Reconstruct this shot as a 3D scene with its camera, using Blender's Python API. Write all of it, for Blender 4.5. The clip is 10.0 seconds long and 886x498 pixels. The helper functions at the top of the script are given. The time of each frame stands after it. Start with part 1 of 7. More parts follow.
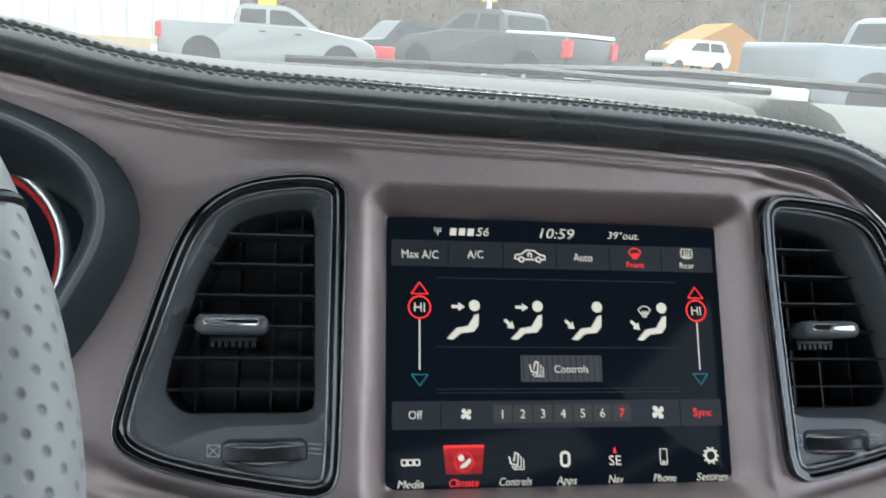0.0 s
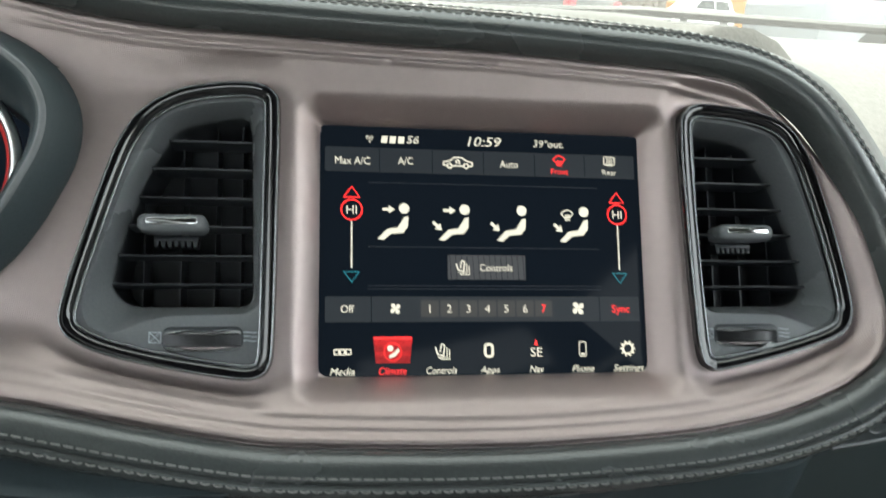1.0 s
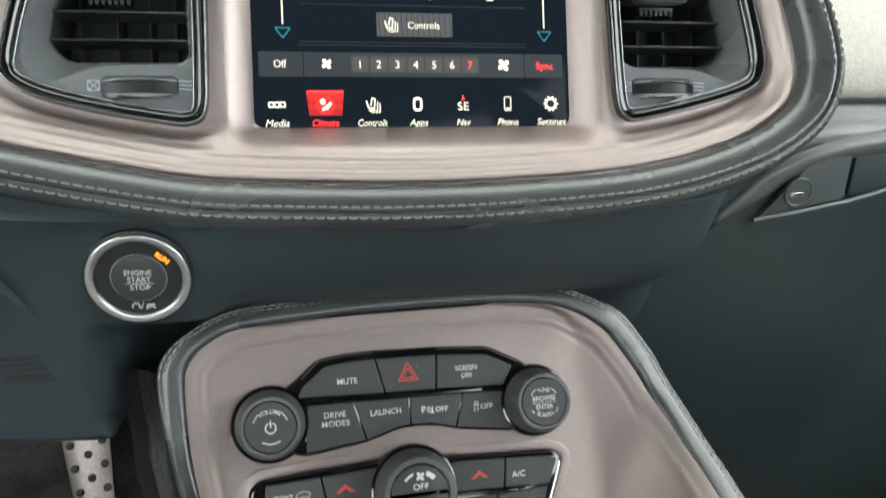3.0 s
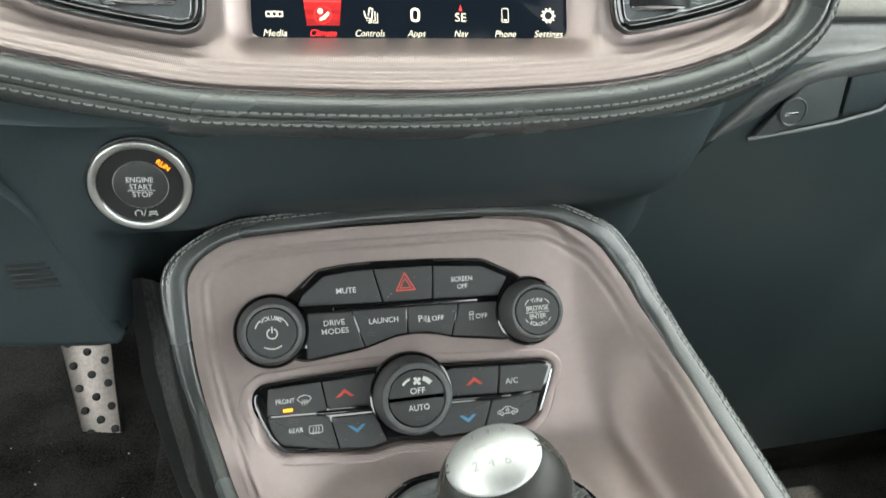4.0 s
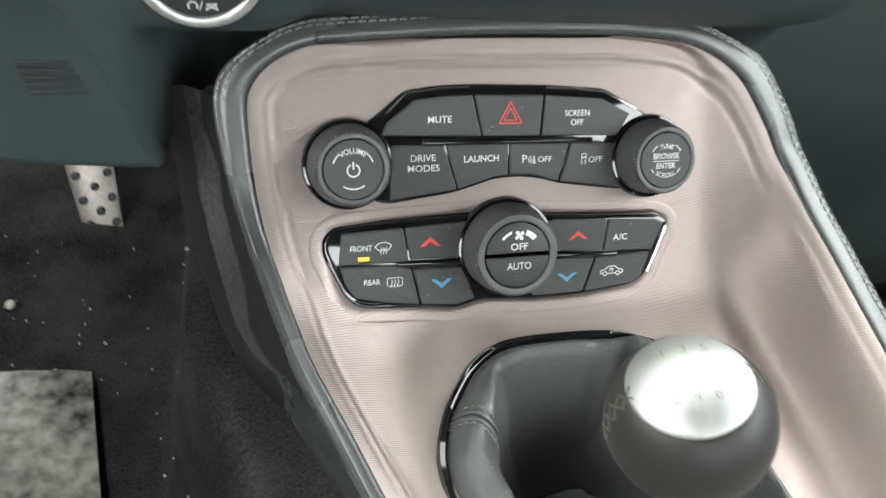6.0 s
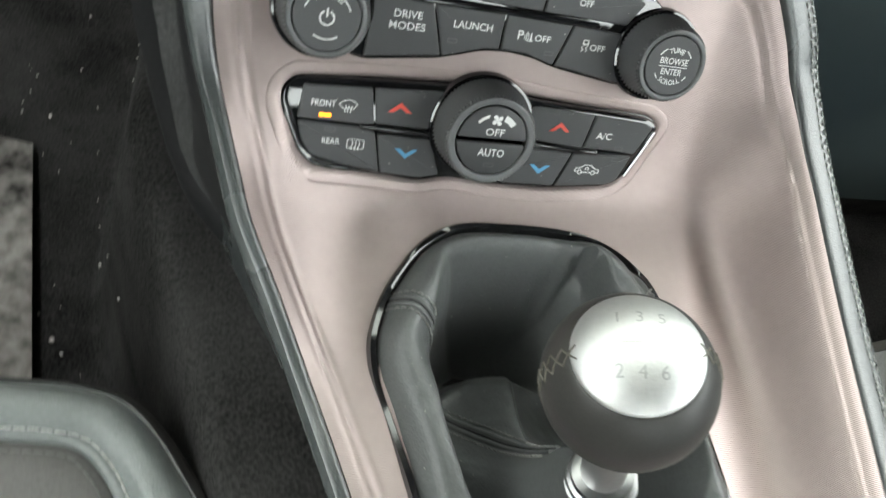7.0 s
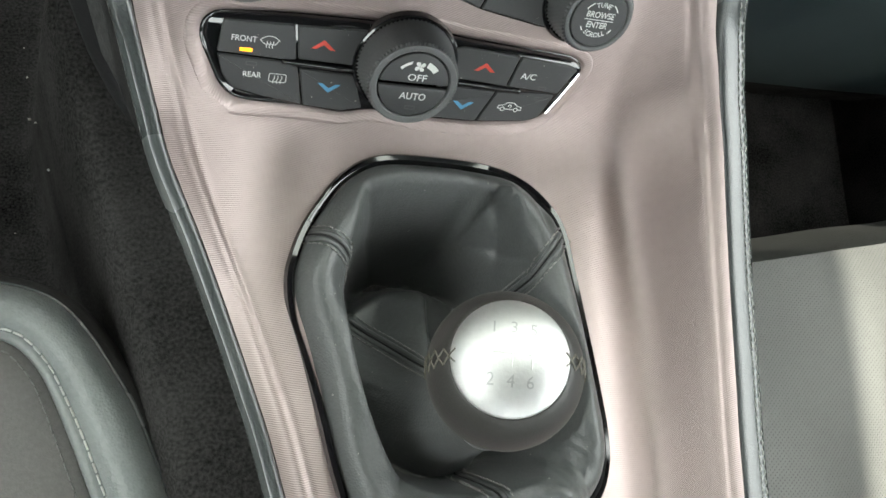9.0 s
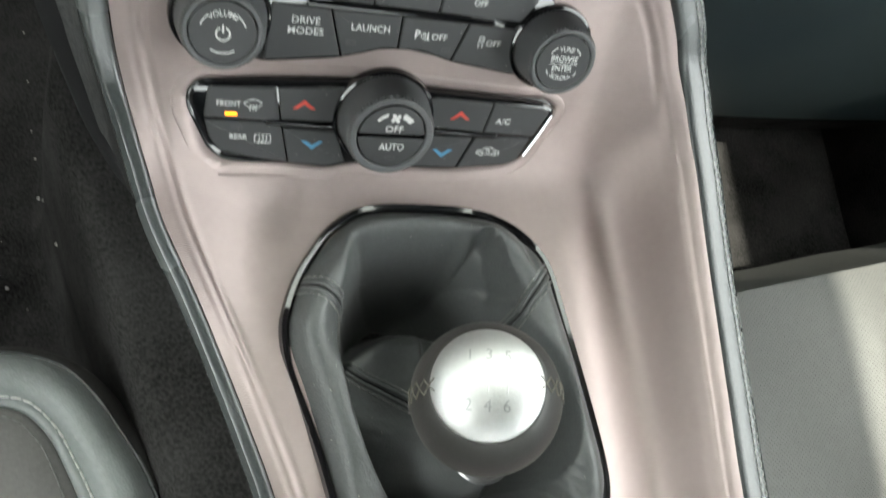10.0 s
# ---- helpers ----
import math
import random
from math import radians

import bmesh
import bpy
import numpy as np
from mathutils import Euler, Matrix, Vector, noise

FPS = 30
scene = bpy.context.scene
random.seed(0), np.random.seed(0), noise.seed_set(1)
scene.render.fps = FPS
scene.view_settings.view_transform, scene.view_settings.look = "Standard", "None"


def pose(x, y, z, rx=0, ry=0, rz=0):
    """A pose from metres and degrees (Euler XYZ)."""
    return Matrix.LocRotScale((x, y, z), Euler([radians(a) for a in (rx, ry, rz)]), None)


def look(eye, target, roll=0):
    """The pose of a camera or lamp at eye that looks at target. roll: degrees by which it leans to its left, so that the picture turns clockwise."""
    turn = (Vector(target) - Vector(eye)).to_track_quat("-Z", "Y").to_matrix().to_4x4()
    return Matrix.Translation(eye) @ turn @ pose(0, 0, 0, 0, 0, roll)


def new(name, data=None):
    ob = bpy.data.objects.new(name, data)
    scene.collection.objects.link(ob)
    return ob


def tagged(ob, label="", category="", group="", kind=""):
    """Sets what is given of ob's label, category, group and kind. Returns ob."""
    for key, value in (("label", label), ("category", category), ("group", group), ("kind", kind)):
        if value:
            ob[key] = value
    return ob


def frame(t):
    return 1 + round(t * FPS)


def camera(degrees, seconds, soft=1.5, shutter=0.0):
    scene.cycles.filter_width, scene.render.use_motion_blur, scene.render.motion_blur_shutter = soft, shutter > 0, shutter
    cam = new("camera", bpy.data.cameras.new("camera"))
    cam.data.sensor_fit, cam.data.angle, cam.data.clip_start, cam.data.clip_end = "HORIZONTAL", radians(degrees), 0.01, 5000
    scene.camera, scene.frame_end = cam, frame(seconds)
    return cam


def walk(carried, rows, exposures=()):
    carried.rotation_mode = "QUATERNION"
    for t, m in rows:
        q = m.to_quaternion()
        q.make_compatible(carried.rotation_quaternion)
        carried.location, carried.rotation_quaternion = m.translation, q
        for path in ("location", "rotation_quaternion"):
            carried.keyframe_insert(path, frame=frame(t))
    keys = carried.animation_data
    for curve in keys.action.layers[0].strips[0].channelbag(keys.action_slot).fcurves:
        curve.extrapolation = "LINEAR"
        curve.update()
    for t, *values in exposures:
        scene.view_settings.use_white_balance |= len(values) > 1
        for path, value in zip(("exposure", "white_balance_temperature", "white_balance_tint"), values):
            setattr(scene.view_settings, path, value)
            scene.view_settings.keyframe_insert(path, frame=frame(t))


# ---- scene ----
cam = camera(58.4, 10.0, shutter=0.5)
PATH = [
    (0, (-0.127, 0.045, 1.09), (0.225, 1.952, 0.601), 4.1),
    (0.5, (-0.109, 0.028, 1.078), (0.237, 1.931, 0.565), 3.7),
    (1, (-0.094, 0.008, 1.07), (0.251, 1.891, 0.491), 3.7),
    (1.5, (-0.083, -0.008, 1.064), (0.272, 1.851, 0.417), 3.3),
    (2, (-0.081, -0.02, 1.051), (0.283, 1.82, 0.354), 2.6),
    (2.5, (-0.074, -0.034, 1.029), (0.297, 1.77, 0.25), 2.7),
    (3, (-0.071, -0.043, 1.02), (0.309, 1.719, 0.154), 3.2),
    (3.2, (-0.073, -0.045, 1.023), (0.308, 1.69, 0.104), 3.4),
    (4.5, (-0.074, -0.068, 1.003), (0.314, 1.604, -0.025), 4.0),
    (5, (-0.082, -0.078, 1.001), (0.311, 1.543, -0.101), 5.5),
    (5.5, (-0.097, -0.077, 1.002), (0.291, 1.421, -0.266), 6.9),
    (5.7, (-0.116, -0.032, 0.994), (0.269, 1.413, -0.334), 7.7),
    (6.8, (-0.122, 0.076, 0.961), (0.417, 1.095, -0.673), 25.9),
    (7, (-0.112, 0.074, 0.978), (0.406, 1.022, -0.705), 30.0),
    (7.5, (-0.116, 0.088, 0.989), (0.495, 0.732, -0.803), 50.7),
    (8, (-0.116, 0.12, 1.014), (0.584, 0.646, -0.784), 60.6),
    (8.5, (-0.106, 0.123, 1.017), (0.594, 0.633, -0.786), 57.4),
    (9, (-0.105, 0.12, 1.018), (0.562, 0.627, -0.798), 54.6),
    (9.5, (-0.097, 0.115, 1.018), (0.574, 0.621, -0.797), 53.1),
    (10, (-0.096, 0.109, 1.032), (0.527, 0.756, -0.755), 42.9),
]
walk(cam, [(t, look(eye, target, roll)) for t, eye, target, roll in PATH], [(0, 1.56, 5900, 4), (0.5, 1.82, 6100, 3), (1.0, 2.14, 6500, 1), (1.5, 2.42, 6500, 1), (2.0, 2.66, 6600, 0), (3.0, 2.84, 6700, 0), (4.5, 3.02, 6800, 0), (5.5, 3.32, 6800, 0), (7.0, 3.1, 6800, 1), (8.5, 3.02, 6800, 1), (10, 3.02, 6800, 1)])

# world, sun and large lights
world = bpy.data.worlds.new("sky")
scene.world = world
world.use_nodes = True
wn = world.node_tree
sky = wn.nodes.new("ShaderNodeTexSky")
sky.sky_type, sky.sun_disc = "NISHITA", False
sky.sun_elevation, sky.sun_rotation = radians(71.8), radians(121.6)
cloud = wn.nodes.new("ShaderNodeMixRGB")
cloud.inputs[0].default_value, cloud.inputs[2].default_value = 0.7, (7.5, 7.4, 7.2, 1)
wn.links.new(sky.outputs[0], cloud.inputs[1])
wn.links.new(cloud.outputs[0], wn.nodes["Background"].inputs[0])
wn.nodes["Background"].inputs[1].default_value = 0.15
sun = new("sun", bpy.data.lights.new("sun", "SUN"))
sun.data.energy, sun.data.angle, sun.data.color = 1.3, radians(1.5), (1.0, 0.95, 0.88)
sun.matrix_world = look((0, 0, 10), (-1.3, 0.8, 5.35))

# ---------------------------------------------------------------- materials


def material(name, base, rough=0.5, metal=0.0, bump=0.0, scale=400.0, vary=0.12, coat=0.0, kind="noise", emit=0.0, spec=0.5, coords="Object", hole=0.12, tilt=-40):
    """A node material: base colour with variation at two scales, fine relief of the kind given."""
    m = bpy.data.materials.new(name)
    m.use_nodes = True
    nt = m.node_tree
    p = nt.nodes["Principled BSDF"]
    p.inputs["Roughness"].default_value, p.inputs["Metallic"].default_value = rough, metal
    p.inputs["Coat Weight"].default_value = coat
    p.inputs["Coat Roughness"].default_value = 0.05
    p.inputs["Specular IOR Level"].default_value = spec
    tc = nt.nodes.new("ShaderNodeTexCoord")

    def noise_node(s, detail=4.0):
        n = nt.nodes.new("ShaderNodeTexNoise")
        n.inputs["Scale"].default_value, n.inputs["Detail"].default_value = s, detail
        nt.links.new(tc.outputs["Object"], n.inputs["Vector"])
        return n

    if emit:
        p.inputs["Base Color"].default_value = (*[c * 0.3 for c in base], 1)
        p.inputs["Emission Color"].default_value = (*base, 1)
        p.inputs["Emission Strength"].default_value = emit
        return m
    big, small = noise_node(14.0), noise_node(scale * 0.5, 2.0)
    mix = nt.nodes.new("ShaderNodeMath")
    mix.operation = "ADD"
    nt.links.new(big.outputs[0], mix.inputs[0]), nt.links.new(small.outputs[0], mix.inputs[1])
    ramp = nt.nodes.new("ShaderNodeMapRange")
    ramp.inputs["From Min"].default_value, ramp.inputs["From Max"].default_value = 0.6, 1.4
    ramp.inputs["To Min"].default_value, ramp.inputs["To Max"].default_value = 1 - vary, 1 + vary
    nt.links.new(mix.outputs[0], ramp.inputs[0])
    mul = nt.nodes.new("ShaderNodeVectorMath")
    mul.operation = "MULTIPLY"
    mul.inputs[0].default_value = base
    nt.links.new(ramp.outputs[0], mul.inputs[1])
    nt.links.new(mul.outputs[0], p.inputs["Base Color"])
    rr = nt.nodes.new("ShaderNodeMapRange")
    rr.inputs["To Min"].default_value, rr.inputs["To Max"].default_value = max(rough - 0.07, 0.02), min(rough + 0.07, 1)
    nt.links.new(big.outputs[0], rr.inputs[0]), nt.links.new(rr.outputs[0], p.inputs["Roughness"])
    if bump:
        b = nt.nodes.new("ShaderNodeBump")
        b.inputs["Strength"].default_value, b.inputs["Distance"].default_value = bump, 0.0006
        if kind == "noise":
            src = noise_node(scale, 3.0).outputs[0]
        elif kind == "leather":
            v = nt.nodes.new("ShaderNodeTexVoronoi")
            v.inputs["Scale"].default_value = scale
            nt.links.new(tc.outputs["Object"], v.inputs["Vector"])
            src = v.outputs["Distance"]
        elif kind == "lines":
            v = nt.nodes.new("ShaderNodeTexWave")
            v.bands_direction = "Y"
            v.inputs["Scale"].default_value, v.inputs["Distortion"].default_value = scale, 0.0
            mp = nt.nodes.new("ShaderNodeMapping")
            mp.inputs["Rotation"].default_value = (radians(tilt), 0, radians(8))
            nt.links.new(tc.outputs["Object"], mp.inputs["Vector"])
            nt.links.new(mp.outputs[0], v.inputs["Vector"])
            across = nt.nodes.new("ShaderNodeTexWave")
            across.bands_direction = "X"
            across.inputs["Scale"].default_value, across.inputs["Distortion"].default_value = scale, 0.0
            nt.links.new(mp.outputs[0], across.inputs["Vector"])
            weave = nt.nodes.new("ShaderNodeMath")
            weave.operation = "ADD"
            nt.links.new(v.outputs["Fac"], weave.inputs[0]), nt.links.new(across.outputs["Fac"], weave.inputs[1])
            src = weave.outputs[0] if tilt == 0 else v.outputs["Fac"]
            b.inputs["Distance"].default_value = 0.00010
        elif kind == "holes":
            v = nt.nodes.new("ShaderNodeTexVoronoi")
            v.voronoi_dimensions = "2D"
            v.inputs["Scale"].default_value, v.inputs["Randomness"].default_value = scale, 0.0
            mp = nt.nodes.new("ShaderNodeMapping")
            mp.inputs["Rotation"].default_value = (0, 0, radians(45))
            nt.links.new(tc.outputs[coords], mp.inputs["Vector"])
            nt.links.new(mp.outputs[0], v.inputs["Vector"])
            st = nt.nodes.new("ShaderNodeMapRange")
            st.inputs["From Min"].default_value, st.inputs["From Max"].default_value = 0.08, 0.24
            nt.links.new(v.outputs["Distance"], st.inputs[0])
            src = st.outputs[0]
            dark = nt.nodes.new("ShaderNodeVectorMath")
            dark.operation = "MULTIPLY"
            lo = nt.nodes.new("ShaderNodeMapRange")
            lo.inputs["To Min"].default_value = hole
            nt.links.new(src, lo.inputs[0])
            nt.links.new(mul.outputs[0], dark.inputs[0]), nt.links.new(lo.outputs[0], dark.inputs[1])
            nt.links.new(dark.outputs[0], p.inputs["Base Color"])
        nt.links.new(src, b.inputs["Height"])
        nt.links.new(b.outputs[0], p.inputs["Normal"])
    return m


TRIM = material("woven_bronze_trim", (0.42, 0.350, 0.336), 0.50, 1.0, 0.9, 430, 0.04, kind="lines")
DASH_TRIM = material("woven_bronze_dash_trim", (0.48, 0.40, 0.387), 0.45, 1.0, 0.5, 360, 0.04, kind="lines", tilt=0)
LEATHER = material("black_leather", (0.056, 0.062, 0.062), 0.26, 0, 0.15, 1200, 0.15, kind="leather", spec=1.0)
SOFT = material("black_soft_plastic", (0.037, 0.051, 0.057), 0.48, 0, 0.3, 1400, 0.12, spec=0.4)
HARD = material("black_hard_plastic", (0.022, 0.023, 0.025), 0.38, 0, 0.15, 2000, 0.12)
GLOSS = material("piano_black", (0.006, 0.006, 0.007), 0.06, 0, 0, 200, 0.05, spec=1.0)
BUTTON = material("matt_button_plastic", (0.054, 0.055, 0.057), 0.45, 0, 0.1, 2500, 0.1)
CHROME = material("chrome", (0.82, 0.82, 0.83), 0.12, 1.0, 0, 200, 0.03)
SATIN = material("satin_metal", (0.74, 0.74, 0.73), 0.36, 1.0, 0.08, 700, 0.05)
DARKVENT = material("vent_plastic", (0.036, 0.040, 0.046), 0.32, 0, 0.1, 1500, 0.1)
# lighter metal that imitates reflections along the gloss black vent edges
EDGE_GLINT = material("edge_glint_metal", (0.30, 0.31, 0.32), 0.14, 0.85, 0, 200, 0.05)
GREYVENT = material("grey_vent_plastic", (0.175, 0.184, 0.192), 0.26, 0, 0.1, 1500, 0.1)
CARPET = material("charcoal_carpet", (0.033, 0.032, 0.0315), 0.95, 0, 1.0, 1000, 0.98, spec=0.04)
THREAD = material("grey_thread", (0.20, 0.20, 0.19), 0.6, 0, 0, 900, 0.1)
PALE_SEAM = material("pale_grey_thread", (0.36, 0.36, 0.34), 0.6, 0, 0, 900, 0.1)
BLACKTHREAD = material("black_thread", (0.012, 0.012, 0.012), 0.6, 0, 0, 900, 0.1)
SEAT = material("perforated_grey_leather", (0.110, 0.111, 0.106), 0.5, 0, 0.6, 380, 0.1, kind="holes")
SUEDE = material("dark_grey_suede", (0.06, 0.058, 0.056), 0.9, 0, 0.4, 900, 0.15, spec=0.1)
GLASS = material("display_glass", (0.003, 0.0045, 0.007), 0.10, 0, 0, 200, 0.02, spec=0.06)
glow = GLASS.node_tree.nodes["Principled BSDF"]  # faint backlight of the panel
glow.inputs["Emission Color"].default_value, glow.inputs["Emission Strength"].default_value = (0.45, 0.65, 1.0, 1), 0.003
WHITE_INK = material("white_ink", (0.75, 0.75, 0.74), 0.5, 0, 0, 500, 0.03)
RED_INK = material("red_ink", (0.75, 0.09, 0.07), 0.5, 0, 0, 500, 0.03)
BLUE_INK = material("blue_ink", (0.10, 0.32, 0.55), 0.5, 0, 0, 500, 0.03)
LIT_WHITE = material("lit_white", (1.0, 0.91, 0.76), emit=0.22)
LIT_RED = material("lit_red", (0.95, 0.03, 0.03), emit=0.42)
LIT_BLUE = material("lit_blue", (0.03, 0.28, 0.36), emit=0.17)
LIT_GREY = material("lit_grey", (0.014, 0.017, 0.022), emit=0.30)
LIT_RED_DIM = material("dim_lit_red", (0.95, 0.02, 0.025), emit=0.13)
LIT_RED_FAINT = material("faint_lit_red", (0.95, 0.02, 0.025), emit=0.045)
LIT_AMBER = material("lit_amber", (1.0, 0.24, 0.01), emit=0.7)

# ---------------------------------------------------------------- building tools


def thing(name, m=None, label="", category="", group="", kind=""):
    ob = new(name)
    ob.empty_display_size = 0.02
    ob.matrix_world = m if m is not None else Matrix()
    return tagged(ob, label, category, group, kind)


def part(name, bm, mat, parent=None, label="", smooth=40, kind=""):
    """Links a bmesh as one mesh object under a thing or a part."""
    bmesh.ops.remove_doubles(bm, verts=bm.verts, dist=1e-6)
    bmesh.ops.recalc_face_normals(bm, faces=bm.faces)
    me = bpy.data.meshes.new(name)
    bm.to_mesh(me)
    bm.free()
    me.materials.append(mat)
    for f in me.polygons:
        f.use_smooth = True
    me.set_sharp_from_angle(angle=radians(smooth))
    ob = new(name, me)
    ob.parent = parent
    return tagged(ob, label, kind=kind)


def spline(pts, per=6, closed=False):
    """Points of a Catmull-Rom curve through pts."""
    p = [Vector(q) for q in pts]
    n, out = len(p), []
    for i in range(n if closed else n - 1):
        a = p[(i - 1) % n] if closed or i else p[0] * 2 - p[1]
        b, c = p[i], p[(i + 1) % n]
        d = p[(i + 2) % n] if closed or i + 2 < n else p[-1] * 2 - p[-2]
        for k in range(per):
            t = k / per
            out.append(0.5 * (2 * b + (c - a) * t + (2 * a - 5 * b + 4 * c - d) * t * t + (3 * b - a - 3 * c + d) * t ** 3))
    if not closed:
        out.append(p[-1])
    return out


def sheet(rows, bm=None, closed=False, wrap=False):
    """A surface through rows of points. closed: each row is a loop. wrap: the last row joins the first."""
    bm = bm or bmesh.new()
    vs = [[bm.verts.new(q) for q in r] for r in rows]
    n = len(rows[0])
    for i in range(len(vs) if wrap else len(vs) - 1):
        a, b = vs[i], vs[(i + 1) % len(vs)]
        for j in range(n if closed else n - 1):
            k = (j + 1) % n
            bm.faces.new((a[j], a[k], b[k], b[j]))
    return bm, vs


def cap(bm, ring):
    bm.faces.new(ring)


def inset(poly, d):
    """A closed 2D outline moved inwards by d (outwards: minus)."""
    p = [Vector(q[:2]) for q in poly]
    n = len(p)
    area = sum(p[i].x * p[(i + 1) % n].y - p[(i + 1) % n].x * p[i].y for i in range(n))
    s = 1 if area > 0 else -1
    out = []
    for i in range(n):
        a, b = (p[i] - p[i - 1]).normalized(), (p[(i + 1) % n] - p[i]).normalized()
        na, nb = Vector((-a.y, a.x)) * s, Vector((-b.y, b.x)) * s
        m = (na + nb)
        k = max(m.length_squared / 2, 0.35)
        out.append(p[i] + m * (d / k))
    return out


def plate(poly, w0, w1, bevel=0.0006, bm=None):
    """A flat piece with the outline poly from height w0 to w1, its upper edge rounded."""
    i1, i2 = inset(poly, bevel * 0.35), inset(poly, bevel)
    rows = [[(*q[:2], w0) for q in poly], [(*q[:2], w1 - bevel) for q in poly], [(*q, w1 - bevel * 0.3) for q in i1], [(*q, w1) for q in i2]]
    bm, vs = sheet(rows, bm, closed=True)
    cap(bm, vs[-1]), cap(bm, vs[0])
    return bm


def rounded(x0, y0, x1, y1, r, n=5):
    out = []
    for cx, cy, a in ((x1 - r, y1 - r, 0), (x0 + r, y1 - r, 90), (x0 + r, y0 + r, 180), (x1 - r, y0 + r, 270)):
        out += [Vector((cx + r * math.cos(radians(a + 90 * k / n)), cy + r * math.sin(radians(a + 90 * k / n)))) for k in range(n + 1)]
    return out


def round_poly(pts, r, n=4):
    """A polygon with its corners rounded."""
    p = [Vector(q) for q in pts]
    out = []
    for i in range(len(p)):
        a, b, c = p[i - 1], p[i], p[(i + 1) % len(p)]
        da, dc = (a - b), (c - b)
        k = min(r, da.length * 0.45, dc.length * 0.45)
        s, e = b + da.normalized() * k, b + dc.normalized() * k
        for j in range(n + 1):
            t = j / n
            out.append(s * (1 - t) ** 2 + b * 2 * t * (1 - t) + e * t * t)
    return out


def tube(path, r, n=8, bm=None, closed=False):
    """A round bar of radius r (or one radius a point) along the path."""
    p = [Vector(q) for q in path]
    up = Vector((0.3, 0.2, 0.93)).normalized()
    rows = []
    for i, q in enumerate(p):
        a, b = (p[i - 1] if i or closed else p[i]), (p[(i + 1) % len(p)] if i + 1 < len(p) or closed else p[i])
        t = (b - a).normalized()
        x = t.cross(up).normalized()
        y = x.cross(t)
        rad = r[i] if isinstance(r, (list, tuple)) else r
        rows.append([q + (x * math.cos(math.tau * k / n) + y * math.sin(math.tau * k / n)) * rad for k in range(n)])
    bm, vs = sheet(rows, bm, closed=True, wrap=closed)
    if not closed:
        cap(bm, vs[0]), cap(bm, vs[-1])
    return bm


def lathe(profile, n=48, bm=None):
    """A turned piece round z; the profile is a list of (radius, height)."""
    rows = [[(r * math.cos(math.tau * k / n), r * math.sin(math.tau * k / n), h) for k in range(n)] for r, h in profile]
    bm, vs = sheet(rows, bm, closed=True)
    for ring, pr in ((vs[0], profile[0]), (vs[-1], profile[-1])):
        if pr[0] > 1e-5:
            cap(bm, ring)
    return bm


def inside(x, y, poly):
    hit, n = False, len(poly)
    for i in range(n):
        a, b = poly[i], poly[i - 1]
        if (a[1] > y) != (b[1] > y) and x < (b[0] - a[0]) * (y - a[1]) / (b[1] - a[1]) + a[0]:
            hit = not hit
    return hit


def edge_distance(x, y, poly):
    q, best = Vector((x, y)), 9.0
    for i in range(len(poly)):
        a, b = Vector(poly[i - 1][:2]), Vector(poly[i][:2])
        d = b - a
        t = min(max((q - a).dot(d) / max(d.length_squared, 1e-12), 0), 1)
        best = min(best, (a + d * t - q).length)
    return best


def step(a, b, x):
    t = min(max((x - a) / (b - a), 0), 1)
    return t * t * (3 - 2 * t)


def stitches(path, pitch=0.0052, length=0.0038, r=0.00045, lift=0.0002, bm=None):
    """Single stitches of thread along a path of (point, normal)."""
    bm = bm or bmesh.new()
    gap = 0.0
    for (a, na), (b, nb) in zip(path[:-1], path[1:]):
        d = b - a
        seg = d.length
        while gap < seg:
            s = a + d * (gap / seg)
            t = d.normalized()
            nrm = (na + nb).normalized()
            e = s + t * length
            m = (s + e) / 2 + nrm * (r * 1.1 + lift)
            tube([s - nrm * r * 0.6, s + t * length * 0.2 + nrm * lift, m, e - t * length * 0.2 + nrm * lift, e - nrm * r * 0.6], r, 5, bm)
            gap += pitch
        gap -= seg
    return bm


MM = 0.001


def mm(pts):
    return [Vector([c * MM for c in q]) for q in pts]


# the slanted plane of the display and the plane of the console's switch panel
TIP = radians(25.5)
FACE = Matrix(((1, 0, 0, 0), (0, math.sin(TIP), -math.cos(TIP), 0.40), (0, math.cos(TIP), math.sin(TIP), 0.97), (0, 0, 0, 1)))
CU, CV = Vector((0.99875, 0.05, 0)).normalized(), Vector((0, 0.542, 0.840)).normalized()
CN = CU.cross(CV).normalized()
CV = CN.cross(CU)
PO = Vector((0, 0.307, 0.730)) - CN * 0.0034
PANEL = Matrix(((CU.x, CV.x, CN.x, PO.x), (CU.y, CV.y, CN.y, PO.y), (CU.z, CV.z, CN.z, PO.z), (0, 0, 0, 1)))

# ---------------------------------------------------------------- dash face

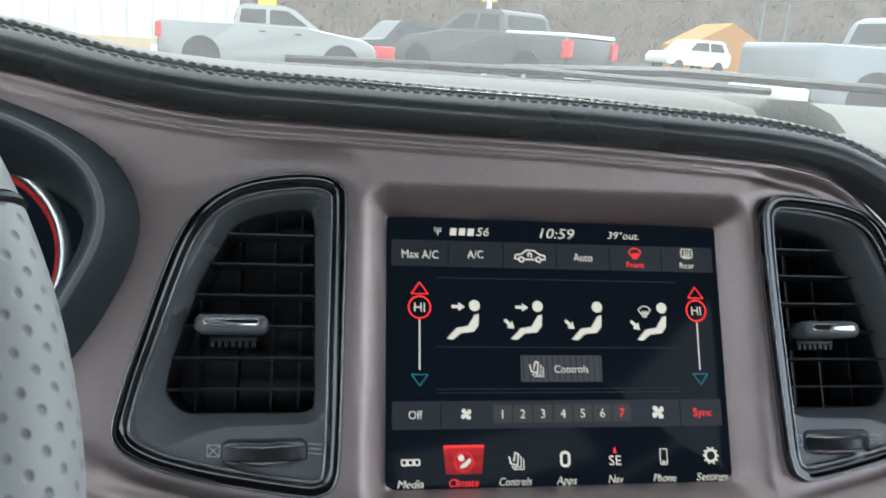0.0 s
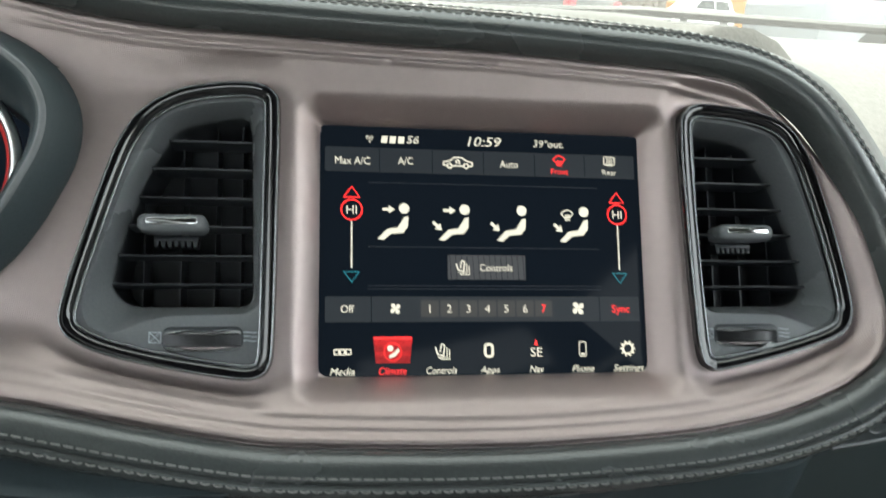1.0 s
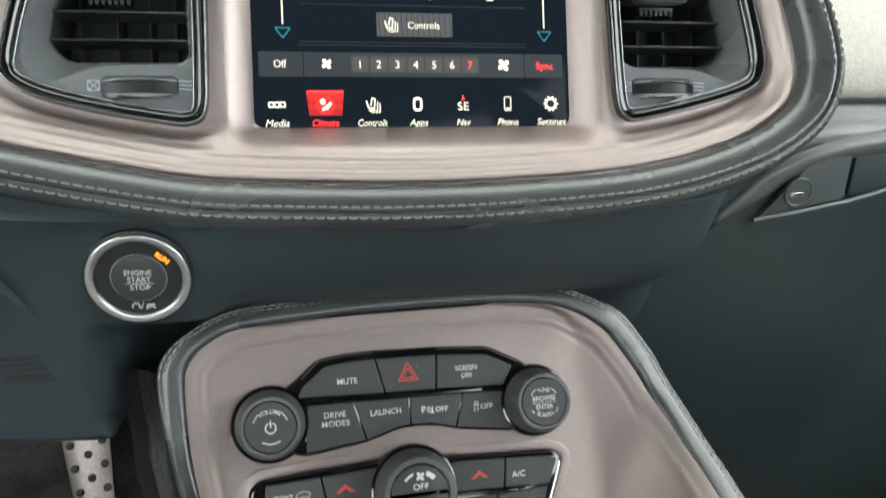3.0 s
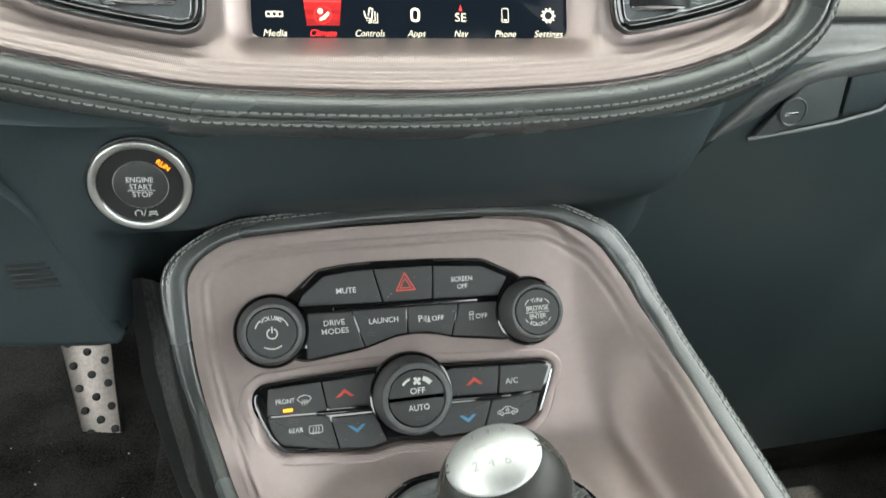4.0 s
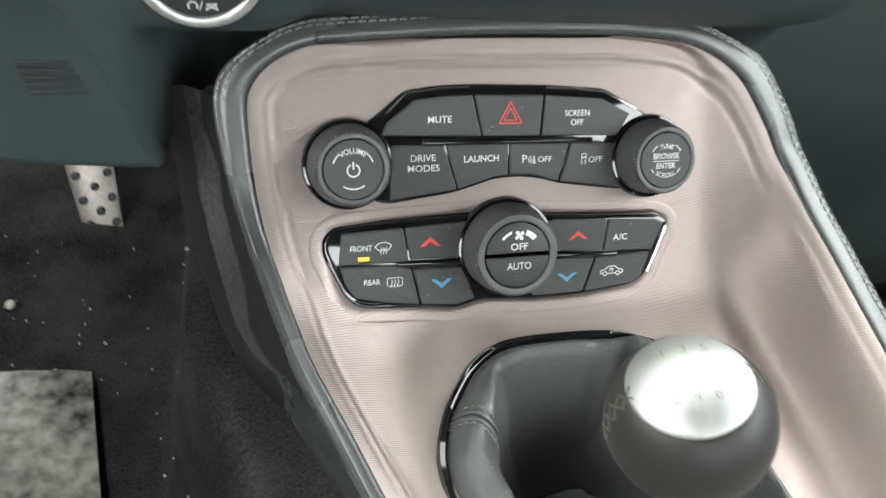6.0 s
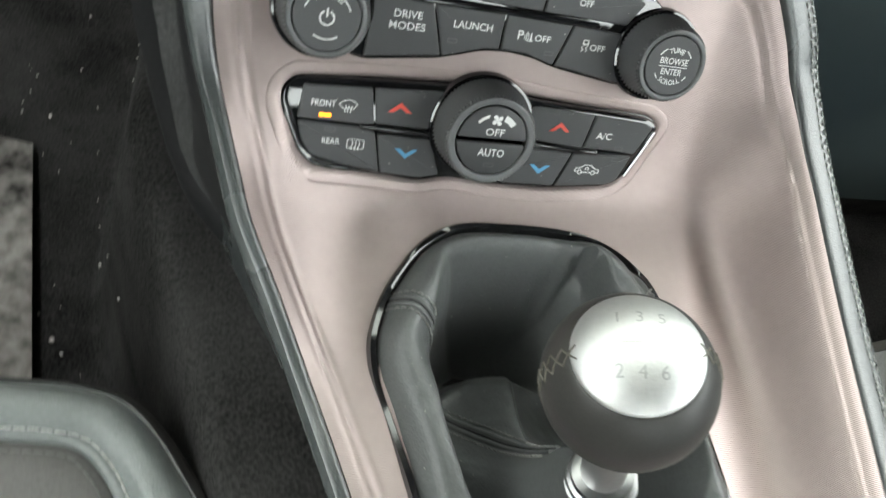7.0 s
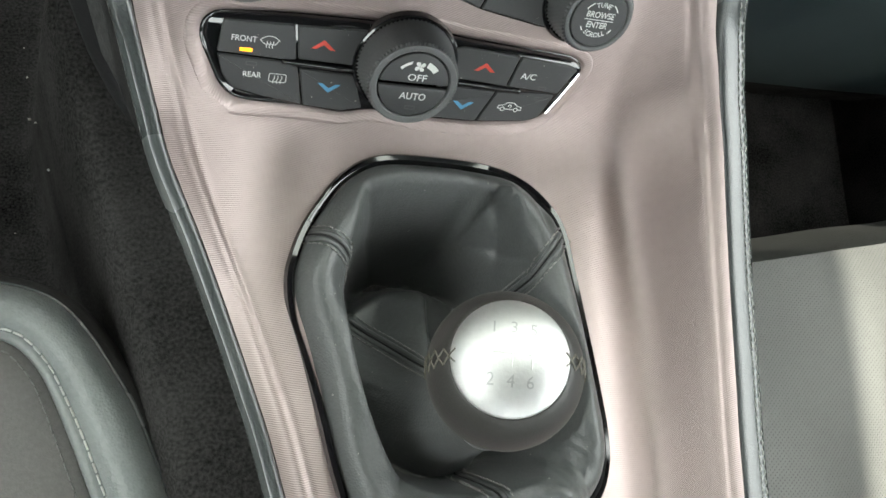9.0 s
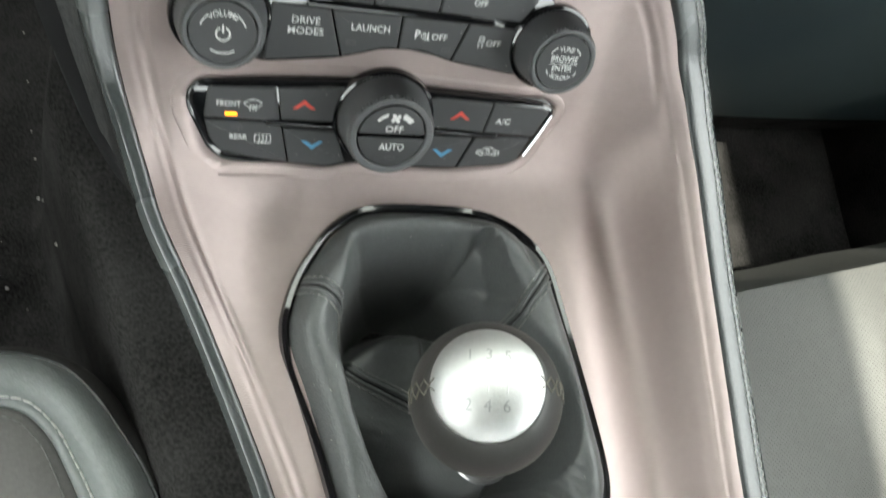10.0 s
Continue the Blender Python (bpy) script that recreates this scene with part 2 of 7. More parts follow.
OUTER = spline(mm([(-340, 100), (-300, 103), (-258, 101), (-211, 91), (-162, 85), (-112, 83.6), (-60, 82.2), (0, 81), (57, 78.5), (101, 76), (133, 71.8), (150, 66.5), (166, 57.5),
                   (178.5, 45), (189.5, 26), (201, -2), (206.5, -24), (210.5, -48), (209.5, -63), (201, -78), (178, -93), (145, -104.5), (112, -111), (80, -114.3), (28, -116.8), (-9, -117.2),
                   (-42, -116.6), (-100, -114), (-127, -110.5), (-163, -103.5), (-190, -97.5), (-215, -92), (-262, -85), (-310, -80), (-345, -60), (-355, 0), (-352, 60)]), 5, True)
VENT_L = spline(mm([(-203, -58), (-192, -68.5), (-167, -76.5), (-129, -83.6), (-116.5, -84.2), (-109.5, -79), (-107.6, -62), (-106.8, 0), (-106.5, 45), (-108.5, 54.5), (-116.5, 59.4),
                    (-133, 59.5), (-154, 55), (-169, 46), (-179, 33), (-186, 14.6), (-194.5, -15), (-201, -40)]), 5, True)
VENT_R = spline(mm([(103.5, 46), (106, 54), (112, 58.5), (121.5, 59.4), (148, 56.5), (167, 49), (177.5, 34), (185.3, 9.6), (191.6, -15.5), (197, -44), (196.5, -57), (188.5, -66.5), (161, -75.3),
                    (122, -83.4), (112.5, -82), (108, -76), (106, -55), (103.6, 10)]), 5, True)
HOOD = spline(mm([(-252, 75.3), (-240.6, 70.8), (-229, 64.6), (-217.5, 55.2), (-210.8, 44), (-208.6, 32.5), (-210.8, 19), (-217.7, 3), (-224, -9), (-236, -25), (-256, -38), (-300, -50), (-350, -40),
                  (-390, -10), (-405, 35), (-390, 70), (-350, 86), (-310, 88), (-275, 83)]), 5, True)
HOOD_CUT = inset(HOOD, -0.009)
SCREEN = rounded(-0.0865, -0.084, 0.086, 0.0445, 0.005, 6)


def lip(v):
    """How far the trim's rim stands out towards the seats."""
    return 0.0212 + 0.0100 * step(0.06, -0.10, v)


def trim_height(u, v):
    dx, dy = max(abs(u) - 0.0862, 0), max(v - 0.0445, -0.084 - v, 0)
    d_in = math.hypot(dx, dy)
    d_out = edge_distance(u, v, OUTER)
    w = -0.004 + 0.0060 * (1 - math.exp(-d_in / 0.003)) + 0.0080 * step(0.0, 0.0145, d_in) - 0.0006 * step(0.014, 0.04, d_in)
    t = max(1 - d_out / 0.036, 0)
    low = step(0.02, -0.05, v)
    near = 1.0
    if t > 0 and 0.08 < abs(u) < 0.225:
        hole = VENT_L if u < 0 else VENT_R
        near = 0.0 if inside(u, v, hole) else step(0.0, 0.016, edge_distance(u, v, hole))
    w += (lip(v) - 0.0095) * (t ** 1.6) * near
    w += 0.0008 * (math.exp(-((d_out - 0.0042) / 0.0014) ** 2) + math.exp(-((d_out - 0.0092) / 0.0015) ** 2) + low * math.exp(-((d_out - 0.0145) / 0.002) ** 2))
    w -= 0.004 * step(0.0025, 0.0, d_out)
    return w


def dash_trim():
    n, rings = 400, 76
    c = Vector((0.0, -0.02))
    inner, outer = [], []

    def cast(poly, d):
        best = 0
        for i in range(len(poly)):
            a, b = Vector(poly[i - 1][:2]) - c, Vector(poly[i][:2]) - c
            e = b - a
            den = d.x * e.y - d.y * e.x
            if abs(den) < 1e-12:
                continue
            t = (a.x * e.y - a.y * e.x) / den
            s = (a.x * d.y - a.y * d.x) / den
            if t > 0 and -1e-6 <= s <= 1 + 1e-6:
                best = max(best, t)
        return best
    rows = []
    angles = []
    for k in range(n):
        a = math.tau * k / n
        angles.append(math.atan2(math.sin(a) * 0.55, math.cos(a)))
    dirs = [Vector((math.cos(a), math.sin(a))) for a in angles]
    r0, r1 = [cast(SCREEN, d) for d in dirs], [cast(OUTER, d) for d in dirs]
    for j in range(rings + 1):
        f = j / rings
        row = []
        for d, a, b in zip(dirs, r0, r1):
            q = c + d * (a + (b - a) * f)
            row.append(Vector((q.x, q.y, trim_height(q.x, q.y))))
        rows.append(row)
    bm, vs = sheet(rows, closed=True)
    cuts = [inset(VENT_L, 0.0035), inset(VENT_R, 0.0035)]
    kill = []
    for f in bm.faces:
        m = f.calc_center_median()
        if any(inside(m.x, m.y, o) for o in cuts) or inside(m.x, m.y, HOOD_CUT):
            kill.append(f)
    bmesh.ops.delete(bm, geom=kill, context="FACES")
    return bm


dashboard = thing("dashboard", FACE, "black leather dashboard with brushed bronze centre trim", "dashboard")
part("trim_panel", dash_trim(), DASH_TRIM, dashboard, "brushed bronze metal trim panel", 60)


def pad_rows(profile_top, profile_low, curve):
    """Sweeps a padded roll round an outline; profiles are (outward, height) in mm."""
    rows = []
    for (o1, h1), (o2, h2) in zip(profile_top, profile_low):
        row = []
        for q, a in zip(curve, inset(curve, -0.001)):
            k = step(0.05, -0.06, q.y)
            out = (Vector(a) - Vector(q[:2])) * 1000
            o, h = o1 + (o2 - o1) * k, h1 + (h2 - h1) * k
            row.append(Vector((q.x + out.x * o * MM, q.y + out.y * o * MM, lip(q.y) + h * MM)))
        rows.append(row)
    return rows


TOP_PROFILE = [(-1.5, -9), (0.3, -4), (1.2, 2.0), (3.4, 5.6), (7, 7.2), (10.5, 7.0), (13.6, 5.4), (16.0, 3.2), (17.6, 1.4), (18.4, 0.0), (19.2, 0.6), (20.6, 0.0), (22, -1.6), (23.4, -5)]
LOW_PROFILE = [(-1.5, -9), (0.3, -4), (1.0, 2.4), (3.0, 5.4), (6, 7.8), (8.6, 9.2), (10.4, 9.9), (11.8, 10.3), (13.4, 10.1), (14.3, 9.0), (15.2, 10.4), (17.2, 10.4), (20.5, 7.6), (24, -4)]
pad = pad_rows(TOP_PROFILE, LOW_PROFILE, OUTER)
bm, _ = sheet(pad, closed=True)
part("padded_rim", bm, LEATHER, dashboard, "black leather padded rim with twin stitching", 80)


def seam_path(i, curve_rows, m=None):
    row, nxt, prv = curve_rows[i], curve_rows[i + 1], curve_rows[i - 1]
    out = []
    for k in range(len(row)):
        a = row[(k + 1) % len(row)] - row[k - 1]
        b = nxt[k] - prv[k]
        nrm = a.cross(b).normalized()
        if nrm.z < 0:
            nrm = -nrm
        out.append((row[k], nrm))
    return out


SEAM_A, SEAM_B = seam_path(7, pad), seam_path(11, pad)
part("stitching", stitches(SEAM_A, bm=stitches(SEAM_B)), THREAD, dashboard, "grey twin-row thread", 60, kind="stuff")

# the display
display = thing("touch_display", FACE, "black glass touch display showing climate settings", "display")
bm = plate(inset(SCREEN, -0.003), -0.012, -0.0035, 0.0005)
part("glass", bm, GLASS, display, "glossy black glass")

# ---------------------------------------------------------------- console

STATIONS = [  # centre y, z; left x, y, z; right x, y, z; crease x
    (0.3462, 0.7900, -0.058, 0.3425, 0.7905, 0.046, 0.3500, 0.7900, 0.040),
    (0.3449, 0.7885, -0.084, 0.3405, 0.7892, 0.066, 0.3495, 0.7890, 0.060),
    (0.3433, 0.7860, -0.1035, 0.339, 0.787, 0.0835, 0.3480, 0.7870, 0.078),
    (0.3390, 0.7800, -0.1185, 0.334, 0.781, 0.0985, 0.345, 0.782, 0.090),
    (0.3340, 0.7720, -0.1265, 0.329, 0.773, 0.1095, 0.341, 0.776, 0.096),
    (0.3290, 0.7640, -0.1285, 0.324, 0.765, 0.1175, 0.337, 0.769, 0.0985),
    (0.3180, 0.7470, -0.1275, 0.313, 0.749, 0.1295, 0.326, 0.754, 0.100),
    (0.3070, 0.7300, -0.1255, 0.302, 0.733, 0.1370, 0.316, 0.742, 0.1015),
    (0.2935, 0.7055, -0.1215, 0.289, 0.718, 0.1440, 0.302, 0.733, 0.106),
    (0.2805, 0.6845, -0.1165, 0.274, 0.710, 0.1490, 0.286, 0.7255, 0.1145),
    (0.2680, 0.6750, -0.111, 0.258, 0.702, 0.1538, 0.268, 0.719, 0.1215),
    (0.2480, 0.6695, -0.104, 0.238, 0.694, 0.1575, 0.242, 0.712, 0.1285),
    (0.2100, 0.6680, -0.0895, 0.210, 0.681, 0.1615, 0.210, 0.7045, 0.1335),
    (0.1800, 0.6680, -0.076, 0.180, 0.672, 0.1640, 0.180, 0.6995, 0.1355),
    (0.1500, 0.6680, -0.064, 0.150, 0.669, 0.1650, 0.150, 0.6965, 0.1370),
    (0.1200, 0.6680, -0.053, 0.120, 0.666, 0.1652, 0.120, 0.6945, 0.1380),
    (0.0600, 0.6680, -0.036, 0.060, 0.664, 0.1660, 0.060, 0.6925, 0.1395),
    (-0.0300, 0.6680, -0.020, -0.030, 0.664, 0.1665, -0.030, 0.6915, 0.1405),
]
RING = spline([(-0.050, 0.197), (-0.0485, 0.208), (-0.044, 0.2215), (-0.037, 0.234), (-0.026, 0.249), (-0.010, 0.2585), (0.015, 0.2605), (0.045, 0.259), (0.065, 0.2525),
               (0.079, 0.242), (0.086, 0.230), (0.090, 0.210), (0.095, 0.182), (0.100, 0.152), (0.103, 0.130), (0.1025, 0.115), (0.096, 0.100), (0.080, 0.089), (0.035, 0.082),
               (0.000, 0.084), (-0.017, 0.092), (-0.0255, 0.110), (-0.034, 0.140), (-0.042, 0.165), (-0.048, 0.183)], 5, True)


def floor_height(x, y=0.2):
    return 0.668 + 0.06 * (x - 0.02) - 0.009 * step(0.100, 0.138, x) + 0.0032 * step(0.240, 0.262, y) + 0.004 * step(-0.025, -0.050, x) * step(0.17, 0.21, y)


MEDIA_BASE = round_poly(mm([(-92, 4), (-92, 27), (-73, 36), (-57, 49), (-41, 50.8), (-26, 51.2), (11, 50.2), (42, 48), (61, 38), (74, 28), (74, 2), (53, -2.4), (20, 2.2), (10, 5.2), (-2, 6.6), (-14, 6), (-24, 3), (-34, 0.3), (-66, -3.6)]), 0.004, 5)
CLIMATE_BASE = round_poly(mm([(-97.6, -25), (-97.4, -18.0), (-92.6, -13.4), (-66, -11.8), (-28, -10.6), (6, -11.8), (17, -13.2), (75, -16.4), (81.6, -20.2), (70, -48), (62, -53), (30, -56.2), (6, -56), (-20, -54), (-33, -57.4), (-70, -53.2), (-83.2, -50.6), (-88.6, -45.2)]), 0.0045, 5)
TO_PANEL = PANEL.inverted()


def panel_gap(q):
    """How far a point lies outside the outline of the upper switch panel."""
    p = TO_PANEL @ q
    return 0.0 if inside(p.x, p.y, MEDIA_BASE) else edge_distance(p.x, p.y, MEDIA_BASE)


RISE = []


def rise_at(u, v):
    """Height of the trim over the switch plane beside the point u, v."""
    pts = RISE[0]
    d2 = (pts[:, 0] - u) ** 2 + (pts[:, 1] - v) ** 2
    near = d2 < 0.008 ** 2
    w = np.exp(-d2[near] / 0.0028 ** 2)
    a = np.stack((np.ones(near.sum()), pts[near, 0] - u, pts[near, 1] - v), axis=1)
    return float(np.linalg.lstsq(a * w[:, None], pts[near, 2] * w, rcond=None)[0][0])


def evenly(poly, pitch):
    """The closed outline with points at an even pitch."""
    out = []
    for a, b in zip(poly, list(poly[1:]) + [poly[0]]):
        k = max(int((b - a).length / pitch + 0.5), 1)
        out += [a.lerp(b, i / k) for i in range(k)]
    return out


def rim_distance(pts, line):
    """The distance of each point from an open line, both flat."""
    best = np.full(len(pts), 9.0)
    for a, b in zip(line[:-1], line[1:]):
        d = b - a
        t = np.clip(((pts - a) @ d) / max(d @ d, 1e-12), 0, 1)
        best = np.minimum(best, np.linalg.norm(pts - a - t[:, None] * d, axis=1))
    return best


def console_trim():
    st = [spline([s[a:b] for s in STATIONS], 12) for a, b in ((0, 2), (2, 5), (5, 8), (7, 9))]
    n = 216
    along = [0.0]
    for a, b in zip(st[0][:-1], st[0][1:]):
        along.append(along[-1] + (b - a).length)
    line = np.array([(q.x, -k) for q, k in reversed(list(zip(st[1], along)))] + [(q.x, -k) for q, k in zip(st[2], along)])
    rows, firm, ridge = [], [], []
    for (cy, cz), L, R, (_, crease), k in zip(*st, along):
        row = []
        xs = [L.x + (R.x - L.x) * j / n for j in range(n + 1)]
        rim_gap = rim_distance(np.array([(x, -k) for x in xs]), line)
        flat = step(0.295, 0.245, cy)
        band = 0.0075 + 0.003 * flat
        top_x = R.x - band
        soft = 0.0010 + 0.010 * step(0.31, 0.24, cy)
        for x, e in zip(xs, rim_gap):
            y = cy + (0.05 * x + 0.0028) * (1 - flat)
            z = cz + (floor_height(x) - 0.668) * flat - 0.0018 * (1 - flat)
            q = Vector((x, y, z))
            bed = q.copy()
            start = -0.053 + max(0.2 - cy, 0) * 0.30 + 0.023 * step(0.262, 0.280, cy)
            kl = min(max((start - x) / (start - L.x), 0), 1) ** 1.6
            q += (Vector((x, L.y, L.z)) - bed) * kl
            t = (x - crease) / max(top_x - crease, 0.003)
            kr = 0.5 * (t + math.sqrt(t * t + soft)) if t > -2 else 0
            kr -= 0.5 * (-2 + math.sqrt(4 + soft)) if t > -2 else 0
            kr = min(kr, 1.0) * 0.95 + 0.05 * step(0, 1, (x - top_x) / band)
            q += (Vector((x, R.y, R.z)) - bed) * max(kr, 0)
            if 0.26 < cy:
                q = bed + (q - bed) * step(0.0, 0.022, panel_gap(bed))
            keep = 1.0 - step(0.010, 0.018, e)
            row.append(q)
            firm.append(keep)
            ridge.append((Vector((0, 0, 1)) * flat + CN * (1 - flat)) * (0.0007 * math.exp(-((e - 0.0085) / 0.0011) ** 2) + 0.0010 * step(0.0085, 0.004, e) - 0.0006 * math.exp(-((e - 0.0115) / 0.0012) ** 2)))
        rows.append(row)
    grid = np.array([[tuple(q) for q in row] for row in rows])
    hold = np.array(firm).reshape(grid.shape[:2])[1:-1, 1:-1, None]
    for _ in range(26):  # the pressed sheet has no hard creases but at its rim
        mean = (grid[:-2, 1:-1] + grid[2:, 1:-1] + grid[1:-1, :-2] + grid[1:-1, 2:]) / 4
        grid[1:-1, 1:-1] += (mean - grid[1:-1, 1:-1]) * (1 - hold) * 0.8
    flat_rows = (grid + np.array([tuple(v) for v in ridge]).reshape(grid.shape)).tolist()
    rows = [[Vector(q) for q in row] for row in flat_rows]
    bm, vs = sheet(rows)
    hole = inset(RING, 0.003)
    kill = [f for f in bm.faces if inside(*f.calc_center_median()[:2], hole)]
    low = inset(CLIMATE_BASE, -0.0045)
    for f in bm.faces:
        m = TO_PANEL @ f.calc_center_median()
        if f.calc_center_median().y > 0.255 and abs(m.z) < 0.04 and inside(m.x, m.y, low) and f not in kill:
            kill.append(f)
    RISE.append(np.array([tuple(TO_PANEL @ v.co) for v in bm.verts if 0.25 < v.co.y < 0.32]))
    bmesh.ops.delete(bm, geom=kill, context="FACES")
    edge = [[Vector(s[2:5]) for s in STATIONS], [Vector(s[5:8]) for s in STATIONS]]
    return bm, edge


console = thing("centre_console", None, "centre console with bronze trim and leather bolsters", "console")
bm, EDGES = console_trim()
part("trim_panel", bm, TRIM, console, "brushed bronze metal trim panel", 60)
rim = spline(list(reversed(EDGES[0])) + [Vector((-0.03, 0.3452, 0.7912)), Vector((0.01, 0.3480, 0.7910))] + EDGES[1], 4)


def console_pad():
    prof = [(-1.0, -5), (0.3, -1), (0.8, 1.6), (2.4, 2.9), (5, 3.1), (9, 2.7), (11, 2.1), (12.4, 1.0), (13.5, 1.6), (15.5, 0), (17, -7), (18, -30), (19, -110), (20, -330)]
    rows = []
    for i, q in enumerate(rim):
        a, b = rim[max(i - 1, 0)], rim[min(i + 1, len(rim) - 1)]
        t = (b - a).normalized()
        k = min(max((q.z - 0.70) / 0.05, 0), 1)
        up = (Vector((0, 0, 1)) * (1 - k) + CN * k).normalized()
        out = t.cross(up).normalized() * -1
        up = out.cross(t) * -1
        if up.z < 0:
            up = -up
        right = 1.0 + 0.08 * step(0.0, 0.1, q.x) - 0.42 * step(0.34, 0.28, q.y) * step(0.0, -0.02, q.x) - 0.25 * step(0.770, 0.784, q.z)
        plain = step(0.0, -0.02, q.x) * step(0.325, 0.30, q.y)
        under = step(0.0, -0.02, q.x) * (0.35 + 0.65 * step(0.350, 0.210, q.y))
        lean = step(0.09, 0.13, q.x) * step(0.33, 0.29, q.y)
        shape = [(o - under * {15.5: 0.5, 17: 4, 18: 18, 19: 42, 20: 58}.get(o, 0), (h * (1 - 0.55 * lean) if 0 < h else h) - 0.085 * lean * o * (h > -6) + (1.2 * plain if 10 < o < 13 else 0)) for o, h in prof]
        rows.append([q + out * (o * MM * right) + (up if h > -10 else Vector((0, 0, 1))) * (h * MM) for o, h in shape])
    return rows


crow = console_pad()
bm, _ = sheet(crow)
part("bolster", bm, LEATHER, console, "black leather bolster with a stitched seam", 80)
cols = list(zip(*crow))


def pad_line(i):
    out = []
    for k in range(len(rim)):
        along = cols[i][min(k + 1, len(rim) - 1)] - cols[i][max(k - 1, 0)]
        nrm = along.cross(cols[i + 1][k] - cols[i - 1][k]).normalized()
        out.append((cols[i][k], nrm if nrm.dot(Vector((0, -0.3, 1))) > 0 else -nrm))
    return out


first = next(k for k in range(len(rim)) if rim[k].y > 0.325)
part("stitching", stitches(pad_line(6)[first:], 0.0046, 0.0034, 0.0003, 0.0001, bm=stitches(pad_line(8)[first:], 0.0046, 0.0034, 0.0003, 0.0001)), PALE_SEAM, console, "pale grey thread", 60, kind="stuff")


def ring_bezel():
    rows = []
    for d, h in ((-0.0026, -0.004), (-0.0026, 0.0018), (-0.0014, 0.0034), (0.0008, 0.0034), (0.0022, 0.0014), (0.0028, -0.008)):
        rows.append([Vector((q.x, q.y, floor_height(q.x, q.y) + h)) for q in inset(RING, d)])
    return sheet(rows, closed=True)[0]


BOOTHIDE = material("soft_black_leather", (0.088, 0.092, 0.091), 0.38, 0, 0.22, 900, 0.15, kind="leather", spec=0.6)
gear_boot = thing("gear_lever", None, "manual gear lever with leather boot and round knob", "gear lever")
part("bezel", ring_bezel(), GLOSS, gear_boot, "glossy black surround", 50)
COLLAR, KNOB = Vector((0.031, 0.136, 0.700)), Vector((0.003, 0.147, 0.7804))


CAVITY = spline([(-0.0187, 0.2409), (-0.0222, 0.2102), (-0.0236, 0.1889), (-0.0194, 0.1631), (-0.0095, 0.133), (0.0055, 0.1106), (0.0319, 0.1045), (0.0603, 0.112), (0.0790, 0.1335),
                 (0.0840, 0.1579), (0.0780, 0.1804), (0.0678, 0.1971), (0.0575, 0.2171), (0.0520, 0.2404), (0.0389, 0.2487), (0.0095, 0.2500), (-0.0104, 0.2468)], 4, True)


FOLD = [q.xy for q in spline([Vector(q) for q in ((0.0430, 0.2470), (0.0490, 0.2455), (0.0545, 0.2405), (0.0575, 0.2310), (0.0630, 0.2200), (0.0690, 0.2110))], 3)]


def fold_step(x, y):
    """The pillow of leather right of the fold line and the drop left of it."""
    p, best = Vector((x, y)), (9.0, 0.0, 0.0)
    n = len(FOLD) - 1
    for i, (a, b) in enumerate(zip(FOLD[:-1], FOLD[1:])):
        d = b - a
        t = min(max((p - a).dot(d) / d.length_squared, 0), 1)
        w = p - a - d * t
        if w.length < best[0]:
            best = (w.length, math.copysign(w.length, d.y * w.x - d.x * w.y), (i + t) / n)
    s, f = -best[1], step(0.0, 0.3, best[2]) * step(1.0, 0.75, best[2])
    return f * (0.0075 * math.exp(-(max(s, 0) / 0.011) ** 2) * step(-0.0012, 0.0014, s) - 0.020 * math.exp(-max(-s, 0) / 0.014) * step(0.0014, -0.0012, s))


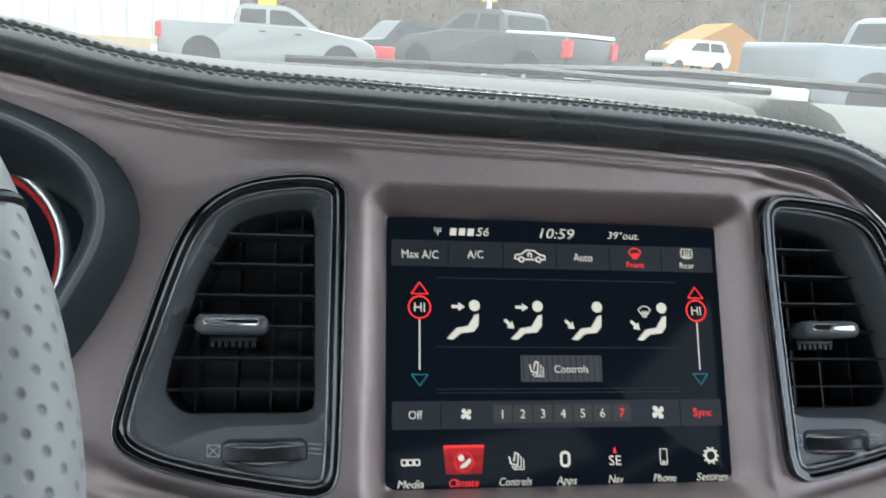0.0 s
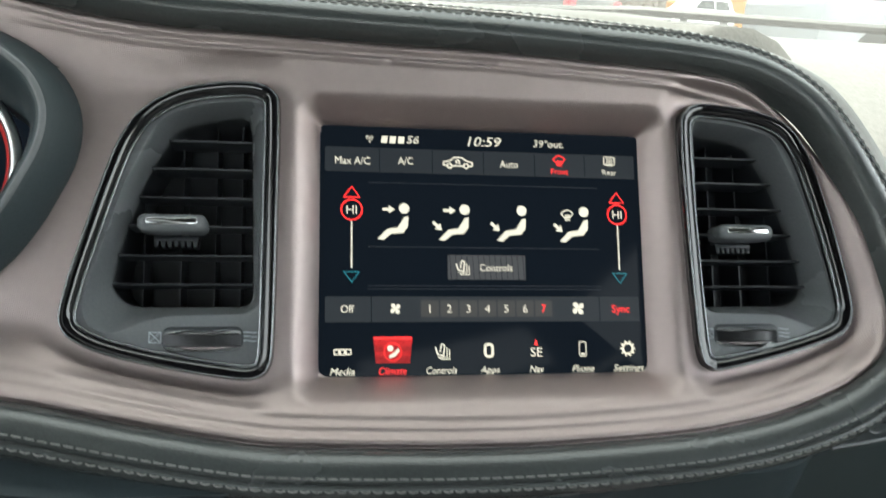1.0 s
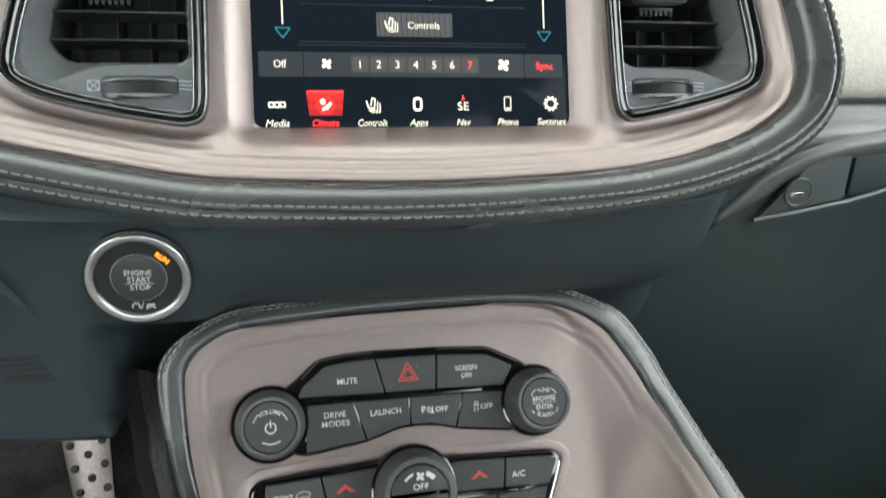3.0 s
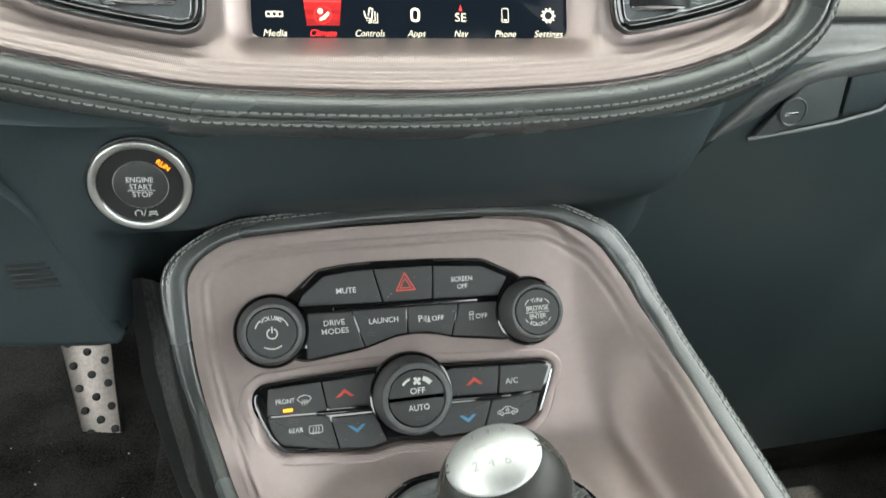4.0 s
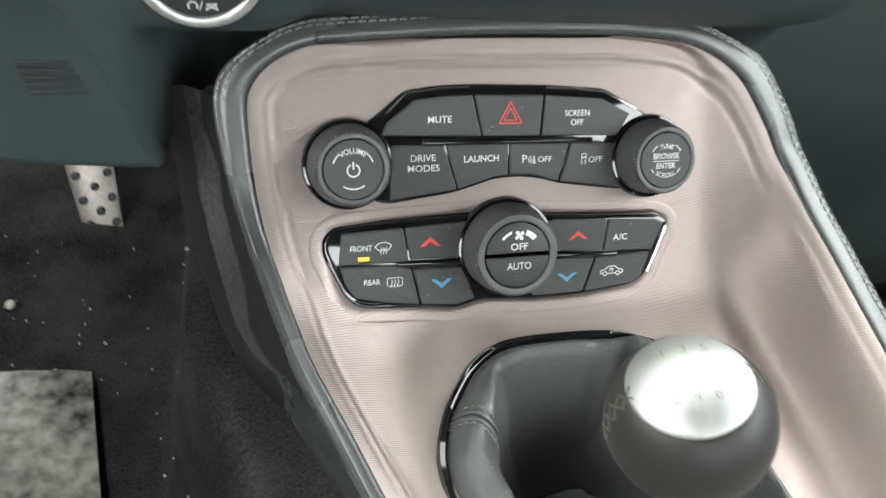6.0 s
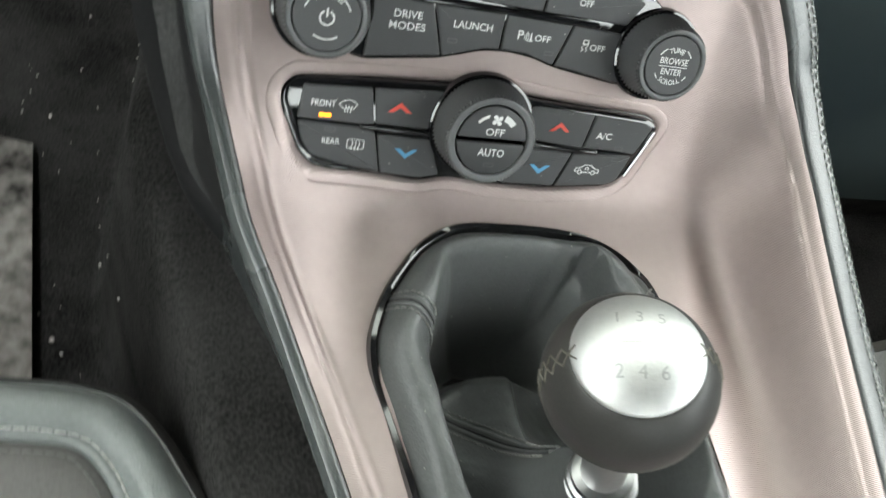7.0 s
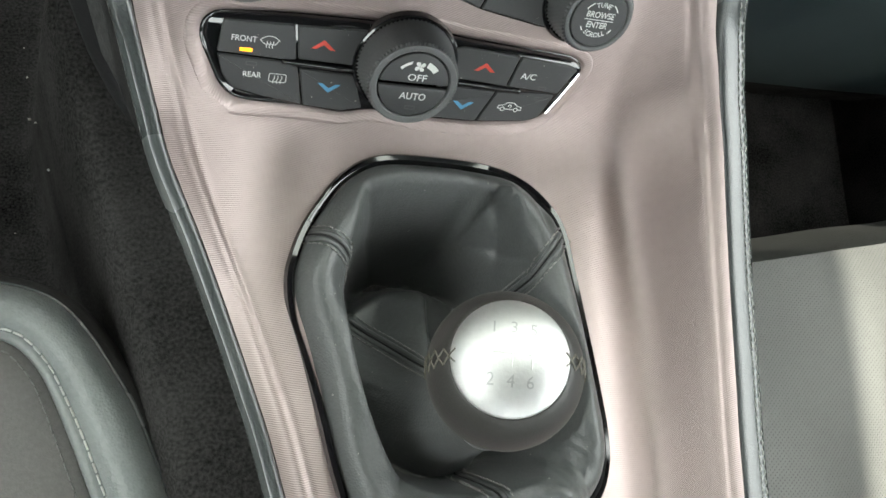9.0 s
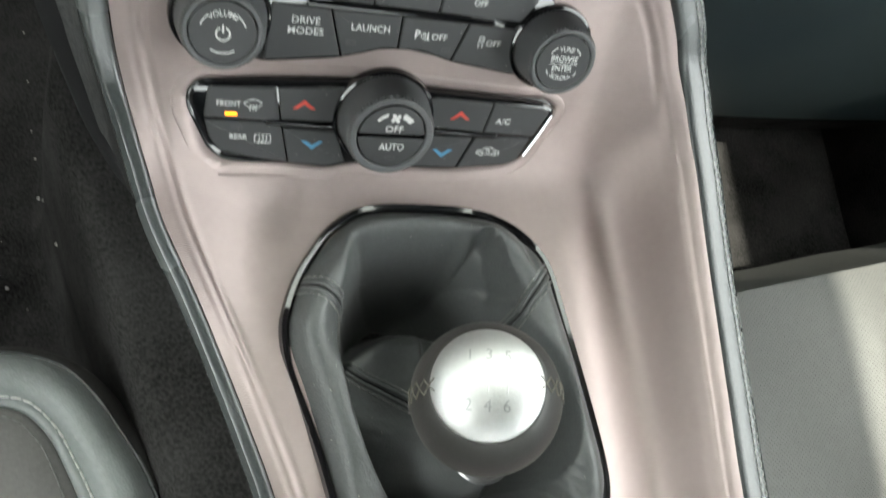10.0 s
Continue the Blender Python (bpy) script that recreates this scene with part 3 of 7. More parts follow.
def boot_height(x, y):
    """Height of the boot's leather: a padded roll, a hollow inside it and a tent rising to the collar."""
    edge = edge_distance(x, y, RING)
    side = step(0.2, 0.8, (x - COLLAR.x) / max(math.hypot(x - COLLAR.x, y - COLLAR.y), 0.01))
    z = floor_height(x, y) - 0.005 + (0.0175 + 0.010 * side) * math.sin(min(edge / (0.028 + 0.006 * side), 1) * 3.14) ** 0.8
    d = edge_distance(x, y, CAVITY)
    d = d if inside(x, y, CAVITY) else -d
    reach = 0.0135 + 0.018 * step(0.205, 0.240, y)
    z -= 0.090 * (1 - math.exp(-(max(d + 0.002, 0) / reach) ** 1.4))
    a, r = math.atan2(y - COLLAR.y, x - COLLAR.x), math.hypot(x - COLLAR.x, y - COLLAR.y)
    lean = math.exp(-(math.atan2(math.sin(a - 1.75), math.cos(a - 1.75)) / 0.9) ** 2)
    tent = 0.590 + 0.017 * lean + 0.108 * math.exp(-max(r - 0.0125, 0) / 0.0150)
    tent -= 0.06 * step(0.048 + 0.024 * lean, 0.078 + 0.010 * lean, r)
    tent += 0.0022 * math.sin(7 * a + 60 * r) * min(r / 0.04, 1)
    k = 0.0045
    z = k * math.log(math.exp((z - 0.6) / k) + math.exp((tent - 0.6) / k)) + 0.6
    # folds of the roll ahead of the lever, and creases near the collar
    z += fold_step(x, y)
    for fx, fy, sx, sy, turn, h in ((0.072, 0.232, 0.003, 0.010, 0.2, -0.003),
                                    (0.0375, 0.236, 0.004, 0.014, 0.1, -0.006), (-0.010, 0.168, 0.007, 0.020, 0.7, 0.006),
                                    (0.083, 0.112, 0.010, 0.014, 0.5, -0.006), (0.066, 0.105, 0.006, 0.016, 1.2, 0.005), (-0.012, 0.120, 0.006, 0.022, 0.4, -0.004)):
        c, s = math.cos(turn), math.sin(turn)
        u, v = (x - fx) * c + (y - fy) * s, -(x - fx) * s + (y - fy) * c
        z += h * math.exp(-(u / sx) ** 2 - (v / sy) ** 2)
    u = x - 0.0290 + 0.12 * (0.204 - y)  # steep fold at the front of the tent
    z += 0.013 * math.exp(-(u / (0.017 if u < 0 else 0.0040)) ** 2) * step(0.214, 0.200, y) * step(0.158, 0.182, y)
    soft = step(0.006, 0.02, edge)
    z += 0.0007 * noise.noise(Vector((x * 60, y * 60, 2))) * soft + 0.0004 * noise.noise(Vector((x * 190 + y * 90, y * 160, 5))) * soft
    for fx, fy, w in ((0.082, 0.118, 0.022), (0.070, 0.135, 0.016), (0.0, 0.140, 0.018)):  # bunched wrinkles
        z += 0.0003 * math.sin((x * 0.8 + y) * 700 + 9 * noise.noise(Vector((x * 50, y * 50, 1)))) * math.exp(-((x - fx) ** 2 + (y - fy) ** 2) / w ** 2)
    return z


def boot_mesh():
    base = spline([Vector(q) for q in RING[::2]], 5, True)
    rows = []
    for j in range(71):
        f = j / 70
        row = []
        for q in base:
            a = math.atan2(q.y - COLLAR.y, q.x - COLLAR.x)
            p = Vector(q[:2]).lerp(Vector((COLLAR.x + 0.0125 * math.cos(a), COLLAR.y + 0.0125 * math.sin(a))), f)
            row.append(Vector((p.x, p.y, boot_height(p.x, p.y))))
        rows.append(row)
    return sheet(rows, closed=True)[0]


part("boot", boot_mesh(), BOOTHIDE, gear_boot, "creased black leather boot", 80)
axis = (KNOB - COLLAR).normalized()
bm = tube([COLLAR - axis * 0.01, KNOB], 0.0085, 24)
part("shaft", bm, SATIN, gear_boot, "bare metal shaft")
bm = lathe([(0.0115, -0.004), (0.0135, -0.003), (0.0138, 0.001), (0.0122, 0.0018), (0.0122, 0.0028), (0.0132, 0.0036), (0.0130, 0.0062), (0.0114, 0.0070), (0.0114, 0.0080), (0.0120, 0.0088), (0.0116, 0.0112), (0.0085, 0.0122)], 40)
bm.transform(Matrix.Translation(COLLAR) @ axis.to_track_quat("Z", "Y").to_matrix().to_4x4())
part("collar", bm, material("dull_grey_metal", (0.36, 0.36, 0.36), 0.3, 1.0, 0.1, 600, 0.1), gear_boot, "ribbed dull metal collar")

KNOBHIDE = material("worn_knob_leather", (0.034, 0.032, 0.030), 0.46, 0, 0.08, 1700, 0.2, kind="leather")


def knob():
    up = Vector((-0.31, 0.10, 0.945)).normalized()
    turn = Matrix.Translation(KNOB) @ up.to_track_quat("Z", "Y").to_matrix().to_4x4()
    r = 0.0258
    prof = [(0.0095, -0.0262)] + [(r * math.cos(radians(a)), r * math.sin(radians(a))) for a in range(-66, 44, 4)] + [(r * 0.715, r * 0.685)]
    bm = lathe(prof, 64)
    bm.transform(turn)
    ball = part("knob", bm, KNOBHIDE, gear_boot, "round black leather knob", 60)
    cp = [(r * 0.715, r * 0.680), (r * 0.712, r * 0.705), (r * 0.69, r * 0.735), (r * 0.55, r * 0.835), (r * 0.35, r * 0.92), (r * 0.15, r * 0.96), (1e-6, r * 0.97)]
    bm = lathe(cp, 64)
    bm.transform(turn)
    part("cap", bm, material("matt_metal_cap", (0.72, 0.72, 0.71), 0.5, 1.0, 0.1, 900, 0.06), ball, "satin metal cap with engraved gear pattern", 50)
    return turn


KNOB_TURN = knob()

# ---------------------------------------------------------------- lower dash, floor and seats


def lower_dash():
    """Rows from under the padded rim down behind the console; left of the console the panel turns back under the column."""
    rows = []
    prof = [(0.325, 0.876), (0.308, 0.868), (0.3110, 0.860), (0.3145, 0.850), (0.3175, 0.838), (0.3215, 0.827), (0.3270, 0.817), (0.3345, 0.808), (0.3440, 0.8005), (0.3550, 0.793), (0.3670, 0.782), (0.3780, 0.765), (0.3860, 0.735)]
    for py, pz in prof:
        row = []
        for k in range(119):
            x = -0.46 + 0.68 * k / 118
            y = py + 0.10 * step(0.10, 0.24, x) ** 2 + 0.02 * step(-0.2, -0.4, x)
            if pz < 0.868:
                boss = 0.3178 + max(0.848 - pz, 0) * 0.03
                left = max(math.exp(-((x + 0.1435) / 0.037) ** 6) * step(0.793, 0.806, pz), step(-0.148, -0.175, x) * step(0.855, 0.840, pz))
                y += (boss - py) * left
            row.append(Vector((x, y, pz + 0.03 * step(-0.16, -0.40, x))))
        rows.append(row)
    return rows


lower = thing("lower_dash_panel", None, "dark soft-touch lower dash panel below the trim", "dash panel")
panel_rows = lower_dash()
part("panel", sheet(panel_rows)[0], SOFT, lower, "", 70)
part("underside", sheet([panel_rows[-1], [q + Vector((0, 0.003, -0.003)) for q in panel_rows[-1]], [q + Vector((0, 0.20, 0.02)) for q in panel_rows[-1]], [q + Vector((0, 0.45, 0.03)) for q in panel_rows[-1]]])[0], SOFT, lower, "", 70)


# floor
def tunnel_edge(y):
    return max(min(-0.150 + (0.30 - y) * 0.33, -0.05), -0.17)


bm = bmesh.new()
rows = []
for j in range(150):
    y = -0.3 + 1.5 * j / 149
    row = []
    for k in range(220):
        x = -0.72 + 1.44 * k / 219
        xe = tunnel_edge(y)
        tun = step(xe - 0.05, xe, x) * (1 - step(0.19, 0.23, x))
        z = 0.30 + 0.28 * tun + 0.35 * step(0.80, 1.2, y) + 0.004 * noise.noise(Vector((x * 9, y * 9, 0))) + 0.0008 * noise.noise(Vector((x * 90, y * 90, 0)))
        row.append(Vector((x, y, z)))
    rows.append(row)
floor = part("floor", sheet(rows)[0], CARPET, None, "charcoal carpet on the car floor", 80)
tagged(floor, category="carpet", kind="structure")

# shell of the cabin
def wall(name, pts, thick, mat, label):
    p = [Vector(q) for q in pts]
    nrm = (p[1] - p[0]).cross(p[2] - p[0]).normalized() * thick
    bm = bmesh.new()
    a, b = [bm.verts.new(q) for q in p], [bm.verts.new(q + nrm) for q in p]
    bm.faces.new(a), bm.faces.new(b)
    for i in range(len(p)):
        j = (i + 1) % len(p)
        bm.faces.new((a[i], a[j], b[j], b[i]))
    return tagged(part(name, bm, mat, None, label), category="wall", kind="structure")


LINER = material("dark_headliner", (0.05, 0.049, 0.048), 0.9, 0, 0.3, 900, 0.08)
wall("ceiling", [(-0.62, -1.2, 1.40), (0.62, -1.2, 1.40), (0.58, 0.36, 1.40), (-0.58, 0.36, 1.40)], 0.03, LINER, "dark cloth headliner")
wall("wall_door", [(0.73, -1.3, 0.28), (0.73, 0.95, 0.28), (0.73, 0.95, 1.00), (0.73, -1.3, 0.97)], 0.05, SOFT, "dark door lining")
# unseen wall, its angle set by how much left light gets in
wall("wall_left_blocker", [(-0.73, 0.95, 0.28), (-1.0, -0.42, 0.28), (-1.0, -0.42, 1.03), (-0.73, 0.95, 1.02)], 0.06, SOFT, "unseen dark wall on the driver side that limits light from the left")
for s, low in ((-1, 1.30), (1, 1.35)):
    wall("wall_pillar", [(s * 0.71, 0.93, 1.02), (s * 0.71, 0.80, 1.02), (s * 0.58, 0.24, 1.40), (s * 0.58, 0.36, 1.40)], 0.05, LINER, "dark windscreen pillar lining")
    # unseen strip added under the roof edge to dim trim reflections
    wall("wall_rail_blocker", [(s * 0.60, -1.2, 1.41), (s * 0.58, 0.36, 1.41), (s * 0.62, 0.42, low), (s * 0.66, -1.2, low)], 0.03, LINER, "unseen dark rail added to cut light from the side window")
# added dark sheet; it gives the lower door its footwell shade
wall("wall_footwell_shade", [(0.70, 0.10, 0.28), (0.70, 0.93, 0.28), (0.70, 0.93, 0.62), (0.70, 0.10, 0.62)], 0.02, CARPET, "dark sheet standing in for shade on the lower door side")
wall("wall_rear", [(-0.73, -1.3, 0.28), (0.73, -1.3, 0.28), (0.70, -1.3, 1.14), (-0.70, -1.3, 1.14)], 0.05, SOFT, "dark rear wall")
# unseen walls added to keep rear side sky out of the trim
for s, y in ((-1, -0.25), (1, -0.55)):
    wall("wall_quarter_blocker", [(s * 0.72, -1.3, 1.0 if s > 0 else 0.28), (s * 0.72, y, 1.0 if s > 0 else 0.28), (s * 0.62, y - 0.08, 1.40), (s * 0.62, -1.3, 1.40)], 0.05, LINER, "unseen dark rear quarter wall added to block side light")


# ---------------------------------------------------------------- lettering and marks


def glyphs(body, shear=0.0, bold=0.0):
    cu = bpy.data.curves.new("letters", "FONT")
    cu.body, cu.shear, cu.resolution_u, cu.offset = body, shear, 3, bold
    ob = bpy.data.objects.new("letters", cu)
    me = bpy.data.meshes.new_from_object(ob)
    bpy.data.objects.remove(ob)
    bpy.data.curves.remove(cu)
    return me


CAP = max(v.co.y for v in glyphs("H").vertices)


def lettering(body, cap_mm, at, mat, parent, width=None, shear=0.0, turn=0.0, name="lettering", bend=0.0):
    """Letters with capitals cap_mm high, centred at (x, y, height) in mm; width: their whole width; bend: radius in mm of the arc they stand on."""
    me = glyphs(body, shear, 0.010 if mat is WHITE_INK else 0.0)
    xs = [v.co.x for v in me.vertices]
    k = cap_mm * MM / CAP
    kx = (width * MM / (max(xs) - min(xs))) if width else k
    mid = (max(xs) + min(xs)) / 2
    c, s = math.cos(radians(turn)), math.sin(radians(turn))
    for v in me.vertices:
        x, y = (v.co.x - mid) * kx, (v.co.y - CAP / 2) * k
        if bend:
            r = bend * MM
            a = x / r
            x, y = (r + y) * math.sin(a), (r + y) * math.cos(a) - r
        v.co = (at[0] * MM + x * c - y * s, at[1] * MM + x * s + y * c, at[2] * MM)
    me.materials.append(mat)
    ob = new(name, me)
    ob.parent = parent
    return ob


def mark(polys, at, w, mat, parent, name="icon", k=1.0):
    """Flat printed or lit shapes: outlines in mm round the point at."""
    bm = bmesh.new()
    for poly in polys:
        vs = [bm.verts.new(((at[0] + q[0] * k) * MM, (at[1] + q[1] * k) * MM, w * MM)) for q in poly]
        f = bm.faces.new(vs)
        f.normal_update()
        if f.normal.z < 0:
            f.normal_flip()
    me = bpy.data.meshes.new(name)
    bm.to_mesh(me)
    bm.free()
    me.materials.append(mat)
    ob = new(name, me)
    ob.parent = parent
    return ob


def stroke(pts, t, closed=False):
    """Outlines of a line t mm thick along the points."""
    p = [Vector(q) for q in pts]
    if closed:
        p.append(p[0])
    out = []
    for a, b in zip(p[:-1], p[1:]):
        d = (b - a).normalized()
        n = Vector((-d.y, d.x)) * (t / 2)
        e = d * (t * 0.28)
        out.append([a - e + n, a - e - n, b + e - n, b + e + n])
    return out


def arc(cx, cy, r, a0, a1, n=14, ry=None):
    return [(cx + r * math.cos(radians(a0 + (a1 - a0) * i / n)), cy + (ry or r) * math.sin(radians(a0 + (a1 - a0) * i / n))) for i in range(n + 1)]


def disc(cx, cy, r, n=20, ry=None):
    return arc(cx, cy, r, 0, 360 - 360 / n, n - 1, ry)


def fan_shape(r):
    out = []
    for k in range(4):
        a = radians(45 + 90 * k)
        c, s = math.cos(a), math.sin(a)
        out.append([(x * c - y * s, x * s + y * c) for x, y in [(0.06 * r, -0.1 * r), (0.35 * r, -0.42 * r), (0.75 * r, -0.46 * r), (r, -0.2 * r), (r, 0.12 * r), (0.72 * r, 0.28 * r), (0.3 * r, 0.18 * r), (0.06 * r, 0.1 * r)]])
    return out


def heat_waves(cx, cy, h, gap, t, arrow=True):
    out = []
    for k in (-1, 0, 1):
        x = cx + k * gap
        pts = [(x + 0.22 * gap * math.sin(math.pi * 2 * i / 6), cy + h * (0.5 - i / 6)) for i in range(7)]
        out += stroke(pts, t)
    return out


def screen_defrost(w, h, t):
    glass = [(w * math.sin(radians(a)) / math.sin(radians(38)), h * (0.2 + 0.8 * (math.cos(radians(a)) - 0.79) / 0.21)) for a in range(-38, 39, 8)] + [(w * 0.52, -h * 0.5), (0, -h * 0.42), (-w * 0.52, -h * 0.5)]
    return stroke(glass, t, True) + heat_waves(0, -h * 0.55, h * 1.15, w * 0.30, t)


def rear_defrost(w, h, t):
    return stroke(rounded(-w, -h * 0.75, w, h, w * 0.2, 3), t, True) + heat_waves(0, -h * 0.25, h * 1.7, w * 0.42, t)


def car_shape(w, h, t):
    body = [(-w, -h * 0.35), (-w * 0.95, h * 0.05), (-w * 0.55, h * 0.2), (-w * 0.25, h * 0.62), (w * 0.3, h * 0.6), (w * 0.62, h * 0.18), (w, h * 0.02), (w, -h * 0.4)]
    under = [(-w, -h * 0.35), (-w * 0.78, -h * 0.4)] 
    out = stroke(body, t) + stroke(under, t) + stroke([(-w * 0.35, -h * 0.42), (w * 0.35, -h * 0.42)], t) + stroke([(w * 0.8, -h * 0.42), (w, -h * 0.4)], t)
    for s in (-0.57, 0.57):
        out += stroke(arc(w * s, -h * 0.42, h * 0.28, 0, 360, 12), t)
    out += stroke(arc(0, h * 0.08, h * 0.22, -60, 220, 8), t)
    return out


def arrow_shape(l, t):
    return [[(0, t * 0.35), (l * 0.5, t * 0.35), (l * 0.5, t), (l, 0), (l * 0.5, -t), (l * 0.5, -t * 0.35), (0, -t * 0.35)]]


def turned(polys, deg):
    c, s = math.cos(radians(deg)), math.sin(radians(deg))
    return [[(x * c - y * s, x * s + y * c) for x, y in p] for p in polys]


SEATED = [(0.0, -4.6), (2.2, -4.0), (1.9, -9.6), (-0.6, -12.8), (-6.8, -13.4), (-10.8, -16.6), (-13.9, -16.2), (-8.9, -10.9), (-3.4, -10.0)]
WL = -3.2  # height of lit marks over the display's plane, mm


def display_marks():
    d = display
    mark([rounded(-84, 20.5, 84, 33.5, 0.8)], (0, 0), WL - 0.15, LIT_GREY, d, "tile")
    for u in (-56, -28.2, -0.7, 27.4, 55.5):
        mark([[(u - 0.2, 21), (u + 0.2, 21), (u + 0.2, 33), (u - 0.2, 33)]], (0, 0), WL - 0.08, GLASS, d, "divider")
    mark(stroke(arc(0, 0, 1.6, 130, 230, 6), 0.35) + stroke(arc(0, 0, 1.6, -50, 50, 6), 0.35) + stroke(arc(0, 0, 0.8, 130, 230, 6), 0.3) + stroke(arc(0, 0, 0.8, -50, 50, 6), 0.3) + stroke([(0, 0), (0, -2.6)], 0.5), (-61.2, 38.9), WL, LIT_WHITE, d)
    mark([[(x + 0.6, 0), (x + 4.2, 0), (x + 4.8, 4.2), (x + 1.2, 4.2)] for x in (0, 5, 10)], (-55.8, 36.2), WL, LIT_WHITE, d, "logo", 0.88)
    lettering("56", 4.0, (-38.6, 38.4, WL), LIT_WHITE, d, 6.6, 0.25)
    lettering("10:59", 5.0, (0, 38.6, WL), LIT_WHITE, d, 18.4, 0.25)
    lettering("39°out.", 3.7, (35.4, 38.6, WL), LIT_WHITE, d, 17, 0.2)
    lettering("Max A/C", 3.9, (-69.9, 26.4, WL), LIT_WHITE, d, 18)
    lettering("A/C", 3.9, (-42.4, 27, WL), LIT_WHITE, d, 8)
    mark(car_shape(7.8, 4.4, 0.75), (-14.6, 26.9), WL, LIT_WHITE, d)
    lettering("Auto", 3.9, (13.2, 26.8, WL), LIT_WHITE, d, 10)
    mark(screen_defrost(3.5, 2.6, 0.6), (41.3, 29.6), WL, LIT_RED, d)
    lettering("Front", 2.9, (41.3, 23.6, WL), LIT_RED, d, 9.4)
    mark(rear_defrost(3.0, 2.4, 0.55), (69.7, 30.0), WL, LIT_WHITE, d)
    lettering("Rear", 2.9, (69.6, 23.9, WL), LIT_WHITE, d, 8)
    for u in (-70.3, 72.9):
        mark(stroke([(0, 5.6), (-4.1, 0), (4.1, 0)], 0.55, True), (u, 7.0), WL, LIT_RED, d)
        mark(stroke(arc(0, 0, 5.3, 0, 360, 28), 0.75), (u, 0.5), WL, LIT_RED, d)
        lettering("HI", 4.3, (u, 0.5, WL), LIT_WHITE, d, 5.2)
        mark(stroke([(0, -5.7), (0, -29.3)], 0.75), (u, 0), WL, LIT_WHITE, d, "slider_line")
        mark(stroke([(-3.9, 0), (3.9, 0), (0, -5.2)], 0.5, True), (u, -31.5), WL, LIT_BLUE, d)
    for u, up, down, wind in ((-43.3, 1, 0, 0), (-11.4, 1, 1, 0), (19.5, 0, 1, 0), (54.0, 0, 1, 1)):
        mark([disc(0, 0, 2.75)], (u, 1.6), WL, LIT_WHITE, d)
        mark([SEATED], (u, 1.6), WL, LIT_WHITE, d)
        if up:
            mark(arrow_shape(6.6, 2.1), (u - 11.3, 1.0), WL, LIT_WHITE, d)
        if down:
            mark(turned(arrow_shape(6.4, 2.3), -42), (u - 16.9, -5.2), WL, LIT_WHITE, d)
        if wind:
            mark(screen_defrost(3.4, 2.6, 0.6), (u - 9.3, -0.2), WL, LIT_WHITE, d)
    mark([rounded(-20.8, -35.2, 20.7, -22.4, 0.4)], (0, 0), WL - 0.15, material("lit_tile", (0.05, 0.05, 0.055), emit=0.28), d, "tile")
    for u in range(14):
        mark(stroke([(-19.6 + 3 * u, -22.8), (-19.0 + 3 * u, -34.9)], 0.25), (0, 0), WL - 0.08, GLASS, d, "divider")
    lettering("Controls", 3.6, (4.9, -29.0, WL), LIT_WHITE, d, 17.4)

    def seat_mark(at, k):
        mark(stroke([(-3.2, 1.6), (-2.4, -1.6)], 0.8) + stroke([(-2.6, -1.6), (0.8, -2.4), (1.4, 2.8), (-0.2, 3.4), (-1.0, -0.4)], 0.7) + stroke([(2.6, 1.6), (2.6, -3.2), (-2.0, -3.2)], 0.5) + stroke([(3.9, 0.6), (3.9, -4.2), (-1.0, -4.2)], 0.5), at, WL, LIT_WHITE, d, k=k)
    seat_mark((-13.2, -28.6), 0.95)
    for v in (-38.5, -40.2, 15.0, -18.5):
        mark(stroke([(-62, v), (62, v)], 0.35), (0, 0), WL - 0.15, LIT_GREY, d, "divider")
    mark([rounded(-83.4, -57, 83, -44, 0.5)], (0, 0), WL - 0.2, LIT_GREY, d, "tile")
    for u in (-60.3, 60.8):
        mark([[(u - 0.2, -57), (u + 0.2, -57), (u + 0.2, -44), (u - 0.2, -44)]], (0, 0), WL - 0.12, GLASS, d, "divider")
    lettering("Off", 3.8, (-72.3, -50.3, WL), LIT_WHITE, d, 6.6)
    lettering("Sync", 3.8, (72.6, -50.4, WL), LIT_RED, d, 10)
    mark(fan_shape(2.9), (-48.1, -50.2), WL, LIT_WHITE, d)
    mark(fan_shape(3.6), (48.9, -50.2), WL, LIT_WHITE, d)
    step_tile = material("lit_step", (0.055, 0.052, 0.052), emit=0.22)
    for i in range(7):
        u = -30.4 + 10.07 * i
        mark([rounded(u - 4.6, -54.5, u + 4.6, -45.9, 0.3)], (0, 0), WL - 0.1, step_tile, d, "tile")
        lettering(str(i + 1), 4.0, (u, -50.3, WL), LIT_RED if i == 6 else LIT_WHITE, d)
    for q in ((-77.6, 0), (-74.7, 0), (-71.7, 0)):
        mark(stroke(rounded(q[0] - 1.2, -73.0, q[0] + 1.2, -70.6, 0.4, 2), 0.7, True), (0, 0), WL, LIT_WHITE, d, "logo")
    for k in range(10):
        mat = LIT_RED_DIM if k in (0, 1, 2, 5, 6) else LIT_RED_FAINT
        mark([[(-59.2 + 0.12 * k, -65.7 - 1.2 * k - 1.1), (-39.7 - 0.12 * k, -65.7 - 1.2 * k - 1.1), (-39.7 - 0.12 * k, -65.7 - 1.2 * k), (-59.2 + 0.12 * k, -65.7 - 1.2 * k)]], (0, 0), WL - 0.12, mat, d, "tile")
    mark([rounded(-59.2, -65.6, -39.7, -64.4, 0.3)], (0, 0), WL, LIT_RED, d, "tile")
    mark(stroke(arc(-49.5, -72, 4.4, 0, 360, 24), 0.5), (0, 0), WL - 0.05, LIT_RED, d)
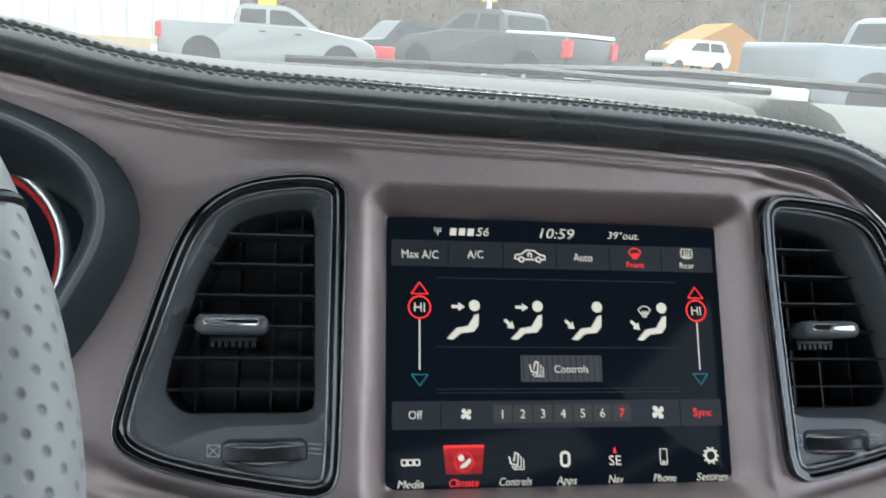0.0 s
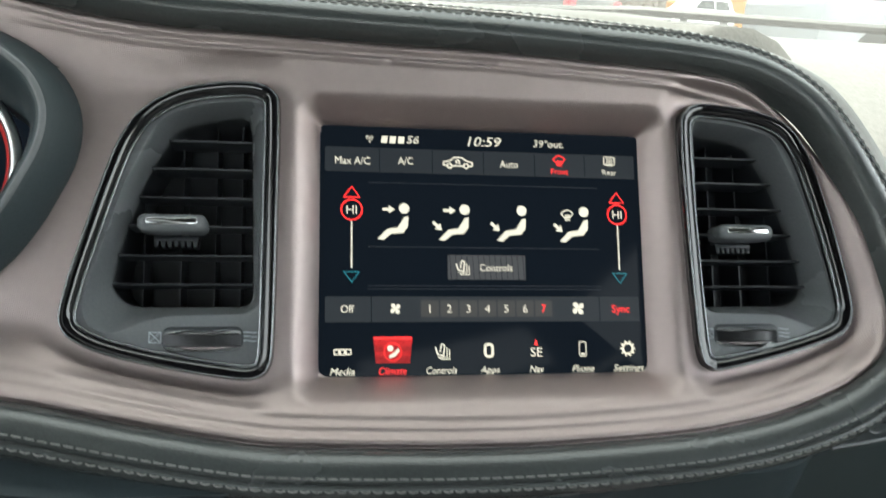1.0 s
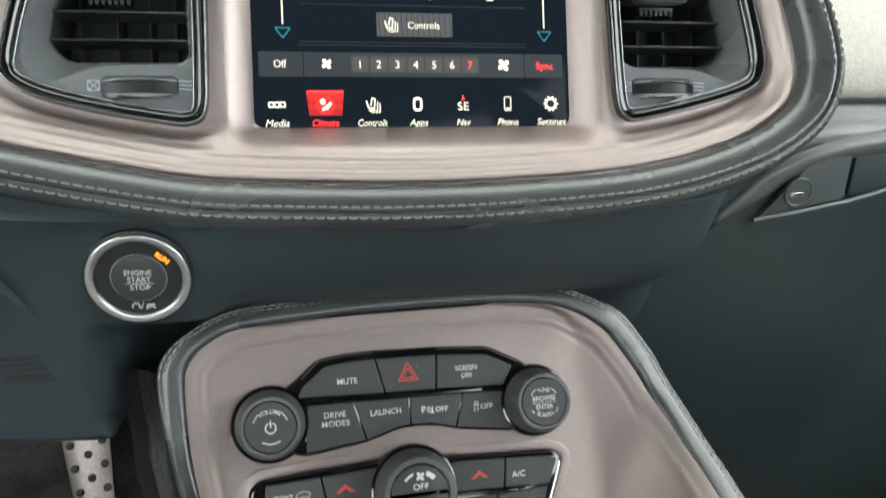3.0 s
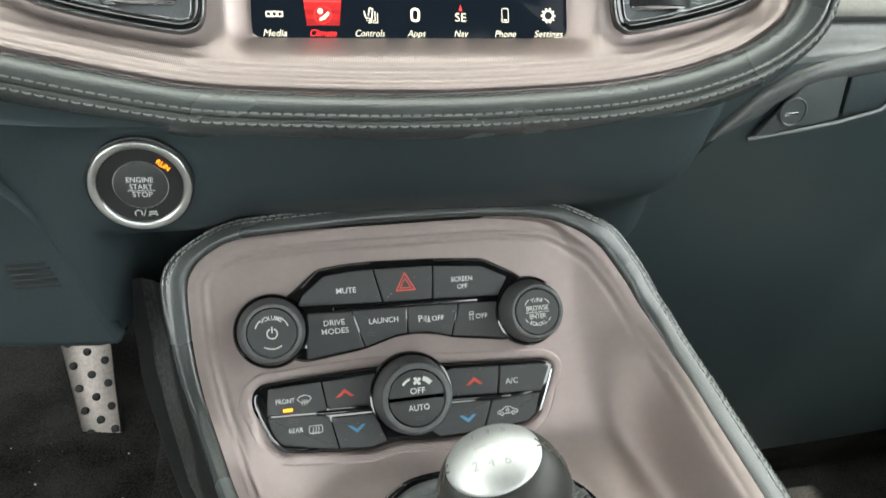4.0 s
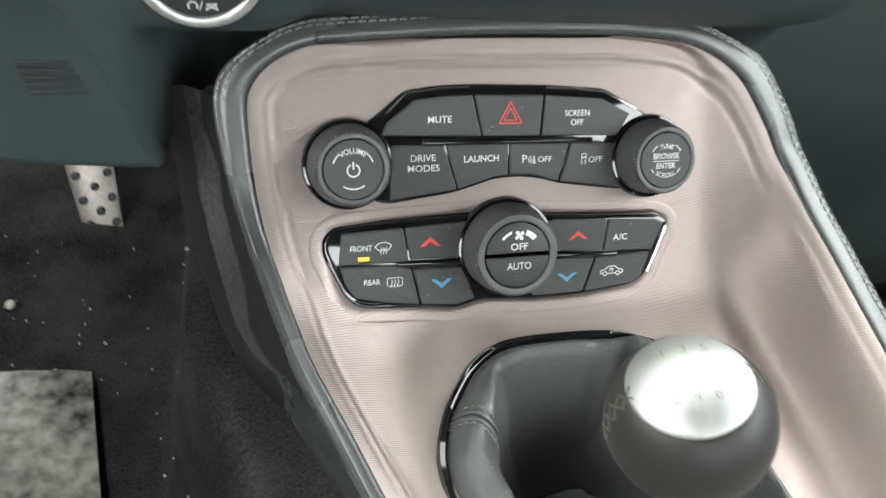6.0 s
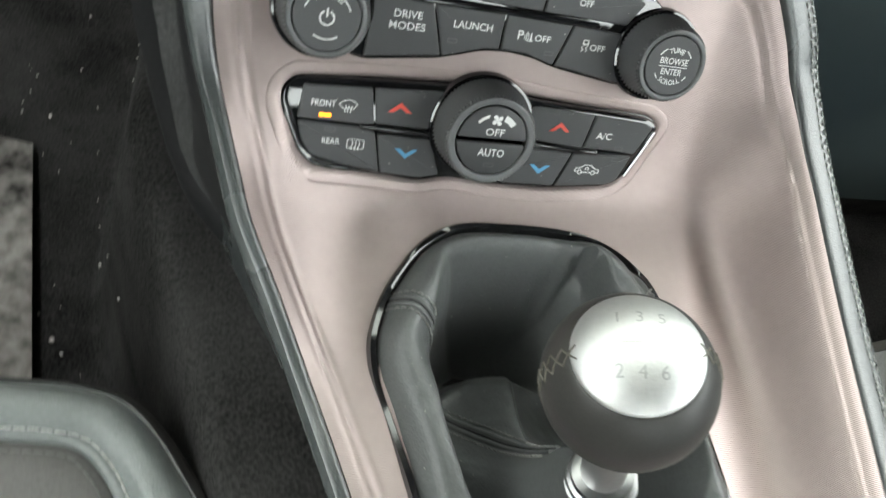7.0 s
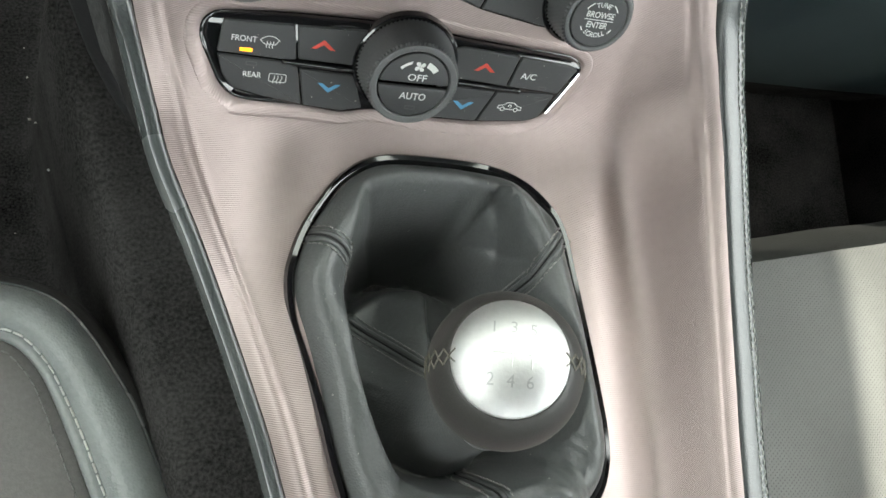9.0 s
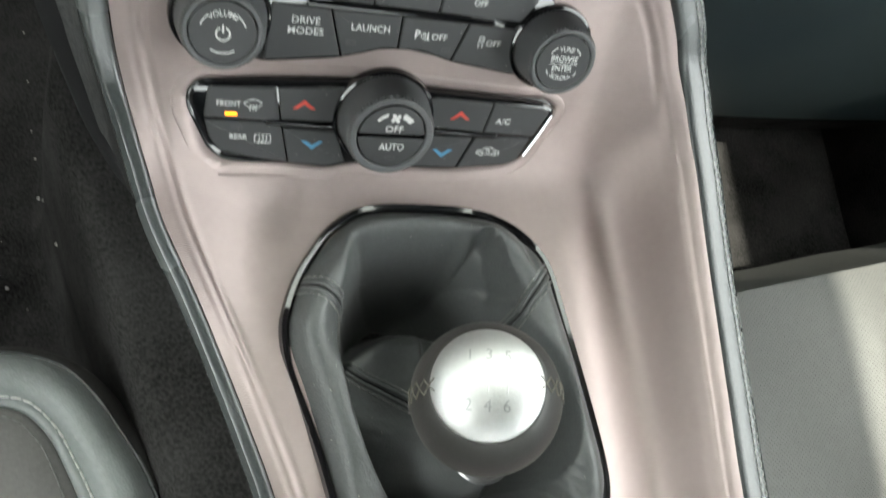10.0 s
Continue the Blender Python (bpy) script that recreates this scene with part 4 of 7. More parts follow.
    mark([disc(-50.8, -70.2, 1.5), [(-49.5, -72.6), (-46.6, -70.2), (-46.0, -71.6), (-48.4, -74.4), (-51.4, -75.2), (-51.2, -73.8)]], (0, 0), WL, LIT_WHITE, d)
    seat_mark((-24.4, -71.7), 1.0)
    mark(stroke(rounded(-1.9, -74.8, 2.0, -68.6, 1.6, 4), 1.3, True), (0, 0), WL, LIT_WHITE, d, "logo")
    lettering("SE", 4.4, (25.3, -72.8, WL), LIT_WHITE, d, 6.2)
    mark([[(-0.9, 0), (0, 3.2), (0.9, 0)]], (25.3, -69.3), WL, LIT_RED, d)
    mark(stroke(rounded(48.7, -75.2, 52.3, -67.8, 0.7, 3), 0.5, True) + [[(49.6, -74.6), (51.4, -74.6), (51.4, -73.6), (49.6, -73.6)]], (0, 0), WL, LIT_WHITE, d)
    gear = []
    for i in range(10):
        gear.append([(math.cos(a) * r, math.sin(a) * r) for a, r in ((math.tau * (i - 0.25) / 10, 3.1), (math.tau * (i - 0.18) / 10, 4.3), (math.tau * (i + 0.18) / 10, 4.3), (math.tau * (i + 0.25) / 10, 3.1))])
    mark(gear + stroke(arc(0, 0, 2.75, 0, 360, 24), 1.1), (75.5, -71.5), WL, LIT_WHITE, d)
    for body, u, w in (("Media", -74.7, 12.2), ("Climate", -49.5, 14.0), ("Controls", -24.6, 15.8), ("Apps", 0.5, 10.2), ("Nav", 25.4, 7.8), ("Phone", 50.5, 12.0), ("Settings", 75.6, 16.8)):
        lettering(body, 3.5, (u, -81.5, WL), LIT_RED if body == "Climate" else LIT_WHITE, d, w, 0.25)


display_marks()

# ---------------------------------------------------------------- air vents


def radial(poly, c, n):
    """n points of an outline, one for each direction from c."""
    out = []
    for k in range(n):
        a = math.tau * k / n
        d = Vector((math.cos(a), math.sin(a)))
        best = 0.0
        for i in range(len(poly)):
            p, q = Vector(poly[i - 1][:2]) - c, Vector(poly[i][:2]) - c
            e = q - p
            den = d.x * e.y - d.y * e.x
            if abs(den) < 1e-14:
                continue
            t, s = (p.x * e.y - p.y * e.x) / den, (p.x * d.y - p.y * d.x) / den
            if t > 0 and -1e-6 <= s <= 1 + 1e-6:
                best = max(best, t)
        out.append(c + d * best)
    return out


def air_vent(outline, flip, slider_u, wheel_u, label):
    """A tapered air vent; flip mirrors the driver's side one."""
    s = -1 if flip else 1
    off = -1.0 if flip else 0.0
    v = thing("air_vent", FACE, label, "air vent", "dash air vents")

    def mir(pts):
        return [Vector((s * q[0] * MM + off * MM, q[1] * MM)) for q in pts]
    rows = [[(*q[:2], w) for q in inset(outline, d)] for d, w in ((-0.0006, 0.004), (-0.0003, 0.0125), (0.0012, 0.0150), (0.0036, 0.0150), (0.0056, 0.0128), (0.0066, 0.0095), (0.0068, 0.004))]
    part("surround", sheet(rows, closed=True)[0], GLOSS, v, "glossy black surround", 50)
    # two added beads draw the highlights of the surround's edges
    part("inner_lip", tube([Vector((*q, 0.0116)) for q in inset(outline, 0.0066)], 0.0008, 10, closed=True), EDGE_GLINT, v, "thin bead for the highlight on the inner lip", 80)
    part("outer_edge", tube([Vector((*q, 0.0146)) for q in inset(outline, 0.0008)], 0.0005, 8, closed=True), EDGE_GLINT, v, "thin bead for the highlight on the outer edge", 80)
    c = Vector((s * -0.150 + off * MM, -0.006))
    rim_in = inset(outline, 0.0064)
    frame_in = round_poly(mir([(-115.2, 52.5), (-114.3, -49), (-120, -53.4), (-158, -54.5), (-168, -57.2), (-183, -63), (-192.8, -58), (-194.7, -47), (-178.8, 8), (-163, 42), (-150, 50.5), (-125, 54.2)]), 0.004, 5)
    cav = round_poly(mir([(-121, 49), (-118.9, -46), (-123, -48.7), (-178, -48.7), (-186.5, -40), (-185, -27), (-172.3, 15.5), (-158, 42), (-150, 47.5)]), 0.005, 5)
    n = 120
    r = [radial(o, c, n) for o in (rim_in, frame_in, cav)]
    for i, gap in ((1, 0.0022), (2, 0.0030)):  # each opening stays inside the one round it
        r[i] = [c + (q - c) * min(1.0, max((p - c).length - gap, 0.001) / (q - c).length) for q, p in zip(r[i], r[i - 1])]
    rows = [[(*q, 0.0085) for q in r[0]], [(*q.lerp(p, 0.12), 0.0082) for q, p in zip(r[1], r[0])], [(*q, 0.0076) for q in r[1]], [(*q.lerp(p, 0.15), 0.004) for q, p in zip(r[1], r[2])], [(*q.lerp(p, 0.94), -0.009) for q, p in zip(r[1], r[2])], [(*q, -0.011) for q in r[2]], [(*q, -0.014) for q in r[2]]]
    part("frame", sheet(rows, closed=True)[0], GREYVENT, v, "dark grey funnel-shaped frame", 50)
    rows = [[(*q, -0.0135) for q in r[2]], [(*q.lerp(c, 0.02), -0.05) for q in r[2]]]
    bm, vs = sheet(rows, closed=True)
    cap(bm, vs[-1])
    part("duct", bm, DARKVENT, v, "dark duct", 50)
    # slats lie level across the opening, each a thin rounded blade
    for lv in (35, 20.6, 5.8, -8.8, -23.5, -37.8):
        cut = []
        for i in range(len(cav)):
            a, b = cav[i - 1], cav[i]
            if (a.y - lv * MM) * (b.y - lv * MM) <= 0 and abs(a.y - b.y) > 1e-9:
                cut.append(a.x + (b.x - a.x) * (lv * MM - a.y) / (b.y - a.y))
        x0, x1 = min(cut) + 0.0004, max(cut) - 0.0004
        prof = [(0.0002, -0.0072), (0.0006, -0.0082), (0.0006, -0.026), (-0.0006, -0.026), (-0.0008, -0.0090), (-0.0005, -0.0074)]
        bm, vs = sheet([[(x, lv * MM + p, w) for p, w in prof] for x in (x0, x1)], closed=True)
        cap(bm, vs[0]), cap(bm, vs[1])
        part("slat", bm, DARKVENT, v)
    for lu in (-174.5, -156.3, -139.6, -126.6):
        x = s * lu * MM + off * MM
        cut = []
        for i in range(len(cav)):
            a, b = cav[i - 1], cav[i]
            if (a.x - x) * (b.x - x) <= 0 and abs(a.x - b.x) > 1e-9:
                cut.append(a.y + (b.y - a.y) * (x - a.x) / (b.x - a.x))
        bm, vs = sheet([[(x - 0.0006, y, -0.027), (x - 0.0004, y, -0.0245), (x + 0.0004, y, -0.0245), (x + 0.0006, y, -0.027), (x + 0.0006, y, -0.046), (x - 0.0006, y, -0.046)] for y in (min(cut), max(cut))], closed=True)
        cap(bm, vs[0]), cap(bm, vs[1])
        part("vane", bm, DARKVENT, v)
    u = slider_u
    bm = plate([q + Vector((u * MM, -0.0088)) for q in rounded(-0.0162, -0.0043, 0.0162, 0.0043, 0.0036, 5)], -0.010, 0.004, 0.0025)
    grip = part("slider_grip", bm, GREYVENT, v, "soft grey slider grip", 50)
    bm = plate([q + Vector((u * MM, -0.0084)) for q in rounded(-0.0122, -0.0017, 0.0122, 0.0018, 0.0014, 4)], 0.003, 0.0048, 0.0006)
    part("chrome_strip", bm, CHROME, grip, "chrome strip")
    for k in range(7):
        x = (u - 9.3 + 3.1 * k) * MM
        bm = plate([Vector((x - 0.0009, -0.0185)), Vector((x + 0.0009, -0.0185)), Vector((x + 0.0012, -0.0155)), Vector((x - 0.0012, -0.0155))], -0.022, -0.0125, 0.0003)
        part("tooth", bm, DARKVENT, grip, "", 40)
    bm = plate([Vector(((u - 10.8) * MM, -0.0155)), Vector(((u + 10.8) * MM, -0.0155)), Vector(((u + 10.8) * MM, -0.0135)), Vector(((u - 10.8) * MM, -0.0135))], -0.022, -0.0125, 0.0003)
    part("rack", bm, DARKVENT, grip, "toothed rack behind the grip", 40)
    # thumb wheel: a drum standing out of the lower panel
    w0, w1, rad = (wheel_u - 17.2) * MM, (wheel_u + 17.2) * MM, 0.030

    def drum(y0, y1, r0, r1, mat, name, parent, ribs=0, lab=""):
        rows = []
        for y, rr in ((y0, r0 - 0.0012), (y0 + 0.0003, r0), (y1 - 0.0003, r1), (y1, r1 - 0.0012)):
            row = []
            m = 110
            for k in range(m + 1):
                a = -0.62 + 1.24 * k / m
                rib = 0.0006 * (1 if (k // 1) % 2 else 0) if ribs else 0
                row.append(Vector((wheel_u * MM + (rr + rib) * math.sin(a), y - 0.0008 * math.cos(a) * 3, 0.0145 - rad + (rr + rib) * math.cos(a))))
            rows.append(row)
        return part(name, sheet(rows)[0], mat, parent, lab, 50)
    wheel = drum(-0.0664, -0.0610, rad, rad, WHEELMETAL, "thumb_wheel", v, 1, "ribbed black thumb wheel")
    drum(-0.0610, -0.0588, rad + 0.0006, rad - 0.0010, EDGEMETAL, "chrome_edge", wheel)
    drum(-0.0690, -0.0664, rad - 0.0008, rad + 0.0004, EDGEMETAL, "chrome_edge", wheel)
    slot = plate([q + Vector((wheel_u * MM, -0.0655)) for q in rounded(-0.0185, -0.0052, 0.0185, 0.0062, 0.004, 4)], 0.0070, 0.0091, 0.0008)
    part("wheel_slot", slot, DARKVENT, v, "dark slot round the wheel")
    a, b = (-1, 1)
    box = wheel_u + a * 21.5
    mark(stroke(rounded(-2.6, -2.4, 2.6, 2.4, 0.2, 2), 0.45, True) + stroke([(-2.4, -2.2), (2.4, 2.2)], 0.4) + stroke([(-2.4, 2.2), (2.4, -2.2)], 0.4), (box, -64.3), 8.95, GREY_INK, v)
    mark(sum([stroke([(-3.0, 2.0 - 2 * k), (-1.5, 2.3 - 2 * k), (0, 2.0 - 2 * k), (1.5, 1.7 - 2 * k), (3.0, 2.0 - 2 * k)], 0.5) for k in range(3)], []), (wheel_u + b * 21.6, -64.2), 8.95, GREY_INK, v)
    return v


EDGEMETAL = material("bright_chrome_edge", (0.88, 0.88, 0.89), 0.2, 1.0, 0, 500, 0.04)
WHEELMETAL = material("dark_ribbed_metal", (0.16, 0.16, 0.165), 0.28, 0.8, 0, 500, 0.05)
GREY_INK = material("grey_ink", (0.5, 0.54, 0.58), 0.5, 0, 0, 500, 0.03)
air_vent(VENT_L, False, -157.2, -140.4, "tapered black air vent with a chrome slider beside the wheel")
air_vent(VENT_R, True, 145.2, 137.3, "tapered black air vent with a chrome slider beside the display")

# ---------------------------------------------------------------- switches of the console

PW = 0.0022


def quad(pts, r=0.6):
    return round_poly(mm(pts), r * MM, 3)


def button(parent, pts, name="button", top=3.4, lab=""):
    return part(name, plate(quad(pts, 0.9), 0.0012, top * MM, 0.0007), BUTTON, parent, lab, 12)


KNURL = material("knurled_grey_plastic", (0.115, 0.117, 0.119), 0.34, 0, 0.1, 2500, 0.15)


def rotary(parent, at, r, h, name, lab, cap_r, ribs=58):
    """A knurled knob: dark glossy foot ring, knurled skirt and a dished top."""
    c = Matrix.Translation((at[0] * MM, at[1] * MM, 0))
    bm = lathe([((r + 2.6) * MM, 0.0), ((r + 2.6) * MM, 0.0028), ((r + 2.0) * MM, 0.0040), ((r + 1.0) * MM, 0.0042), ((r + 0.4) * MM, 0.0034), ((r - 2) * MM, 0.0030)], 64)
    bm.transform(c)
    part("foot_ring", bm, GLOSS, parent, "glossy black ring", 40)
    rows = []
    m = ribs * 2
    tall = [(r - 0.2, 2.8)] + [(r - 2.0 * i / 9, 3.2 + (h - 5.2) * i / 9) for i in range(10)] + [(r - 2.5, h - 1.0)]
    for i, (rad, z) in enumerate(tall):
        deep = 0.0 if i in (0, len(tall) - 1) else 0.6
        rows.append([((rad + (deep if (k + i) % 2 else -deep)) * MM * math.cos(math.tau * k / m), (rad + (deep if (k + i) % 2 else -deep)) * MM * math.sin(math.tau * k / m), z * MM) for k in range(m)])
    for rad, z in ((r - 2.8, h - 0.2), (r - 3.5, h), (cap_r + 0.9, h - 0.1), (cap_r + 0.35, h - 0.7), (cap_r + 0.3, h - 2.5)):
        rows.append([(rad * MM * math.cos(math.tau * k / m), rad * MM * math.sin(math.tau * k / m), z * MM) for k in range(m)])
    bm, _ = sheet(rows, closed=True)
    bm.transform(c)
    kb = part(name, bm, KNURL, parent, lab, 18)
    return kb, c


def front_cap(parent, c, r, h, name="cap"):
    bm = lathe([(r * MM, (h - 2.5) * MM), (r * MM, (h - 0.5) * MM), ((r - 0.4) * MM, (h - 0.1) * MM), ((r - 1.2) * MM, (h - 0.1) * MM), (1e-6, (h - 0.5) * MM)], 64)
    bm.transform(c)
    return part(name, bm, BUTTON, parent, "", 35)


def media_panel():
    p = thing("media_switch_panel", PANEL, "black switch panel with volume and tuning knobs", "switch panel")
    part("base_plate", plate(MEDIA_BASE, -0.001, PW, 0.0016), GLOSS, p, "glossy black base plate", 40)
    b1 = button(p, [(-69, 28.6), (-20.9, 26.9), (-25.2, 46.3), (-39, 46.0), (-53, 44.6), (-66, 34.5)], lab="mute button")
    b2 = button(p, [(-20.0, 26.9), (8.6, 26.2), (10.2, 45.6), (-24.4, 46.3)], lab="hazard light button")
    b3 = button(p, [(9.4, 26.2), (49, 25.0), (55.5, 35.5), (40, 43.2), (11, 45.5)], lab="screen off button")
    b4 = button(p, [(-66, -1.6), (-33.0, 2.2), (-39.2, 23.4), (-64, 24.2)], lab="drive modes button")
    b5 = button(p, [(-32.2, 2.3), (-25, 4.4), (-14, 7.6), (-7.5, 8.0), (-7.5, 23.2), (-38.4, 23.4)], lab="launch button")
    b6 = button(p, [(-6.7, 8.0), (5, 7.6), (18.6, 3.8), (24.0, 22.4), (-6.7, 23.2)], lab="parking sensor button")
    b7 = button(p, [(19.4, 3.6), (52, -0.6), (49, 21.2), (24.8, 22.3)], lab="stability control button")
    bar = plate(quad([(-50, 23.6), (36, 21.8), (36.5, 24.6), (-49.5, 26.6)], 1.2), 0.001, 0.0040, 0.0008)
    part("divider_bar", bar, GLOSS, p, "glossy black divider bar")
    part("bright_edge", tube([Vector(q) * MM for q in ((-66, 38.6, 2.4), (-56.4, 47.6, 2.4), (-41, 49.4, 2.4), (-26, 49.8, 2.4))], 0.0005, 6), CHROME, p, "thin bright edge line")
    part("bright_edge", tube([Vector(q) * MM for q in ((11, 48.8, 2.4), (26, 48.0, 2.4), (41.6, 46.6, 2.4), (59, 37.6, 2.4))], 0.0005, 6), CHROME, p, "thin bright edge line")
    T = 3.55
    lettering("MUTE", 3.0, (-41.1, 35.4, T), WHITE_INK, b1, 11.4)
    mark(stroke([(0, 6.6), (-5.6, -3.4), (5.6, -3.4)], 0.75, True) + stroke([(0, 3.6), (-3.2, -2.0), (3.2, -2.0)], 0.6, True), (-6.6, 36.1), T, RED_INK, b2)
    lettering("SCREEN", 2.7, (27.4, 36.6, T), WHITE_INK, b3, 13)
    lettering("OFF", 2.7, (27.5, 32.2, T), WHITE_INK, b3, 6.5)
    lettering("DRIVE", 3.0, (-49.3, 17.8, T), WHITE_INK, b4, 12)
    lettering("MODES", 3.0, (-49.1, 13.0, T), WHITE_INK, b4, 15.4)
    lettering("LAUNCH", 3.0, (-20.9, 16.5, T), WHITE_INK, b5, 17.2)
    lettering("P", 3.8, (0.8, 15.4, T), WHITE_INK, b6)
    mark(sum([stroke(arc(1.6, 14.8, r, -35, 45, 6), 0.35) for r in (1.2, 2.1, 3.0)], []) + [[(5.2, 13.6), (6.2, 13.6), (5.9, 16.8), (5.5, 16.8)], [(4.7, 13.0), (6.8, 13.0), (6.8, 13.5), (4.7, 13.5)]], (0, 0), T, WHITE_INK, b6)
    lettering("OFF", 2.7, (11.2, 14.9, T), WHITE_INK, b6, 7.4)
    mark(stroke(rounded(29.4, 17.6, 33.0, 20.2, 0.7, 3), 0.7, True) + stroke([(29.2, 17.4), (33.2, 17.4)], 1.0) + stroke([(30.0, 16.4), (28.6, 15.0), (30.2, 13.6), (28.8, 12.4)], 0.5) + stroke([(33.0, 16.4), (31.6, 15.0), (33.2, 13.6), (31.8, 12.4)], 0.5), (11.4, 3.6), T, WHITE_INK, b7, k=0.65)
    lettering("OFF", 2.7, (37.8, 13.8, T), WHITE_INK, b7, 7.4)
    for at, ob in (((-29.0, 9.3), b5), ((15.4, 8.9), b6)):
        mark(stroke(rounded(at[0] - 2, at[1] - 0.8, at[0] + 2, at[1] + 0.8, 0.2, 2), 0.3, True), (0, 0), T, GREY_DIM, ob, "indicator")
    k, c = rotary(p, (-84.4, 16.2), 18.4, 20, "volume_knob", "knurled black volume knob", 13.2)
    f = front_cap(k, c, 13.2, 20)
    H = 20.0
    at = (-84.4, 16.2)
    lettering("VOLUME", 2.3, (at[0], at[1] + 8.2, H), WHITE_INK, f, 12.5, bend=9.5)
    mark(stroke(arc(0, -0.4, 2.7, 118, 422, 22), 0.75) + stroke([(0, 0.2), (0, 3.2)], 0.75) + stroke(arc(0, 0, 8.6, 238, 302, 10), 0.7) + stroke(arc(0, 0, 9.2, 20, 48, 5), 0.6) + stroke(arc(0, 0, 9.2, 132, 160, 5), 0.6), at, H, WHITE_INK, f)
    k, c = rotary(p, (67.2, 14.0), 18.4, 20, "tuning_knob", "knurled black tuning knob", 13.2)
    f = front_cap(k, c, 13.2, 20)
    at = (67.2, 14.0)
    lettering("TUNE", 2.2, (at[0], at[1] + 6.9, H), WHITE_INK, f, 7.6, bend=8.4)
    lettering("BROWSE", 2.7, (at[0], at[1] + 2.1, H), WHITE_INK, f, 13.6)
    lettering("ENTER", 2.7, (at[0], at[1] - 2.6, H), WHITE_INK, f, 10.2)
    lettering("SCROLL", 2.2, (at[0], at[1] - 7.3, H), WHITE_INK, f, 10.4, bend=-8.4)
    mark(stroke([(-7, -0.3), (7, -0.3)], 0.35) + stroke(arc(0, 0, 8.6, 30, 55, 5), 0.5) + stroke(arc(0, 0, 8.6, 125, 150, 5), 0.5) + stroke(arc(0, 0, 8.6, 318, 332, 4), 0.5) + stroke(arc(0, 0, 8.6, 208, 222, 4), 0.5), at, H, WHITE_INK, f)


def climate_panel():
    p = thing("climate_switch_panel", PANEL, "black climate switch panel with a central fan dial", "switch panel")
    part("base_plate", plate(CLIMATE_BASE, -0.001, PW, 0.0016), GLOSS, p, "glossy black base plate", 40)
    rows = []
    mouth = evenly([Vector(q[:2]) for q in CLIMATE_BASE], 0.002)
    n = len(mouth)

    def lift_line(d, soft=7):
        """Heights of the trim along the outline moved outwards by d."""
        raw = [max(rise_at(q[0], q[1]), -0.001) for q in inset(mouth, -d)]
        return [sum(raw[(i + k) % n] for k in range(-soft, soft + 1)) / (2 * soft + 1) for i in range(n)]
    far, mid = lift_line(0.0085, 6), lift_line(0.0050, 6)
    lift = [min(z, 0.006) for z in lift_line(0.0005)]
    edge_rows = []
    for d, h, f in ((-0.0072, -0.0008, 0.3), (-0.0064, 0.0001, 0.45), (-0.0054, 0.0003, 0.8), (-0.0046, 0.0003, 1.0)):
        edge_rows.append([Vector((*q[:2], a + (b - a) * f + h)) for q, a, b in zip(inset(mouth, d), far, mid)])
    for d, h, f in ((-0.0030, 0.0003, 0.4), (-0.0016, 0.0001, 0.75), (-0.0004, -0.0010, 1.0)):
        edge_rows.append([Vector((*q[:2], a + (b - a) * f + h)) for q, a, b in zip(inset(mouth, d), mid, lift)])
    part("rolled_edge", sheet(edge_rows, closed=True)[0], TRIM, p, "rolled bronze edge of the opening", 60)
    for d, h in ((-0.0006, -0.0012), (0.0002, -0.0008), (0.0012, -0.0010)):
        rows.append([Vector((*q[:2], z + h)) for q, z in zip(inset(mouth, d), lift)])
    rows.append([Vector((*q[:2], PW - 0.0004)) for q in inset(mouth, 0.0030)])
    part("recess_wall", sheet(rows, closed=True)[0], GLOSS, p, "glossy black recess wall", 50)
    b1 = button(p, [(-90.5, -31.0), (-63, -31.7), (-57.0, -31.0), (-59.6, -14.8), (-88.8, -16.0)], lab="front defrost button")
    b2 = button(p, [(-90.2, -32.0), (-63.2, -32.8), (-56, -35.0), (-52, -53.4), (-69, -51.0), (-83.5, -47.8), (-88, -41)], lab="rear defrost button")
    b3 = button(p, [(-56.2, -30.8), (-30.8, -31.0), (-27.5, -13.4), (-58.7, -14.9)], lab="warmer button")
    b4 = button(p, [(-55.1, -35.4), (-30.5, -35.8), (-24, -52.5), (-33.5, -55.0), (-51.2, -53.5)], lab="cooler button")
    b5 = button(p, [(9.5, -31.4), (43.6, -33.2), (46.0, -16.9), (17, -15.4), (9, -18)], lab="warmer button")
    b6 = button(p, [(44.4, -33.2), (71.4, -34.4), (77.4, -20.4), (73.4, -18.6), (46.8, -17.0)], lab="air conditioning button")
    b7 = button(p, [(9.5, -35.6), (39.4, -36.6), (33.4, -54.0), (7, -54.0), (2, -50)], lab="cooler button")
    b8 = button(p, [(40.2, -36.6), (70.4, -35.6), (66.2, -48.0), (61, -51.2), (34.2, -54.0)], lab="recirculation button")
    for a, b in (((-63.4, -32.4), (-31, -33.4)), ((9, -33.2), (52, -35.2))):
        part("divider_bar", plate(quad([(a[0], a[1] - 1.3), (b[0], b[1] - 1.3), (b[0], b[1] + 1.3), (a[0], a[1] + 1.3)], 1.1), 0.001, 0.0042, 0.0008), GLOSS, p, "glossy black divider bar")
    part("bright_edge", tube([Vector(q) * MM for q in ((79.6, -22.6, 2.4), (75.4, -34, 2.4), (70.2, -46.4, 2.4))], 0.0008, 6), CHROME, p, "thin bright edge line")
    T = 3.55
    lettering("FRONT", 2.6, (-79.8, -23.4, T), WHITE_INK, b1, 10.4)
    mark(screen_defrost(4.2, 2.6, 0.36), (-69.1, -23.7), T, WHITE_INK, b1)
